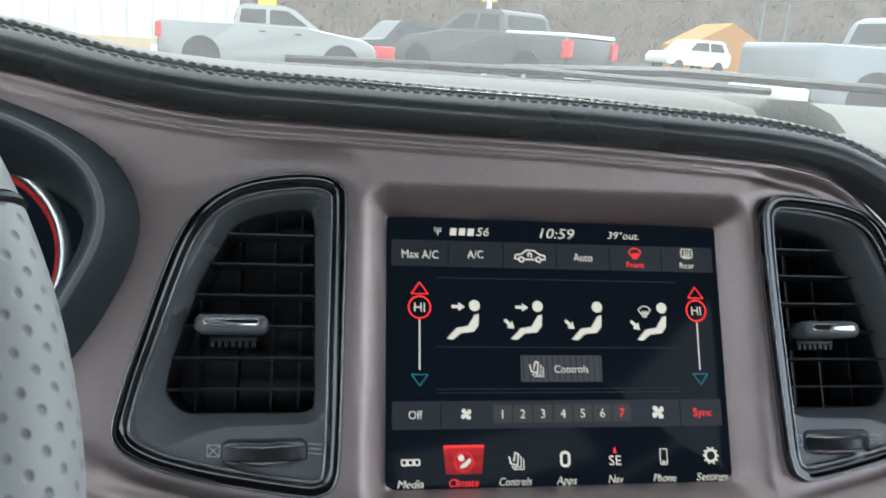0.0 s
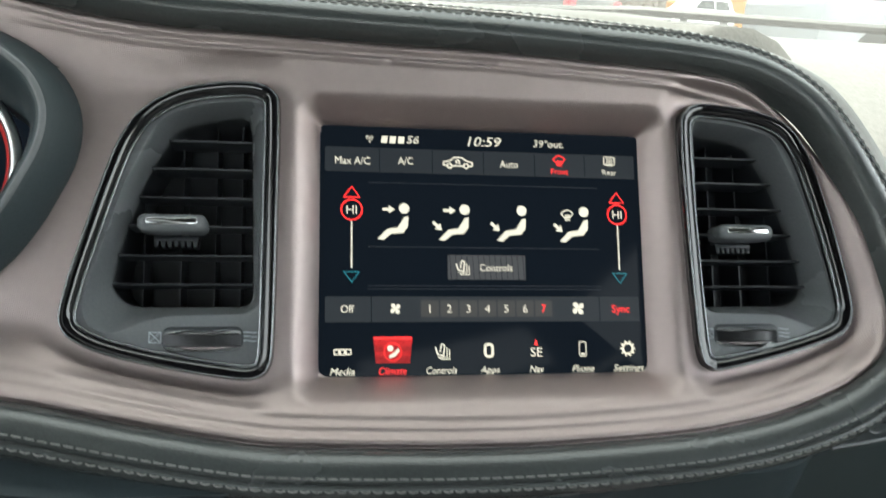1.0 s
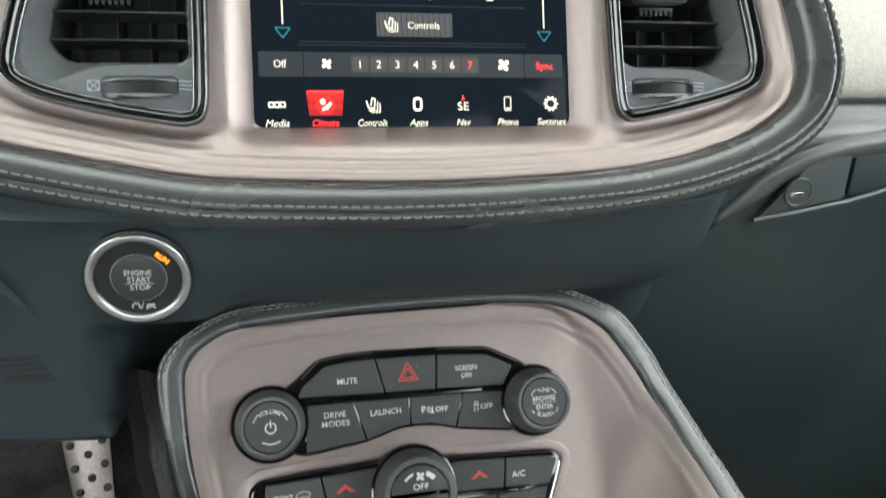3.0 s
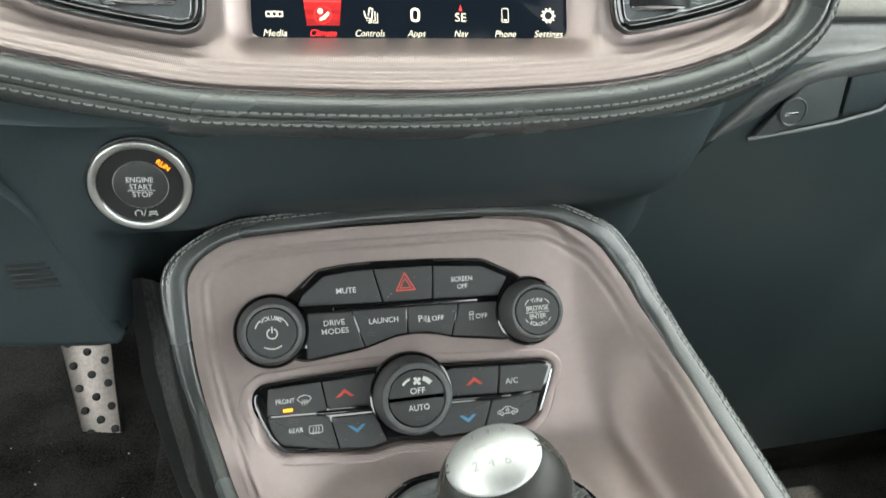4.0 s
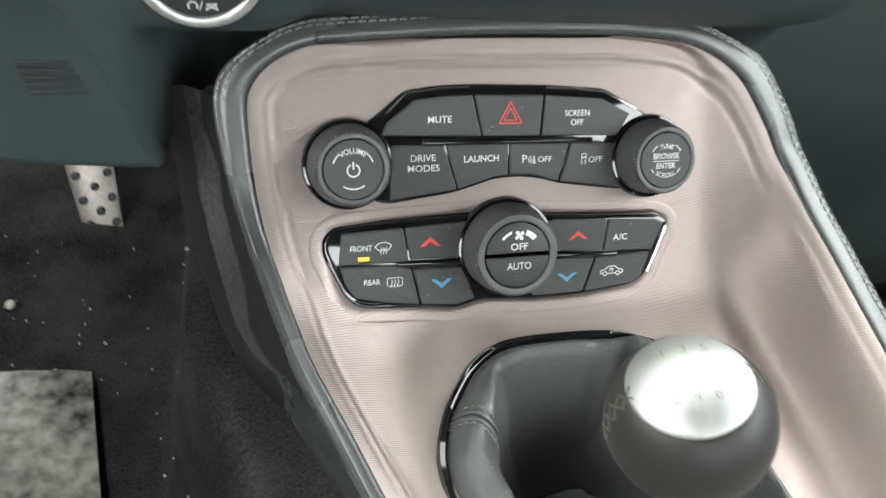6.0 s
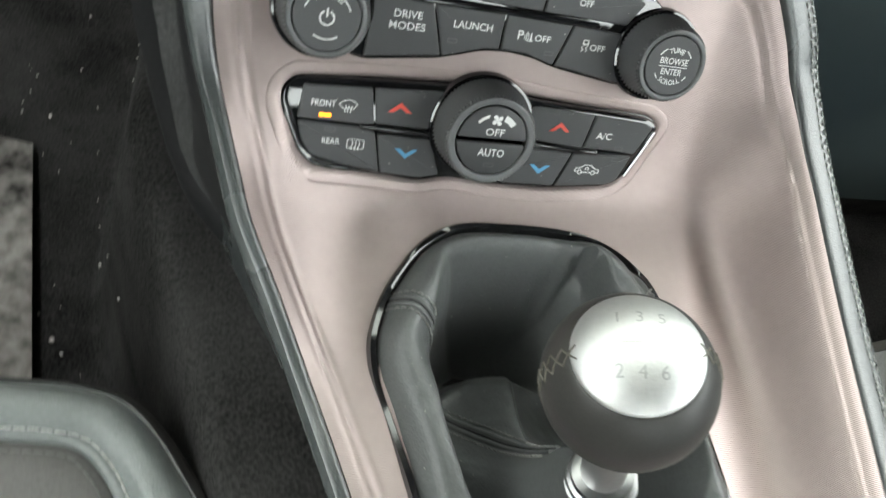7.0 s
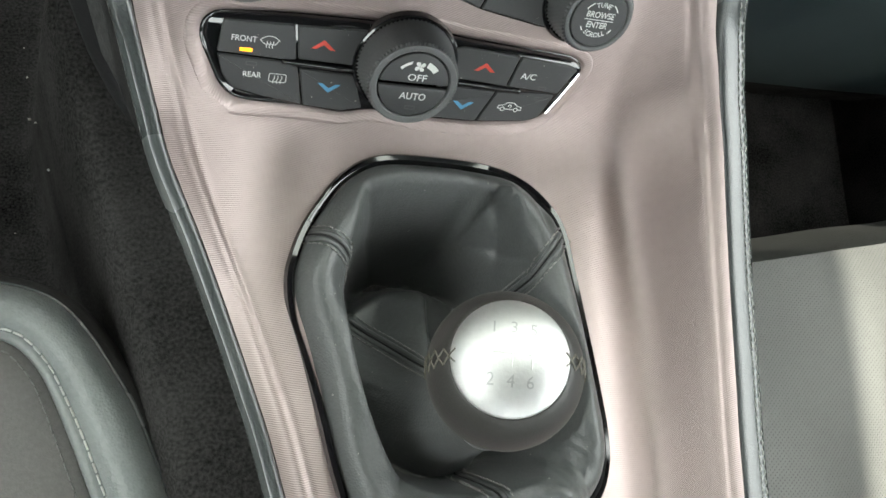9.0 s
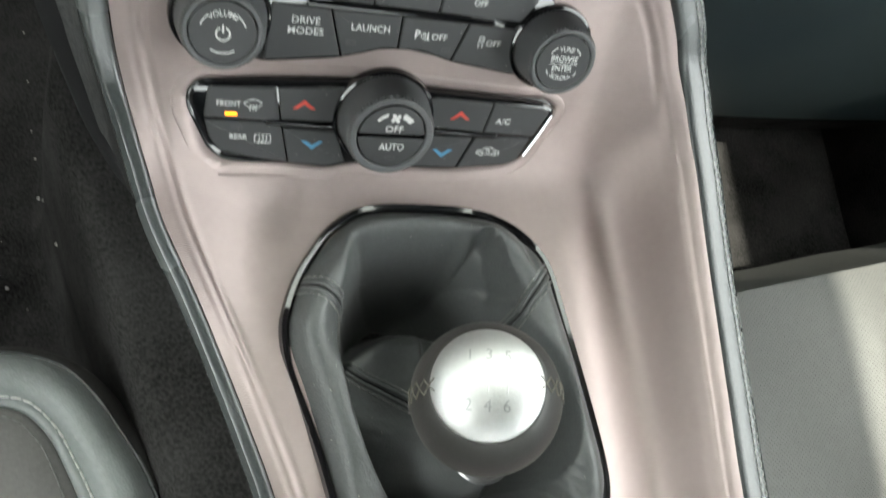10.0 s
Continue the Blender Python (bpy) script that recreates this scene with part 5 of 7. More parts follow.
    mark([[(-2.6, -0.8), (2.6, -0.8), (2.6, 0.8), (-2.6, 0.8)]], (-78.7, -28.6), T, LIT_AMBER, b1, "indicator")
    lettering("REAR", 2.6, (-75.0, -40.2, T), WHITE_INK, b2, 7.8)
    mark(rear_defrost(3.7, 2.3, 0.36), (-64.1, -41.1), T, WHITE_INK, b2)
    mark(stroke(rounded(-2.2, -0.8, 2.2, 0.8, 0.2, 2), 0.3, True), (-75.9, -34.9), T, GREY_DIM, b2, "indicator")
    chev = [(-5.4, -2.0), (0, 2.6), (5.4, -2.0), (3.0, -2.0), (0, 0.2), (-3.0, -2.0)]
    mark([chev[:2] + [chev[4], chev[5]], [chev[1], chev[2], chev[3], chev[4]]], (-46.4, -22.6), T, RED_INK, b3)
    mark([chev[:2] + [chev[4], chev[5]], [chev[1], chev[2], chev[3], chev[4]]], (30.0, -24.4), T, RED_INK, b5)
    vee = [(x, -y) for x, y in chev]
    mark([vee[:2] + [vee[4], vee[5]], [vee[1], vee[2], vee[3], vee[4]]], (-41.0, -43.2), T, BLUE_INK, b4)
    mark([vee[:2] + [vee[4], vee[5]], [vee[1], vee[2], vee[3], vee[4]]], (24.5, -45.5), T, BLUE_INK, b7)
    lettering("A/C", 3.1, (53.1, -26.5, T), WHITE_INK, b6, 8)
    mark(car_shape(6.2, 3.6, 0.5), (49.0, -43.9), T, WHITE_INK, b8)
    for at, ob in (((62.3, -32.0), b6), ((62.5, -37.9), b8)):
        mark(stroke(rounded(at[0] - 2, at[1] - 0.8, at[0] + 2, at[1] + 0.8, 0.2, 2), 0.3, True), (0, 0), T, GREY_DIM, ob, "indicator")
    at, H = (-8.2, -27.6), 21.0
    k, c = rotary(p, at, 22.2, H, "fan_dial", "large knurled black fan dial", 16.0, 72)
    for s, nm in ((1, "off_button"), (-1, "auto_button")):
        half = [(x, y) for x, y in arc(0, 0, 15.7, 4 if s > 0 else 184, 176 if s > 0 else 356, 30)]
        f = part(nm, plate(mm([(at[0] + x, at[1] + y) for x, y in half]), (H - 2.4) * MM, (H - 0.2) * MM, 0.0005), BUTTON, k, "half-round button")
        if s > 0:
            mark(fan_shape(2.6), (at[0] + 0.6, at[1] + 9.6), H, WHITE_INK, f)
            mark([arc(0, 0, 11.2, 108, 140, 6) + arc(0, 0, 9.9, 140, 112, 6), arc(0, 0, 11.6, 40, 70, 6) + arc(0, 0, 8.9, 70, 40, 6)], (at[0] + 0.4, at[1] + 1.2), H, WHITE_INK, f)
            lettering("OFF", 3.2, (at[0] + 0.6, at[1] + 4.2, H), WHITE_INK, f, 8.6)
        else:
            lettering("AUTO", 3.3, (at[0] + 0.6, at[1] - 5.2, H), WHITE_INK, f, 12)
            mark(stroke(rounded(-2.2, -0.8, 2.2, 0.8, 0.2, 2), 0.3, True), (at[0] + 0.6, at[1] - 11.0), H, GREY_DIM, f, "indicator")


GREY_DIM = material("dim_indicator", (0.10, 0.10, 0.10), 0.4, 0, 0, 500, 0.03)
media_panel()
climate_panel()

# engine button on the lower dash
START = Matrix(((0.9, 0, 0, -0.1430), (0, -0.045, -1, 0.3168), (0, 0.9, -0.05, 0.8340), (0, 0, 0, 1)))
engine = thing("engine_start_button", START, "round engine start button with a satin silver ring", "push button")
bm = lathe([(0.0285, -0.004), (0.0285, 0.0008), (0.0275, 0.0012), (0.0275, -0.002)], 72)
part("recess_ring", bm, HARD, engine, "", 40)
bm = lathe([(0.0272, -0.002), (0.0271, 0.0022), (0.0267, 0.0028), (0.0262, 0.0030), (0.0231, 0.0027), (0.0227, 0.0022), (0.0222, 0.0005)], 72)
part("ring", bm, SATIN, engine, "satin silver ring", 50)
bm = lathe([(0.0224, -0.001), (0.0222, 0.0012), (0.0147, 0.0009), (0.0144, -0.002)], 72)
part("bezel", bm, HARD, engine, "dark bezel", 40)
bm = lathe([(0.0142, -0.001), (0.0141, 0.0010), (0.0134, 0.0015), (1e-6, 0.0006)], 72)
face = part("button", bm, BUTTON, engine, "dark push button", 40)
lettering("ENGINE", 3.1, (0, 3.9, 1.7), WHITE_INK, face, 14, turn=-2)
lettering("START", 3.1, (0.2, -0.4, 1.7), WHITE_INK, face, 12, turn=-2)
lettering("STOP", 3.1, (0.4, -5.2, 1.7), WHITE_INK, face, 10.6, turn=-2)
mark(stroke([(-7.2, -2.6), (7.4, -2.9)], 0.4), (0, 0), 1.7, WHITE_INK, face)
lettering("RUN", 3.0, (13.2, 12.2, 1.5), LIT_AMBER, engine, 7.6, turn=-42)
mark(stroke(arc(-3.2, -17.2, 1.9, -40, 220, 12), 0.7) + stroke([(-0.6, -19.0), (0.8, -15.2)], 0.5) + stroke([(2.4, -16.4), (6.6, -16.2)], 0.7) + stroke([(2.6, -18.8), (6.2, -16.6)], 0.6) + stroke([(2.8, -16.6), (6.4, -18.8)], 0.6) + stroke([(2.0, -19.0), (2.8, -17.4)], 0.6) + stroke([(6.8, -18.8), (6.2, -17.4)], 0.6), (0, 0), 1.5, WHITE_INK, engine)

# ---------------------------------------------------------------- gear lever details


def boot_seam(pts):
    line = [Vector((x, y, boot_height(x, y))) for x, y in spline(pts, 8)]
    n = len(line) - 1
    side = []
    for i, q in enumerate(line):
        t = (line[min(i + 1, n)] - line[max(i - 1, 0)]).normalized()
        e = 0.0015
        gx = (boot_height(q.x + e, q.y) - boot_height(q.x - e, q.y)) / (2 * e)
        gy = (boot_height(q.x, q.y + e) - boot_height(q.x, q.y - e)) / (2 * e)
        nrm = Vector((-gx, -gy, 1)).normalized()
        side.append((t.cross(nrm).normalized(), nrm))

    def laid(d, up):
        out = []
        for q, (w, nrm) in zip(line, side):
            p = q + w * d
            out.append((Vector((p.x, p.y, boot_height(p.x, p.y))) + nrm * up, nrm))
        return out
    for s in (-1, 1):
        part("welt", tube([p for p, _ in laid(s * 0.0017, -0.0003)], 0.0014, 10), BOOTHIDE, gear_boot, "raised leather welt")
    part("seam", tube([p for p, _ in laid(0, 0.0004)], 0.0006, 6), BLACKTHREAD, gear_boot, "folded seam")
    bm = bmesh.new()
    for s in (-1, 1):
        stitches(laid(s * 0.0046, 0.0003), 0.0034, 0.0024, 0.0004, 0.0003, bm)
    part("stitching", bm, THREAD, gear_boot, "dark grey thread", 60, kind="stuff")


boot_seam([(-0.0447, 0.2195), (-0.0344, 0.2165), (-0.0253, 0.2110), (-0.0205, 0.2030), (-0.0150, 0.1955), (-0.0040, 0.1870), (0.0090, 0.1770), (0.0200, 0.1640), (0.0245, 0.1540)])
boot_seam([(0.0880, 0.2290), (0.0796, 0.2236), (0.0735, 0.2165), (0.0690, 0.2095), (0.0655, 0.2030), (0.0630, 0.1970)])
boot_seam([(0.0390, 0.1125), (0.0423, 0.1063), (0.0475, 0.0934), (0.0490, 0.0870)])

r = 0.0258
knob_ob = bpy.data.objects["knob"]


def on_cap(x, y):
    """The height of the cap's domed face over its point x, y in mm."""
    d = math.hypot(x, y) * MM / r
    prof = ((0.0, 0.97), (0.15, 0.96), (0.35, 0.92), (0.55, 0.835), (0.69, 0.735))
    for (a, b), (c, e) in zip(prof[:-1], prof[1:]):
        if a <= d <= c:
            return r * (b + (e - b) * (d - a) / (c - a))
    return r * 0.73


marks = bmesh.new()
for x in (-6, 0, 6):
    tube([Vector((x * MM, (4.2 - 1.4 * i) * MM, on_cap(x, 4.2 - 1.4 * i))) for i in range(7)], 0.00014, 5, marks)
tube([Vector(((2 * i - 6) * MM, 0, on_cap(2 * i - 6, 0))) for i in range(7)], 0.00014, 5, marks)
marks.transform(KNOB_TURN @ pose(0, 0, 0, 0, 0, 100))
# engraved digits kept pale, as glare on the cap washes them out
GLARE_MARK = material("glare_paled_engraving", (0.50, 0.50, 0.50), 0.5, 0.9, 0, 500, 0.05)
DIM = material("engraved_grey", (0.74, 0.74, 0.73), 0.38, 0.9, 0, 500, 0.05)
part("gear_pattern", marks, DIM, knob_ob, "engraved gear pattern")
for i, (x, y) in enumerate(((-6, 8), (-6, -8), (0, 8.2), (0, -8.2), (6, 8), (6, -8))):
    ob = lettering(str(i + 1), 3.6, (x, y, 0), GLARE_MARK, knob_ob)
    m = KNOB_TURN @ pose(0, 0, 0, 0, 0, 100)
    for v in ob.data.vertices:
        v.co.z = on_cap(v.co.x / MM, v.co.y / MM) + 0.0003
    ob.data.transform(m)
LACE = material("grey_lace", (0.13, 0.12, 0.10), 0.6, 0, 0, 900, 0.2)
# laced seam on both sides of the knob
for s in (-1, 1):
    bm = bmesh.new()
    for i in range(7):
        a0 = radians(-28 + 11 * i)
        for d in (-1, 1):
            pts = []
            for j in range(5):
                t = j / 4
                el, az = a0 + radians(11) * t, d * radians(7) * (1 - 2 * t)
                pts.append(Vector((s * math.cos(el) * math.cos(az), math.cos(el) * math.sin(az), math.sin(el))) * (r + 0.0002))
            tube(pts, 0.0003, 5, bm)
    bm.transform(KNOB_TURN @ pose(0, 0, 0, 0, 0, 100 + 4))
    part("lacing", bm, LACE, knob_ob, "crossed thread lacing", 60, kind="stuff")

# ---------------------------------------------------------------- knee panel, glovebox and passenger dash


def knee_panel():
    k = thing("knee_panel", None, "dark plastic knee panel below the steering column", "knee panel")
    edge = spline([(-0.232, 0.872), (-0.220, 0.857), (-0.208, 0.839), (-0.196, 0.820), (-0.183, 0.787), (-0.174, 0.754), (-0.167, 0.738)], 6)
    rows = []
    for x, z in edge:
        f = 0.3075 + 0.011 * step(0.86, 0.80, z)
        row = [Vector((x + 0.0015, f + 0.012, z)), Vector((x, f + 0.002, z)), Vector((x - 0.0015, f, z))]
        for j in range(1, 16):
            xx = x - 0.0015 - (x + 0.47) * j / 15
            row.append(Vector((xx, f + 0.03 * ((xx - x) / 0.3) ** 2 - 0.004 * math.sin((xx - x) * 9), z + 0.02 * step(-0.2, -0.4, xx))))
        rows.append(row)
    last = rows[-1]
    rows.append([q + Vector((0, 0.003, -0.003)) for q in last])
    rows.append([q + Vector((0, 0.05, -0.006)) for q in last])
    part("panel", sheet(rows)[0], SOFT, k, "", 50)
    for i in range(5):
        z = 0.7895 - 0.0035 * i
        bm = plate([Vector(q) for q in ((-0.2145 + 0.0006 * i, z), (-0.1945 + 0.0012 * i, z + 0.0004), (-0.1945 + 0.0012 * i, z + 0.0022), (-0.2145 + 0.0006 * i, z + 0.0018))], 0, 0.0012, 0.0004)
        bm.transform(Matrix(((1, 0, 0, 0), (0, 0, -1, 0.3195), (0, 1, 0, 0), (0, 0, 0, 1))))
        part("louvre", bm, HARD, k)


knee_panel()

passenger = thing("passenger_dash", None, "dark passenger dash that slopes up to the windscreen", "dashboard")
PPROF = [(0.81, 1.056), (0.80, 1.062), (0.70, 1.062), (0.60, 1.047), (0.53, 1.012), (0.485, 0.965), (0.462, 0.925), (0.452, 0.900), (0.449, 0.886), (0.456, 0.880), (0.452, 0.872), (0.442, 0.864), (0.440, 0.857)]
rows = []
for y, z in spline(PPROF, 4):
    row = []
    for i in range(41):
        x = 0.195 + 0.53 * i / 40
        row.append(Vector((x, y + 0.03 * (i / 40) ** 2, z - 0.010 * step(0.33, 0.22, x) * step(0.9, 0.86, z))))
    rows.append(row)
# black grained plastic; the lighter base colour stands in for daylight glare
GLARE_SKIN = material("glare_lightened_plastic", (0.22, 0.214, 0.196), 0.55, 0, 0.6, 420, 0.15, spec=0.6)
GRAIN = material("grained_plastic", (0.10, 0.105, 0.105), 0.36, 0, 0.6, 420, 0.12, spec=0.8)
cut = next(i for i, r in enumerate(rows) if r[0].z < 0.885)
part("skin", sheet(rows[:cut + 1])[0], GLARE_SKIN, passenger, "grained plastic skin, lightened for window glare", 70)
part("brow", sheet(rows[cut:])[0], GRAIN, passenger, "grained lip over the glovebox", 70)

glove = thing("glovebox", None, "dark glovebox with a round lock and pull latch", "glovebox")
rows = []
for y, z in [(0.455, 0.858), (0.443, 0.855), (0.441, 0.845), (0.443, 0.80), (0.449, 0.75), (0.454, 0.70), (0.460, 0.64), (0.468, 0.58), (0.478, 0.50), (0.495, 0.40), (0.52, 0.33)]:
    row = []
    for i in range(41):
        f = i / 40
        x0 = 0.235 - 0.95 * (0.86 - z) * (1 if z > 0.74 else 0) - (0.114 if z <= 0.74 else 0)
        x = x0 + (0.72 - x0) * f
        row.append(Vector((x, y + 0.03 * f * f, z + 0.012 * step(0.26, 0.40, x) * step(0.80, 0.85, z))))
    rows.append(row)
part("door", sheet(rows[:10])[0], material("smooth_dark_plastic", (0.034, 0.049, 0.054), 0.38, 0, 0.2, 1400, 0.12, spec=0.6), glove, "smooth dark door", 60)
# lowest rows in carpet black, so the footwell's shade is in the colour
kick = thing("footwell_shade_pad", None, "black pad standing in for the shade under the glovebox", "carpet", kind="structure")
part("pad", sheet(rows[9:])[0], CARPET, kick, "", 60)
LATCH = material("grey_latch_plastic", (0.085, 0.095, 0.098), 0.36, 0, 0.1, 1500, 0.1)
GM = Matrix(((1, 0, 0, 0), (0, 0, -1, 0.4405), (0, 1, 0, 0), (0, 0, 0, 1)))
pl = round_poly([(0.268, 0.800), (0.300, 0.842), (0.332, 0.8485), (0.3345, 0.813)], 0.004, 4)
bm = plate([Vector(q) for q in pl], 0, 0.004, 0.0012)
bm.transform(GM)
part("latch_plate", bm, LATCH, glove, "smooth latch plate")
bm = plate(round_poly([(0.337, 0.8485), (0.372, 0.853), (0.382, 0.845), (0.374, 0.822), (0.339, 0.814)], 0.004, 4), -0.012, 0.0015, 0.0008)
bm.transform(GM)
part("pull_recess", bm, SOFT, glove, "finger recess")
part("pull_edge", tube([Vector((0.264, 0.4365, 0.7985)), Vector((0.30, 0.4350, 0.805)), Vector((0.335, 0.4345, 0.812)), Vector((0.368, 0.436, 0.820)), Vector((0.382, 0.439, 0.832))], 0.0016, 8), GREYVENT, glove, "lighter grey lower edge")
bm = lathe([(0.0112, 0), (0.0112, 0.0012), (0.0104, 0.0018), (0.0095, 0.0010), (1e-6, 0.0010)], 40)
bm.transform(GM @ Matrix.Translation((0.2945, 0.820, 0.004)))
lock = part("lock", bm, LATCH, glove, "round key lock")
bm = plate(rounded(-0.0055, -0.0012, 0.0055, 0.0012, 0.0008, 3), 0, 0.0008, 0.0002)
bm.transform(GM @ Matrix.Translation((0.2935, 0.8185, 0.0050)) @ pose(0, 0, 0, 0, 0, 5))
part("key_slot", bm, CHROME, lock, "bright key slot")

outer = spline([(0.3633, 0.8647), (0.3074, 0.8541), (0.2715, 0.8375), (0.2502, 0.8163), (0.2324, 0.7967)], 8)
inner = spline([(0.3694, 0.8493), (0.3166, 0.8408), (0.2921, 0.8302), (0.2695, 0.8130), (0.2372, 0.7958)], 8)
rows = []
for f, y in ((-0.04, 0.4430), (0.0, 0.4385), (0.2, 0.4360), (0.5, 0.4350), (0.8, 0.4365), (1.0, 0.4395), (1.02, 0.4440)):
    rows.append([Vector((a.x + (b.x - a.x) * f, y + 0.004 * (i / 32) ** 2, a.y + (b.y - a.y) * f)) for i, (a, b) in enumerate(zip(outer, inner))])
part("grained_brow", sheet(rows)[0], GRAIN, glove, "grained brow over the latch", 70)
part("seam", tube([Vector((x, 0.4392, z)) for x, z in spline([(0.2370, 0.7967), (0.2034, 0.7631), (0.1630, 0.7335)], 6)], 0.0008, 6), BLACKTHREAD, glove, "thin dark panel gap")

dash_top = thing("dash_top", None, "grained black dash top under the windscreen", "dash top")
rows = []
for y, z in [(0.428, 1.064), (0.436, 1.071), (0.47, 1.074), (0.55, 1.074), (0.60, 1.0718), (0.68, 1.0695), (0.79, 1.0658), (0.81, 1.060), (0.815, 1.02)]:
    row = []
    for i in range(61):
        x = -0.72 + 1.42 * i / 60
        row.append(Vector((x, y + 0.15 * step(0.10, 0.20, x) * step(0.62, 0.44, y), z - 0.030 * step(0.14, 0.27, x) * step(0.58, 0.45, y) - 0.075 * step(0.25, 0.36, x) - 0.045 * step(0.10, 0.20, x) * step(0.62, 0.44, y) + 0.012 * step(-0.15, -0.3, x) * step(0.7, 0.45, y))))
    rows.append(row)
part("skin", sheet(rows)[0], GLARE_SKIN, dash_top, "grained plastic, lightened for windscreen glare", 60)
# pale strip behind the seam: sheen on the dark skin, painted in
strip = []
for q in pad[11]:
    p = FACE @ q
    if q.y > -0.02 and -0.34 < q.x < 0.23:
        f = step(0.13, 0.19, p.x)
        strip.append([p + Vector((0.002 * f, 0.0006, -0.0010)), p + Vector((0.006 * f, 0.004, 0.0004)), p + Vector((0.014 * f, 0.012, 0.0012)), p + Vector((0.03 * f, 0.030, -0.001 - 0.004 * f)), p + Vector((0.06 * f, 0.075, -0.012))])
part("seam_skin", sheet(strip)[0], GLARE_SKIN, dash_top, "pale skin behind the seam, glare put into its colour", 70)

# ---------------------------------------------------------------- instrument hood and steering wheel

DIM_RED = material("dim_red", (0.8, 0.03, 0.03), emit=0.06)
hood = thing("instrument_cluster", FACE, "round instrument cluster under a black hood", "instruments")
dc = Vector((-0.281, 0.021))


def ring_pts(r, w, n=72):
    return [Vector((dc.x + r * math.cos(math.tau * k / n), dc.y + r * math.sin(math.tau * k / n), w)) for k in range(n)]


def hood_line(d, w):
    return [Vector((*q, w)) for q in inset(HOOD, d)]


rows = [hood_line(d, w) for d, w in ((-0.0110, 0.006), (-0.0105, 0.0120), (-0.0070, 0.0190), (-0.0025, 0.0280), (0.0, 0.0306), (0.0022, 0.0306), (0.0050, 0.0280), (0.0120, 0.0120), (0.0160, -0.006), (0.0185, -0.034))]
part("hood", sheet(rows, closed=True)[0], SOFT, hood, "black soft hood ring", 60)
part("hood_edge", sheet([hood_line(d, w) for d, w in ((-0.0006, 0.0302), (0.0, 0.0314), (0.0018, 0.0316), (0.0026, 0.0306))], closed=True)[0], GREYVENT, hood, "lighter hood edge", 60)
bm, vs = sheet([hood_line(0.0180, -0.030), hood_line(0.0182, -0.032)], closed=True)
cap(bm, vs[-1])
part("dial_face", bm, GLASS, hood, "dark dial face")
part("bezel", tube(ring_pts(0.0475, -0.012), 0.0030, 10, closed=True), SATIN, hood, "bright dial bezel")
part("glow_ring", tube(ring_pts(0.0435, -0.015), 0.0014, 8, closed=True), DIM_RED, hood, "red lit dial ring")

GRIP = material("perforated_wheel_leather", (0.56, 0.56, 0.545), 0.36, 0, 1.0, 1.0, 0.08, kind="holes", coords="UV", hole=0.7)
wheel = thing("steering_wheel", pose(-0.3735, 0.205, 0.970, 66, 0, 0), "perforated grey leather steering wheel rim", "steering wheel")
R0, R1, NU, NV = 0.184, 0.0172, 160, 28


def rim_arc(name, a0, a1, rad, mat, lab, parent):
    bm = bmesh.new()
    uv = bm.loops.layers.uv.new("UVMap")
    n = max(int(NU * abs(a1 - a0) / 360), 3)
    vs = [[bm.verts.new(((R0 + rad * math.cos(math.tau * j / NV)) * math.cos(radians(a0 + (a1 - a0) * i / n)), (R0 + rad * math.cos(math.tau * j / NV)) * math.sin(radians(a0 + (a1 - a0) * i / n)), rad * math.sin(math.tau * j / NV))) for j in range(NV)] for i in range(n + 1)]
    for i in range(n):
        for j in range(NV):
            f = bm.faces.new((vs[i][j], vs[i + 1][j], vs[i + 1][(j + 1) % NV], vs[i][(j + 1) % NV]))
            for lp, (ii, jj) in zip(f.loops, ((i, j), (i + 1, j), (i + 1, j + 1), (i, j + 1))):
                lp[uv].uv = (R0 * radians(a0 + (a1 - a0) * ii / n) * 175, math.tau * rad * jj / NV * 175)
    me = bpy.data.meshes.new(name)
    bm.to_mesh(me)
    bm.free()
    me.materials.append(mat)
    for f in me.polygons:
        f.use_smooth = True
    ob = new(name, me)
    ob.parent = parent
    return tagged(ob, lab)


rim_arc("rim", 26, 388 - 54, R1, material("smooth_wheel_leather", (0.42, 0.42, 0.41), 0.4, 0, 0.2, 1100, 0.08, kind="leather"), "smooth grey leather rim", wheel)
rim_arc("grip", -26, 25, R1, GRIP, "perforated leather grip", wheel)
bm = bmesh.new()
for a in (25.5,):
    c = Vector((R0 * math.cos(radians(a)), R0 * math.sin(radians(a)), 0))
    d = Vector((math.cos(radians(a)), math.sin(radians(a)), 0))
    tube([c + d * (R1 * 0.99 * math.cos(math.tau * k / 24)) + Vector((0, 0, R1 * 0.99 * math.sin(math.tau * k / 24))) for k in range(24)], 0.0012, 6, bm, closed=True)
part("seam", bm, HARD, wheel, "dark seam")

# ---------------------------------------------------------------- pedal, plastic sheet, dirt

PEDAL = material("dull_brushed_metal", (0.24, 0.213, 0.20), 0.4, 1.0, 0.3, 500, 0.25)
pedal = thing("accelerator_pedal", Matrix(((0.985, 0, -0.17, -0.321), (0.10, 0.62, -0.78, 0.765), (0.11, 0.78, 0.60, 0.335), (0, 0, 0, 1))), "brushed metal pedal with round rubber studs", "pedal")
ped = round_poly([(-0.012, -0.088), (0.022, -0.088), (0.029, -0.06), (0.034, 0.105), (-0.032, 0.105)], 0.010, 5)
part("plate", plate([Vector(q) for q in ped], -0.004, 0.003, 0.001), PEDAL, pedal, "brushed metal plate")
RUBBER = material("black_rubber", (0.03, 0.03, 0.03), 0.7, 0, 0.3, 800, 0.1)
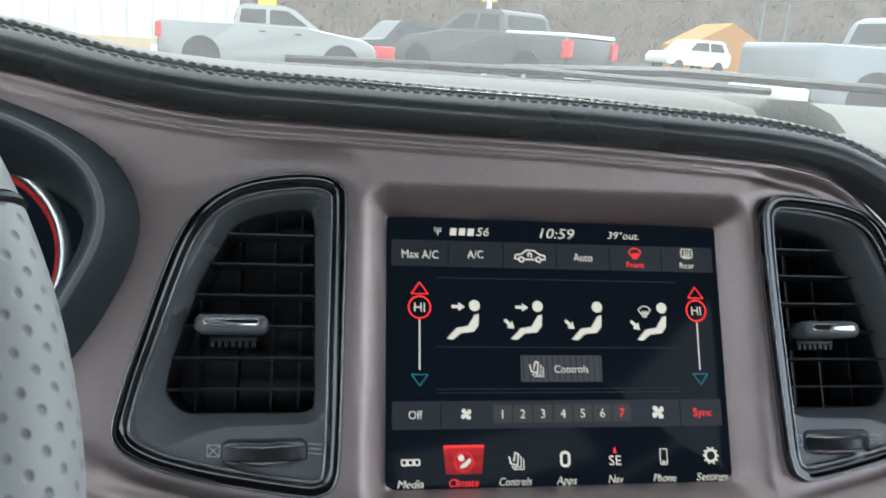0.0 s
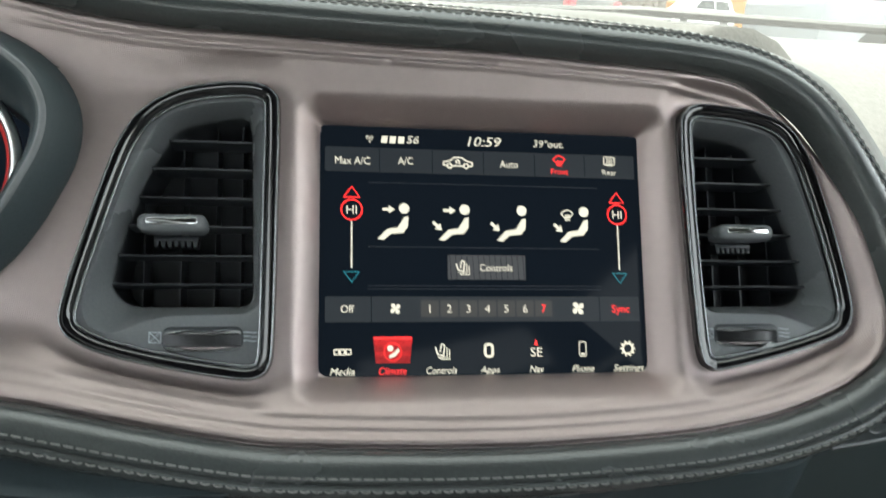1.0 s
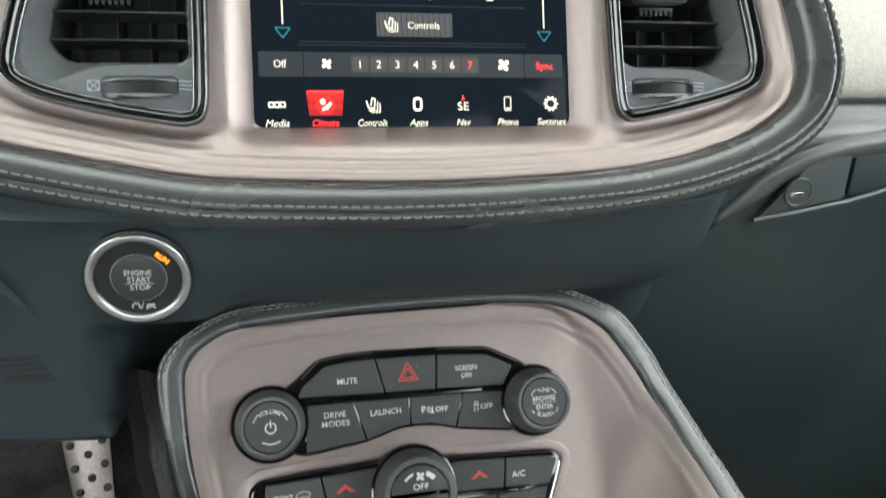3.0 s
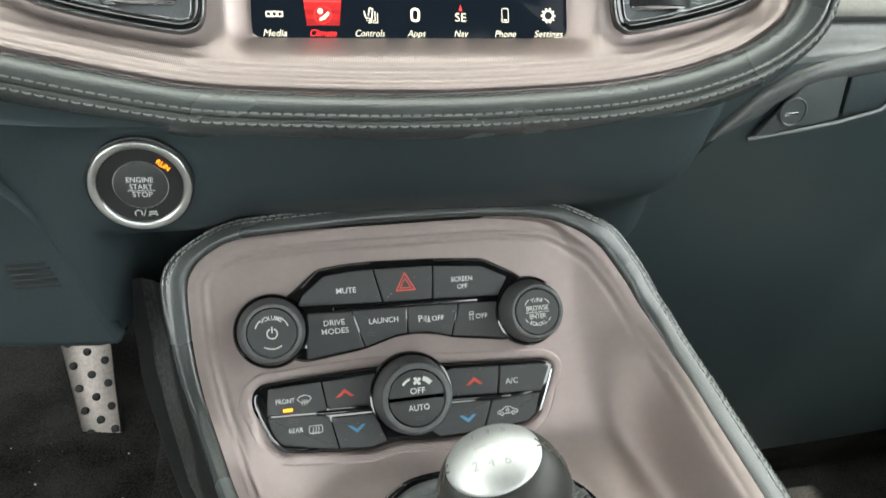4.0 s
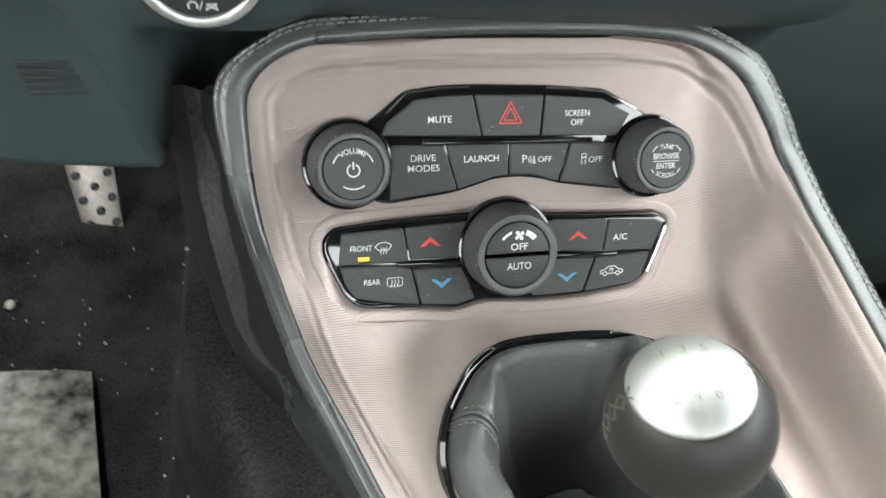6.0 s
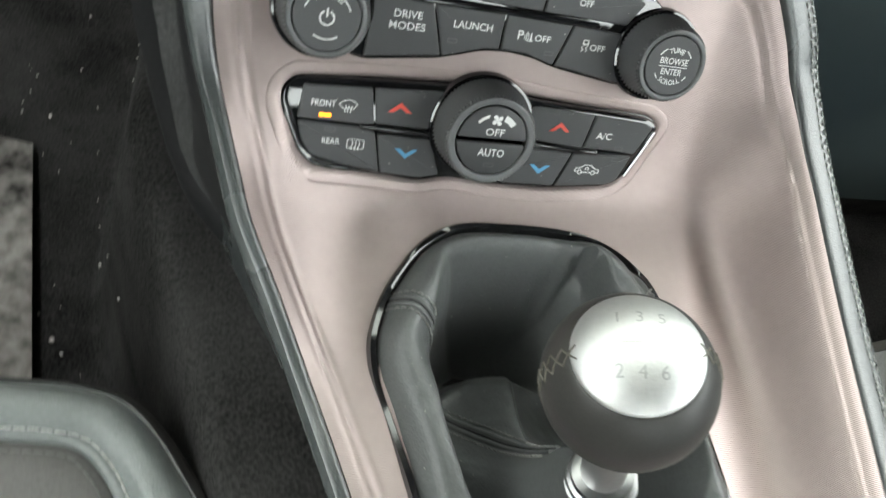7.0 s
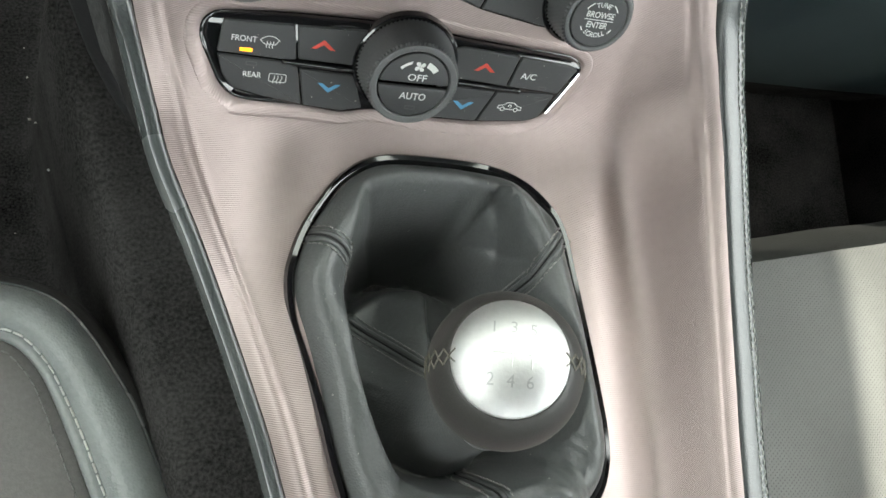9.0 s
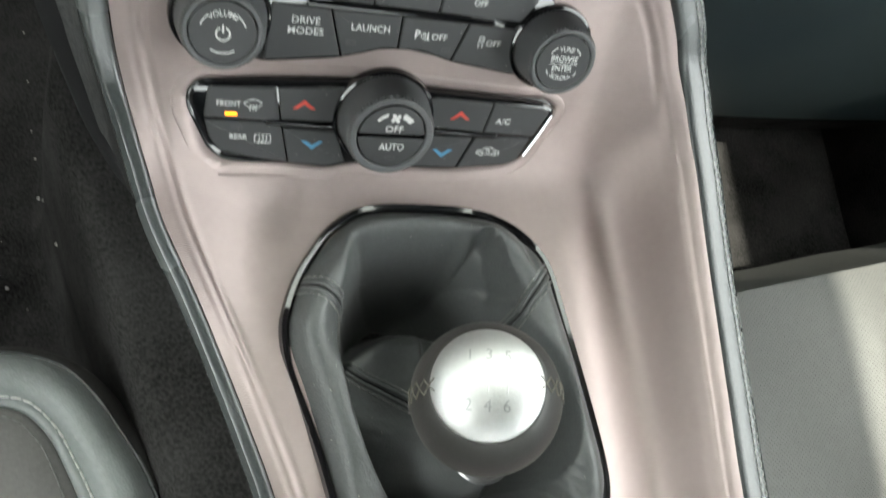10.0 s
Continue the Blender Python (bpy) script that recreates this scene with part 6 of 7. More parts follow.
for j in range(13):
    f = j / 12
    for x in ((-0.022 + 0.0185 * f, 0.0225 + 0.0005 * f) if j % 2 == 0 else (0.0005 + 0.0095 * f,)):
        bm = lathe([(0.0050, 0.002), (0.0048, 0.0048), (0.0038, 0.0056), (1e-6, 0.0056)], 16)
        bm.transform(Matrix.Translation((x, 0.096 - 0.0143 * j, 0)))
        part("stud", bm, RUBBER, pedal)
bm = tube([Vector((0, 0.10, -0.006)), Vector((0.002, 0.19, -0.02)), Vector((0, 0.28, -0.06))], 0.007, 10)
part("arm", bm, HARD, pedal)

PLASTIC = material("scuffed_clear_plastic", (0.24, 0.225, 0.21), 0.24, 0, 0.8, 160, 1.0)
rows = []
for i in range(28):
    row = []
    for j in range(28):
        x, y = -0.50 + 0.265 * i / 27 - 0.06 * j / 27, 0.20 + 0.335 * j / 27
        row.append(Vector((x, y - 0.012 * (i / 27), 0.3090 + 0.0035 * noise.noise(Vector((x * 22, y * 22, 3))) + 0.002 * noise.noise(Vector((x * 70, y * 70, 1))))))
    rows.append(row)
mat_ob = part("plastic_floor_sheet", sheet(rows)[0], PLASTIC, None, "scuffed clear plastic sheet lying on the carpet", 60)
tagged(mat_ob, category="floor protector")
CRUMB = material("pale_grit", (0.55, 0.52, 0.48), 0.9, 0, 0, 300, 0.2)
bm = bmesh.new()
rng = random.Random(5)
for i in range(150):
    x, y = rng.uniform(-0.55, -0.17), rng.uniform(0.15, 0.72)
    s = rng.choice((0.0007, 0.0009, 0.0012, 0.002)) * rng.uniform(0.6, 1.2)
    xe = tunnel_edge(y)
    tun = step(xe - 0.05, xe, x)
    z = 0.302 + 0.28 * tun + 0.35 * step(0.80, 1.2, y) + 0.004 * noise.noise(Vector((x * 9, y * 9, 0)))
    m = Matrix.Translation((x, y, z + s * 0.4)) @ Matrix.Diagonal((s * rng.uniform(0.7, 1.5), s, s * 0.7, 1))
    bmesh.ops.create_icosphere(bm, subdivisions=1, radius=1, matrix=m)
part("grit", bm, CRUMB, None, "pale grit scattered on the carpet", 60, kind="stuff")["category"] = "dirt"
bm = bmesh.new()
bmesh.ops.create_icosphere(bm, subdivisions=2, radius=0.0055, matrix=Matrix.Translation((-0.383, 0.612, 0.307)) @ Matrix.Diagonal((1, 1, 0.7, 1)))
part("pebble", bm, CRUMB, None, "small pale pebble on the carpet")["category"] = "pebble"

# ---------------------------------------------------------------- seats


def driver_seat():
    s = thing("car_seat", None, "grey leather driver seat cushion with suede centre", "car seat")
    edge = spline([(-0.66, 0.15), (-0.60, 0.205), (-0.48, 0.222), (-0.34, 0.2225), (-0.24, 0.2215), (-0.195, 0.2208), (-0.170, 0.2185), (-0.150, 0.2105), (-0.1334, 0.1956), (-0.118, 0.1755),
                   (-0.103, 0.1534), (-0.0905, 0.127), (-0.0794, 0.0996), (-0.066, 0.055), (-0.058, 0.0), (-0.056, -0.10), (-0.056, -0.22)], 6)
    seam = spline([(-0.64, 0.12), (-0.585, 0.172), (-0.475, 0.188), (-0.34, 0.1890), (-0.255, 0.1888), (-0.215, 0.1886), (-0.190, 0.1878), (-0.1715, 0.1840), (-0.157, 0.1705), (-0.1465, 0.153),
                   (-0.1375, 0.1355), (-0.128, 0.1145), (-0.1195, 0.094), (-0.105, 0.050), (-0.096, 0.0), (-0.093, -0.10), (-0.093, -0.22)], 6)

    def offset(d):
        return [q.lerp(p, d / 0.0355) for q, p in zip(edge, seam)]

    def band(prof, mat, name, lab):
        rows = [[Vector((*q, z)) for q in offset(d)] for d, z in prof]
        return part(name, sheet(rows)[0], mat, s, lab, 60)
    band([(-0.004, 0.40), (0.0, 0.46), (0.0, 0.52), (0.003, 0.545), (0.006, 0.5555), (0.0095, 0.558)], SUEDE, "border", "dark fabric border")
    part("piping", tube([Vector((*q, 0.5585)) for q in offset(0.0098)], 0.0014, 8), LEATHER, s, "edge piping")
    band([(0.0095, 0.557), (0.012, 0.562), (0.018, 0.568), (0.025, 0.569), (0.031, 0.565), (0.0345, 0.561), (0.0355, 0.5600), (0.0370, 0.561), (0.0395, 0.560), (0.0410, 0.558), (0.0415, 0.555)], SEATHIDE, "bolster", "smooth grey leather bolster")
    band([(0.0410, 0.5545), (0.044, 0.5575), (0.060, 0.556), (0.12, 0.548), (0.2, 0.540), (0.24, 0.538)], SUEDE_GREY, "insert", "grey suede insert")
    mid = [(Vector((*q, 0.5608)), Vector((0, 0, 1))) for q in offset(0.0355)]
    part("stitching", stitches(mid, 0.0062, 0.0048, 0.0006), PALE_THREAD, s, "pale thread", 60, kind="stuff")
    mid = [(Vector((*q, 0.5578)), Vector((0, 0, 1))) for q in offset(0.0467)]
    part("stitching", stitches(mid, 0.0052, 0.0036, 0.0005), THREAD, s, "grey thread", 60, kind="stuff")
    return s


SEATHIDE = material("grey_seat_leather", (0.22, 0.236, 0.232), 0.34, 0, 0.35, 700, 0.12, kind="leather")
SUEDE_GREY = material("grey_suede", (0.15, 0.145, 0.138), 0.95, 0, 0.4, 900, 0.15)
PALE_THREAD = material("pale_thread", (0.6, 0.6, 0.58), 0.6, 0, 0, 900, 0.1)
driver_seat()

pseat = thing("car_seat", None, "light grey perforated leather passenger seat cushion", "car seat")
rows = []
for i in range(40):
    u = i / 39
    row = []
    for j in range(30):
        v = j / 29
        x = 0.215 + 0.45 * u
        yf = 0.248 + 0.19 * (x - 0.215)
        y = yf + 0.032 - 0.58 * v
        z = 0.555 - 0.13 * step(0.012, -0.03, yf - y) - 0.03 * (1 - step(0.0, 0.04, x - 0.2)) + 0.004 * math.sin(x * 40) * math.sin(y * 23) - 0.02 * v
        row.append(Vector((x, y, z)))
    rows.append(row)
part("cushion", sheet(rows)[0], SEAT, pseat, "perforated light grey leather", 60)
rows = []
for j in range(20):
    v = j / 19
    rows.append([Vector((0.2151 - 0.012 * math.sin(k / 6 * 1.57), 0.247 - 0.55 * v - (0.03 if v == 0 else 0), 0.528 - 0.13 * k / 6)) for k in range(7)])
part("side", sheet(rows)[0], SEATHIDE, pseat, "grey leather side", 60)

# side trim of the console with its narrow pocket
side = thing("console_side_panel", None, "black plastic console side with a fabric-lined pocket", "console panel")
SIDEPLASTIC = material("dull_black_plastic", (0.020, 0.020, 0.021), 0.6, 0, 0.3, 1300, 0.2, spec=0.2)
FELT = material("speckled_felt", (0.05, 0.05, 0.05), 0.95, 0, 1.0, 700, 0.9)
crest = spline([(-0.1570, 0.3500, 0.7600), (-0.1560, 0.3475, 0.7400), (-0.1546, 0.3430, 0.7212), (-0.1545, 0.3410, 0.7016), (-0.1504, 0.3360, 0.6748), (-0.1458, 0.3290, 0.6483),
                (-0.1416, 0.3210, 0.6267), (-0.1331, 0.3100, 0.6096), (-0.1150, 0.2890, 0.6050), (-0.0960, 0.2640, 0.6040)], 8)
edge = spline(EDGES[0][4:12], 10)
last = len(crest) - 1
top = [edge[round(min(i / (last * 0.8), 1) * (len(edge) - 1))] + Vector((-0.0045, 0.002, -0.010)) for i in range(last + 1)]
dip = [step(0.10, 0.24, i / last) * step(0.70, 0.56, i / last) for i in range(last + 1)]
inner = [c.lerp(t, 0.30 + 0.22 * d) - Vector((0.0, 0.0, 0.003 * d)) for c, t, d in zip(crest, top, dip)]
outer = [[c + Vector((-o * MM * 0.85 * (1 - 0.75 * step(0.45, 0.95, i / last)), 0.0, -h * MM)) for i, c in enumerate(crest)] for o, h in ((-4, 34), (5, 26), (9, 15), (10.2, 9), (9, 4.5), (5, 1.2), (1.5, 0.2), (0, 0.4))]
part("side_wall", sheet(outer)[0], SIDEPLASTIC, side, "smooth black console side", 60)
trough = [[c.lerp(n, f) - Vector((0.0, 0.0, 0.034 * d * math.sin(math.pi * f) ** 0.6)) for c, n, d in zip(outer[-1], inner, dip)] for f in (0, 0.12, 0.3, 0.5, 0.7, 0.88, 1)]
part("lining", sheet(trough)[0], FELT, side, "speckled fabric lining", 60)
part("panel", sheet([inner] + [[a.lerp(b, f) - Vector((0.003 * math.sin(3.14 * f), 0, 0)) for a, b in zip(inner, top)] for f in (0.2, 0.4, 0.6, 0.8, 1.0)])[0], SIDEPLASTIC, side, "dull black inner side", 60)

# dust flecks on the switch panels, the trim and the boot
bm = bmesh.new()
rng = random.Random(11)
for i in range(170):
    s = rng.choice((0.00012, 0.00016, 0.0002, 0.00028))
    if i % 2:
        u, v = rng.uniform(-0.09, 0.075), rng.uniform(-0.05, 0.045)
        if not (inside(u, v, MEDIA_BASE) or inside(u, v, CLIMATE_BASE)):
            continue
        p = PANEL @ Vector((u, v, 0.0035))
    else:
        x, y = rng.uniform(-0.05, 0.10), rng.uniform(0.09, 0.262)
        if not inside(x, y, RING):
            continue
        p = Vector((x, y, boot_height(x, y)))
    bmesh.ops.create_icosphere(bm, subdivisions=1, radius=s, matrix=Matrix.Translation(p))
part("dust_flecks", bm, CRUMB, None, "pale dust flecks on the console", 60, kind="stuff")["category"] = "dust"

# ---------------------------------------------------------------- outside: car park seen through the windscreen

SLOPE = 0.035


def ground_z(x, y):
    return SLOPE * x * step(6, 18, y)


ASPHALT = material("asphalt", (0.07, 0.07, 0.068), 0.8, 0, 0.4, 8, 0.3)
rows = []
for j in range(41):
    y = -60 + 460 * (j / 40) ** 2 if j else -60
    rows.append([Vector((x, y, ground_z(max(min(x, 40), -40), y))) for x in [-400, -200, -90, -40, -20, -10, -5, 0, 5, 10, 20, 40, 90, 200, 400]])
tagged(part("ground", sheet(rows)[0], ASPHALT, None, "grey asphalt car park"), category="ground", kind="structure")

# windscreen, with a film of dust that also carries the glare haze
DUST_HAZE = bpy.data.materials.new("dusty_hazy_glass")
DUST_HAZE.use_nodes = True
nt = DUST_HAZE.node_tree
nt.nodes.remove(nt.nodes["Principled BSDF"])
tr, df, mx = nt.nodes.new("ShaderNodeBsdfTransparent"), nt.nodes.new("ShaderNodeBsdfTranslucent"), nt.nodes.new("ShaderNodeMixShader")
gl, mx2 = nt.nodes.new("ShaderNodeBsdfGlossy"), nt.nodes.new("ShaderNodeMixShader")
gl.inputs["Roughness"].default_value = 0.02
df.inputs["Color"].default_value = (0.8, 0.77, 0.71, 1)
tr.inputs["Color"].default_value = (0.69, 0.72, 0.69, 1)  # tint of the glass
nz, mr = nt.nodes.new("ShaderNodeTexNoise"), nt.nodes.new("ShaderNodeMapRange")
tc = nt.nodes.new("ShaderNodeTexCoord")
nz.inputs["Scale"].default_value, nz.inputs["Detail"].default_value = 500, 3
nt.links.new(tc.outputs["Object"], nz.inputs["Vector"])
mr.inputs["From Min"].default_value, mr.inputs["From Max"].default_value = 0.45, 0.8
mr.inputs["To Min"].default_value, mr.inputs["To Max"].default_value = 0.08, 0.20
nt.links.new(nz.outputs[0], mr.inputs[0]), nt.links.new(mr.outputs[0], mx.inputs[0])
nt.links.new(tr.outputs[0], mx.inputs[1]), nt.links.new(df.outputs[0], mx.inputs[2])
mx2.inputs[0].default_value = 0.04
nt.links.new(mx.outputs[0], mx2.inputs[1]), nt.links.new(gl.outputs[0], mx2.inputs[2])
nt.links.new(mx2.outputs[0], nt.nodes["Material Output"].inputs[0])
rows = []
for j in range(13):
    v = j / 12
    rows.append([Vector((-0.70 + 1.40 * i / 24 * (1 - 0.12 * v) + 0.084 * v, 0.86 - 0.60 * v + 0.05 * v * v - 0.10 * ((i - 12) / 12) ** 2, 1.035 + 0.36 * v)) for i in range(25)])
ws = part("window_windscreen", sheet(rows)[0], DUST_HAZE, None, "dusty windscreen glass with glare haze in its film", 80)
tagged(ws, category="windscreen", kind="structure")
ws.visible_shadow = False

cowl = thing("windscreen_cowl", None, "grey plastic cowl with wiper arms below the windscreen", "cowl")
rows = []
for y, z in [(0.835, 1.02), (0.845, 1.046), (0.90, 1.050), (0.98, 1.056), (1.06, 1.062), (1.16, 1.058), (1.6, 1.03), (2.0, 0.95), (2.1, 0.7)]:
    rows.append([Vector((-0.75 + 1.5 * i / 30, y - 0.06 * ((i - 15) / 15) ** 2, z - 0.02 * ((i - 15) / 15) ** 2 + 0.002 * noise.noise(Vector((i * 0.9, y * 9, 0))))) for i in range(31)])
part("panel", sheet(rows)[0], material("weathered_cowl", (0.045, 0.045, 0.044), 0.6, 0, 0.6, 120, 0.35), cowl, "weathered grey panel", 60)
part("wiper_arm", tube([Vector((0.10, 0.97, 1.072)), Vector((0.30, 0.95, 1.082)), Vector((0.62, 0.88, 1.078))], 0.006, 8), HARD, cowl, "black wiper arm")
part("wiper_blade", tube([Vector((-0.15, 0.955, 1.068)), Vector((0.12, 0.94, 1.073)), Vector((0.40, 0.90, 1.068))], 0.0045, 8), HARD, cowl, "black wiper blade")
part("washer_nozzle", lathe([(0.008, 1.058), (0.008, 1.066), (0.005, 1.071), (1e-6, 1.072)], 16), material("pale_plastic", (0.6, 0.6, 0.58), 0.5, 0, 0, 300, 0.05), cowl, "small pale nozzle")


def box(x0, x1, y0, y1, z0, z1, bm=None, b=0.03):
    m = plate(rounded(x0, y0, x1, y1, min(b * 2, (x1 - x0) * 0.4, (y1 - y0) * 0.4), 3), z0, z1, b, bm)
    return m


def pickup(m, paint, lab, bed_cover=False, lamp=True):
    """A crew-cab pickup, nose towards +x, 5.7 m long."""
    t = thing("pickup_truck", m, lab, "pickup truck", "parked trucks")
    W = 0.98
    side = [(-2.85, 0.55), (-2.85, 1.38), (-0.95, 1.40), (-0.93, 1.42), (1.05, 1.40), (1.5, 1.33), (2.45, 1.20), (2.78, 1.0), (2.85, 0.6), (2.3, 0.42), (-2.3, 0.42)]
    prof = round_poly(side, 0.12, 4)
    rows = []
    for f, k in ((-1, 0.94), (-0.97, 0.985), (-0.9, 1.0), (0.9, 1.0), (0.97, 0.985), (1, 0.94)):
        c = Vector((0, 0.9))
        rows.append([Vector((c.x + (q.x - c.x) * k, f * W, c.y + (q.y - c.y) * k)) for q in prof])
    bm, vs = sheet(rows, closed=True)
    cap(bm, vs[0]), cap(bm, vs[-1])
    part("body", bm, paint, t, "", 35)
    cabp = round_poly([(-0.95, 1.36), (-0.86, 1.82), (-0.66, 1.92), (0.35, 1.92), (0.62, 1.84), (1.28, 1.36)], 0.10, 4)
    rows = []
    for f, k in ((-0.95, 1.0), (-0.90, 1.0), (0.90, 1.0), (0.95, 1.0)):
        rows.append([Vector((q.x, f * W * (1 - 0.16 * max(q.y - 1.4, 0) / 0.5), q.y)) for q in cabp])
    bm, vs = sheet(rows, closed=True)
    cap(bm, vs[0]), cap(bm, vs[-1])
    part("cab", bm, paint, t, "", 35)
    for s in (-1, 1):
        for pl in ([(-0.80, 1.44), (-0.74, 1.78), (-0.12, 1.80), (-0.12, 1.44)], [(-0.02, 1.44), (-0.02, 1.80), (0.42, 1.80), (0.98, 1.44)]):
            bm = bmesh.new()
            q = round_poly(pl, 0.05, 3)
            vs = [bm.verts.new((p.x, s * (W * 0.95 * (1 - 0.16 * max(p.y - 1.4, 0) / 0.5) + 0.012), p.y)) for p in q]
            bm.faces.new(vs)
            part("side_window", bm, TRUCKGLASS, t, "dark window")
    bm = bmesh.new()
    bm.faces.new([bm.verts.new(p) for p in ((-0.955, -0.72, 1.48), (-0.955, 0.72, 1.48), (-0.875, 0.66, 1.80), (-0.875, -0.66, 1.80))])
    part("rear_window", bm, TRUCKGLASS, t, "dark window")
    bm = bmesh.new()
    bm.faces.new([bm.verts.new(p) for p in ((1.24, -0.80, 1.42), (1.24, 0.80, 1.42), (0.68, 0.72, 1.82), (0.68, -0.72, 1.82))])
    part("front_window", bm, TRUCKGLASS, t, "windscreen")
    for x in (-1.75, 1.85):
        for s in (-1, 1):
            bm = lathe([(0.22, -0.12), (0.38, -0.12), (0.40, -0.08), (0.40, 0.08), (0.38, 0.12), (0.22, 0.12)], 28)
            bm.transform(Matrix.Translation((x, s * 0.88, 0.40)) @ pose(0, 0, 0, 90))
            w = part("wheel", bm, RUBBER, t, "black tyre")
            bm = lathe([(0.23, -0.10), (0.23, 0.10), (0.10, 0.12), (1e-6, 0.12)], 20)
            bm.transform(Matrix.Translation((x, s * 0.88, 0.40)) @ pose(0, 0, 0, 90 if s < 0 else -90))
            part("rim", bm, SATIN, w, "metal rim")
            bm = lathe([(0.48, 0.0), (0.48, 0.015), (1e-6, 0.015)], 28)
            bm.transform(Matrix.Translation((x, s * (W + 0.004), 0.55)) @ pose(0, 0, 0, 90 if s < 0 else -90))
            part("wheel_arch", bm, HARD, t, "dark wheel arch")
    for s in (-1, 1):
        if lamp:
            part("tail_lamp", box(-2.89, -2.70, s * 0.86 - 0.13, s * 0.86 + 0.135, 0.93, 1.30, b=0.03), TAIL, t, "red tail lamp")
        part("door_handle", box(-0.30, -0.12, s * W - 0.02, s * W + 0.03, 1.22, 1.26, b=0.01), HARD, t, "dark handle")
        part("door_handle", box(0.62, 0.80, s * W - 0.02, s * W + 0.03, 1.20, 1.24, b=0.01), HARD, t, "dark handle")
    part("rear_bumper", box(-3.0, -2.8, -0.95, 0.95, 0.48, 0.72, b=0.04), SATIN, t, "metal bumper")
    if bed_cover:
        part("bed_cover", box(-2.84, -0.98, -0.9, 0.9, 1.37, 1.45, b=0.03), SNOW, t, "pale bed cover")
    return t


TRUCKGLASS = material("vehicle_glass", (0.03, 0.035, 0.035), 0.08, 0, 0, 50, 0.05)
TAIL = material("red_lamp", (0.62, 0.02, 0.03), 0.25, 0, 0, 50, 0.05)
SNOW = material("pale_cover", (0.75, 0.75, 0.73), 0.5, 0, 0, 30, 0.08)
SILVER = material("silver_paint", (0.34, 0.34, 0.335), 0.35, 0.3, 0, 20, 0.05, coat=0.4)
DARKGREY = material("dark_grey_paint", (0.09, 0.085, 0.085), 0.35, 0.3, 0, 20, 0.1, coat=0.4)
GREYP = material("grey_paint", (0.30, 0.31, 0.33), 0.35, 0.3, 0, 20, 0.05, coat=0.4)
WHITEP = material("white_paint", (0.78, 0.78, 0.77), 0.35, 0, 0, 20, 0.05, coat=0.4)
BLACKP = material("black_paint", (0.03, 0.03, 0.032), 0.3, 0, 0, 20, 0.05, coat=0.4)
REDP = material("red_paint", (0.60, 0.03, 0.03), 0.35, 0, 0, 20, 0.05, coat=0.4)


def parked(x, y, turn, dz=0.0):
    return pose(x, y, ground_z(x, y) + dz, 0, 0, turn)


pickup(parked(-1.1, 23.0, 2), SILVER, "silver crew-cab pickup parked side-on in the lot")
pickup(parked(4.55, 19.9, 125), DARKGREY, "dark grey crew-cab pickup with a pale bed cover", True)
pickup(parked(9.87, 11.9, 4), GREYP, "grey pickup truck parked close to the car", False, False)


def suv(m, paint, lab):
    t = thing("parked_car", m, lab, "car", "parked cars")
    prof = round_poly([(-2.2, 0.5), (-2.25, 1.1), (-2.05, 1.15), (-1.85, 1.72), (-1.5, 1.80), (0.3, 1.78), (0.95, 1.15), (2.0, 1.05), (2.25, 0.8), (2.2, 0.45), (-2.0, 0.4)], 0.12, 4)
    rows = [[Vector((q.x, f * 0.9 * (1 - 0.2 * max(q.y - 1.1, 0) / 0.7), q.y)) for q in prof] for f in (-1, -0.93, 0.93, 1)]
    bm, vs = sheet(rows, closed=True)
    cap(bm, vs[0]), cap(bm, vs[-1])
    part("body", bm, paint, t, "", 35)
    for s in (-1, 1):
        for pl in ([(-1.75, 1.2), (-1.62, 1.62), (-0.75, 1.65), (-0.75, 1.2)], [(-0.65, 1.2), (-0.65, 1.65), (0.22, 1.62), (0.68, 1.2)]):
            bm = bmesh.new()
            bm.faces.new([bm.verts.new((p[0], s * (0.9 * (1 - 0.2 * max(p[1] - 1.1, 0) / 0.7) + 0.015), p[1])) for p in pl])
            part("side_window", bm, TRUCKGLASS, t, "dark window")
        for x in (-1.4, 1.4):
            bm = lathe([(0.2, -0.1), (0.33, -0.1), (0.35, 0), (0.33, 0.1), (0.2, 0.1)], 24)
            bm.transform(Matrix.Translation((x, s * 0.82, 0.35)) @ pose(0, 0, 0, 90))
            part("wheel", bm, RUBBER, t, "black tyre")
    return t


suv(parked(2.9, 27.5, 200), BLACKP, "black boxy car with a pale roof")
suv(parked(4.2, 33.0, 170), WHITEP, "white car parked at the back of the lot")
suv(parked(20.5, 42.0, 196), WHITEP, "white car parked by the shed")
bm = box(1.65, 2.6, 25.4, 25.7, 0.55, 1.02, b=0.05)
tagged(part("red_barrier", bm, REDP, None, "bright red barrier beside the parked cars"), category="barrier")

SIDING = material("cream_siding", (0.74, 0.72, 0.64), 0.7, 0, 0, 3, 0.05)
building = thing("metal_building", parked(-14, 36, 3), "cream ribbed metal building with a tan base", "building")
part("wall", box(-22, 11.0, -0.3, 0.3, 0.0, 9.0, b=0.02), SIDING, building, "cream ribbed wall")
part("base_band", box(-22, 11.0, -0.36, -0.3, 0.0, 1.15, b=0.01), material("tan_band", (0.52, 0.40, 0.27), 0.8, 0, 0, 5, 0.1), building, "tan base band")
for i in range(33):
    bm = box(-21.5 + i, -21.38 + i, -0.36, -0.3, 1.16, 9.0, b=0.01)
    part("rib", bm, SIDING, building)
shed = thing("shed", parked(25.1, 48, 0), "small shed with an orange timber gable", "shed")
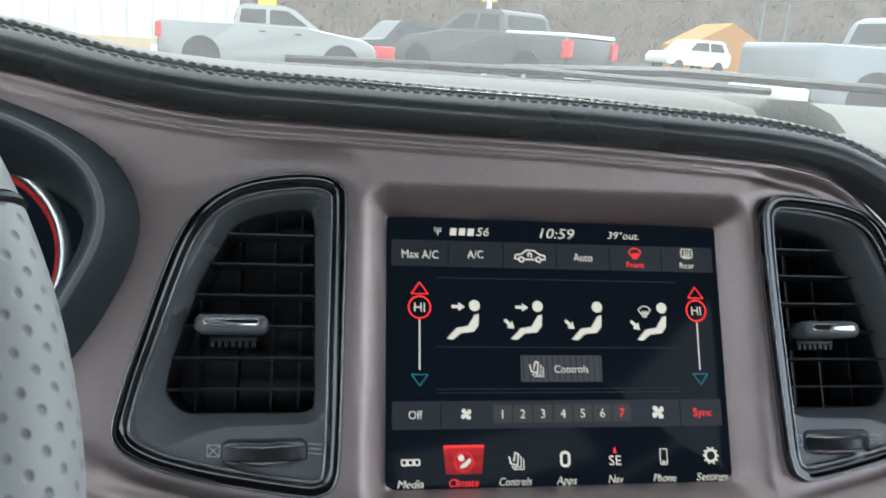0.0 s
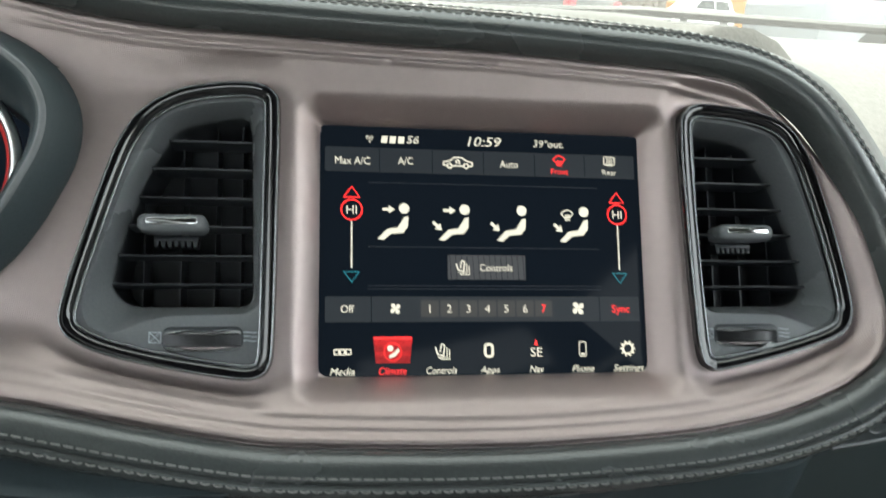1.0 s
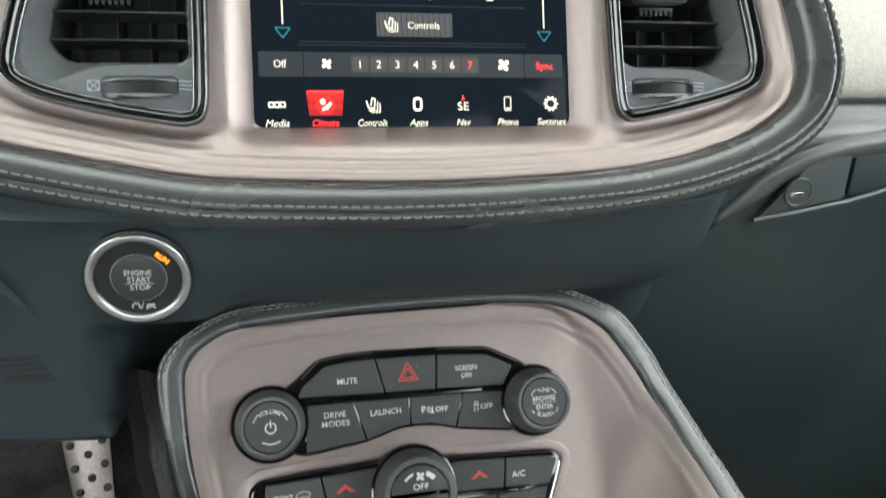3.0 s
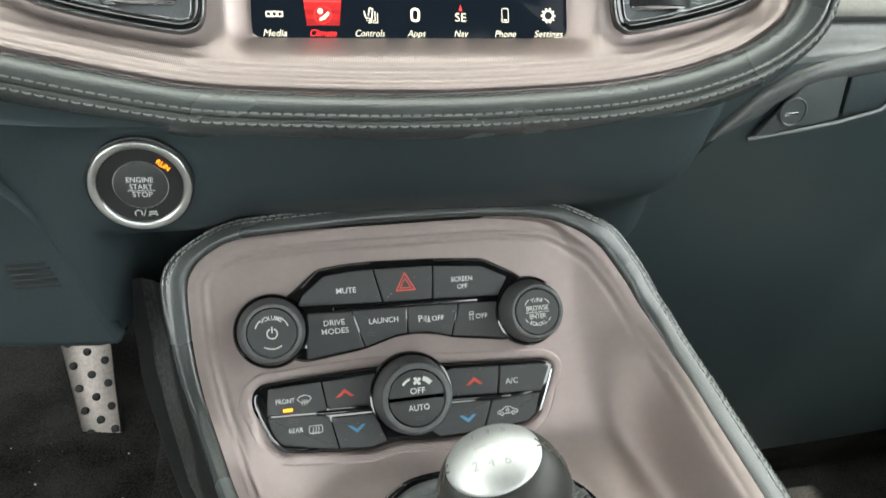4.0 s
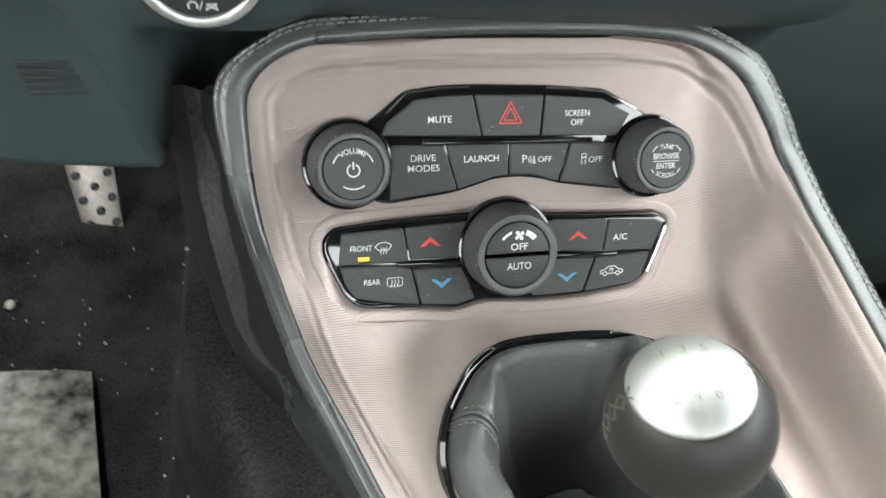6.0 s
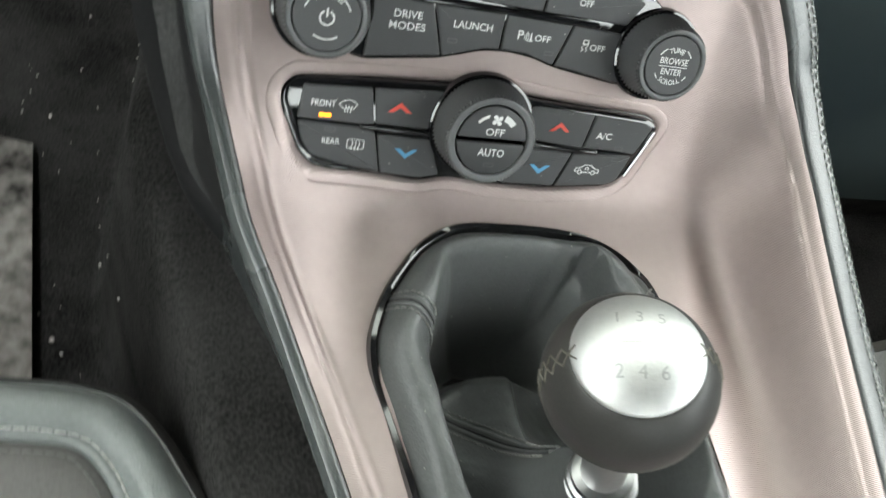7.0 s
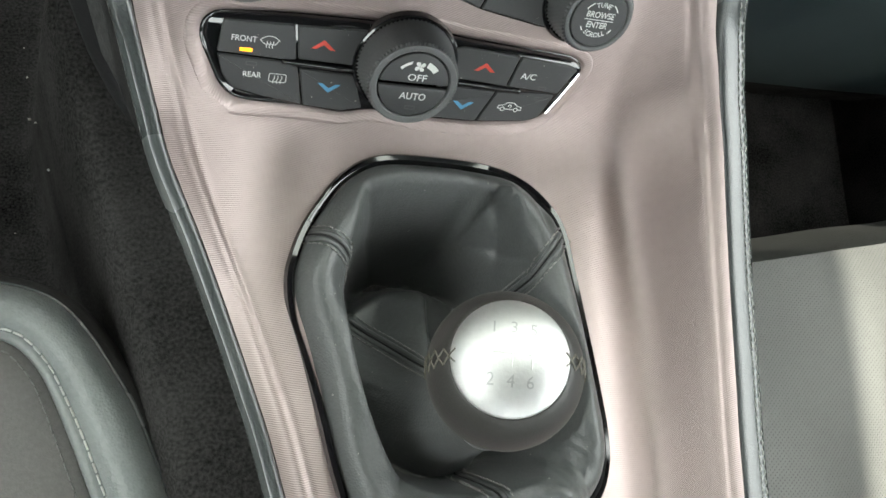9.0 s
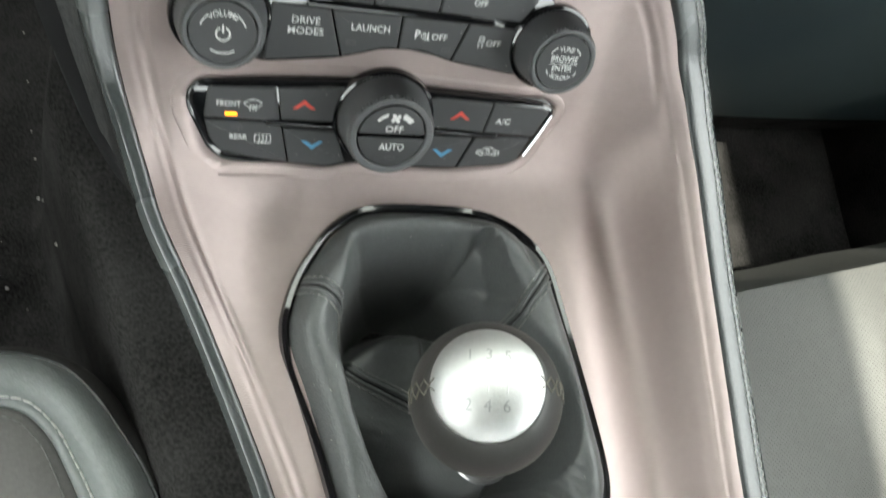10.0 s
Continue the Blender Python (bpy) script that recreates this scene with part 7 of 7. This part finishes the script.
bm, vs = sheet([[Vector((-2.6, y, 1.5)), Vector((0, y, 2.9)), Vector((2.6, y, 1.5)), Vector((2.6, y, 0)), Vector((-2.6, y, 0))] for y in (-2, 2)], closed=True)
cap(bm, vs[0]), cap(bm, vs[1])
part("gable", bm, material("orange_timber", (0.50, 0.24, 0.07), 0.8, 0, 0, 3, 0.1), shed, "orange timber gable")
for x, y, h, mtl, lab in ((5.2, 24.2, 2.4, SNOW, "pale signpost"), (24.5, 42, 9, GREYVENT, "grey pole"), (26.6, 43, 9, GREYVENT, "grey pole")):
    bm = lathe([(0.09, 0), (0.08, h), (1e-6, h)], 12)
    bm.transform(parked(x, y, 0))
    tagged(part("pole", bm, mtl, None, lab + " in the car park"), category="pole")
YELLOW = material("yellow_card", (0.80, 0.62, 0.03), 0.6, 0, 0, 10, 0.05)
for x, y, z in ((-1.2, 22.9, 1.99), (5.2, 24.2, 2.66)):
    bm = box(x - 0.24, x + 0.24, y - 0.02, y + 0.02, z - 0.12, z + 0.3, b=0.01)
    tagged(part("price_card", bm, YELLOW, None, "yellow card standing on a truck roof"), category="card")

# woods behind the lot: bare brown twigs and dark evergreens
bm = bmesh.new()
rng = random.Random(11)
for i in range(11000):
    x, y = rng.uniform(-12, 70), rng.uniform(52, 66)
    z = ground_z(min(x, 40), 50) + abs(rng.gauss(0, 3.6))
    a, l = rng.uniform(0, math.tau), rng.uniform(0.25, 0.8)
    d = Vector((math.cos(a) * 0.6, math.sin(a) * 0.4, rng.uniform(0.1, 1))).normalized() * l
    w = Vector((rng.uniform(-1, 1), 0, rng.uniform(-0.4, 0.4))).normalized() * rng.uniform(0.03, 0.14)
    p = Vector((x, y, z))
    bm.faces.new([bm.verts.new(q) for q in (p, p + w, p + d)])
me = bpy.data.meshes.new("woods")
bm.to_mesh(me)
bm.free()
me.materials.append(material("brown_twigs", (0.13, 0.095, 0.075), 0.9, 0, 0, 2, 0.5))
tagged(new("woods", me), "bare brown woods behind the car park", "woods", kind="stuff")
rows = []
for j in range(8):
    rows.append([Vector((-14 + 90 * i / 60, 68 + j * 0.5, ground_z(min(-14 + 90 * i / 60, 40), 50) - 0.5 + j * 1.6 + 1.2 * noise.noise(Vector((i * 0.7, j * 0.6, 0))))) for i in range(61)])
tagged(part("backdrop", sheet(rows)[0], material("wooded_slope", (0.12, 0.10, 0.085), 0.95, 0, 0, 1, 0.6), None, "brown wooded slope"), category="woods", kind="structure")
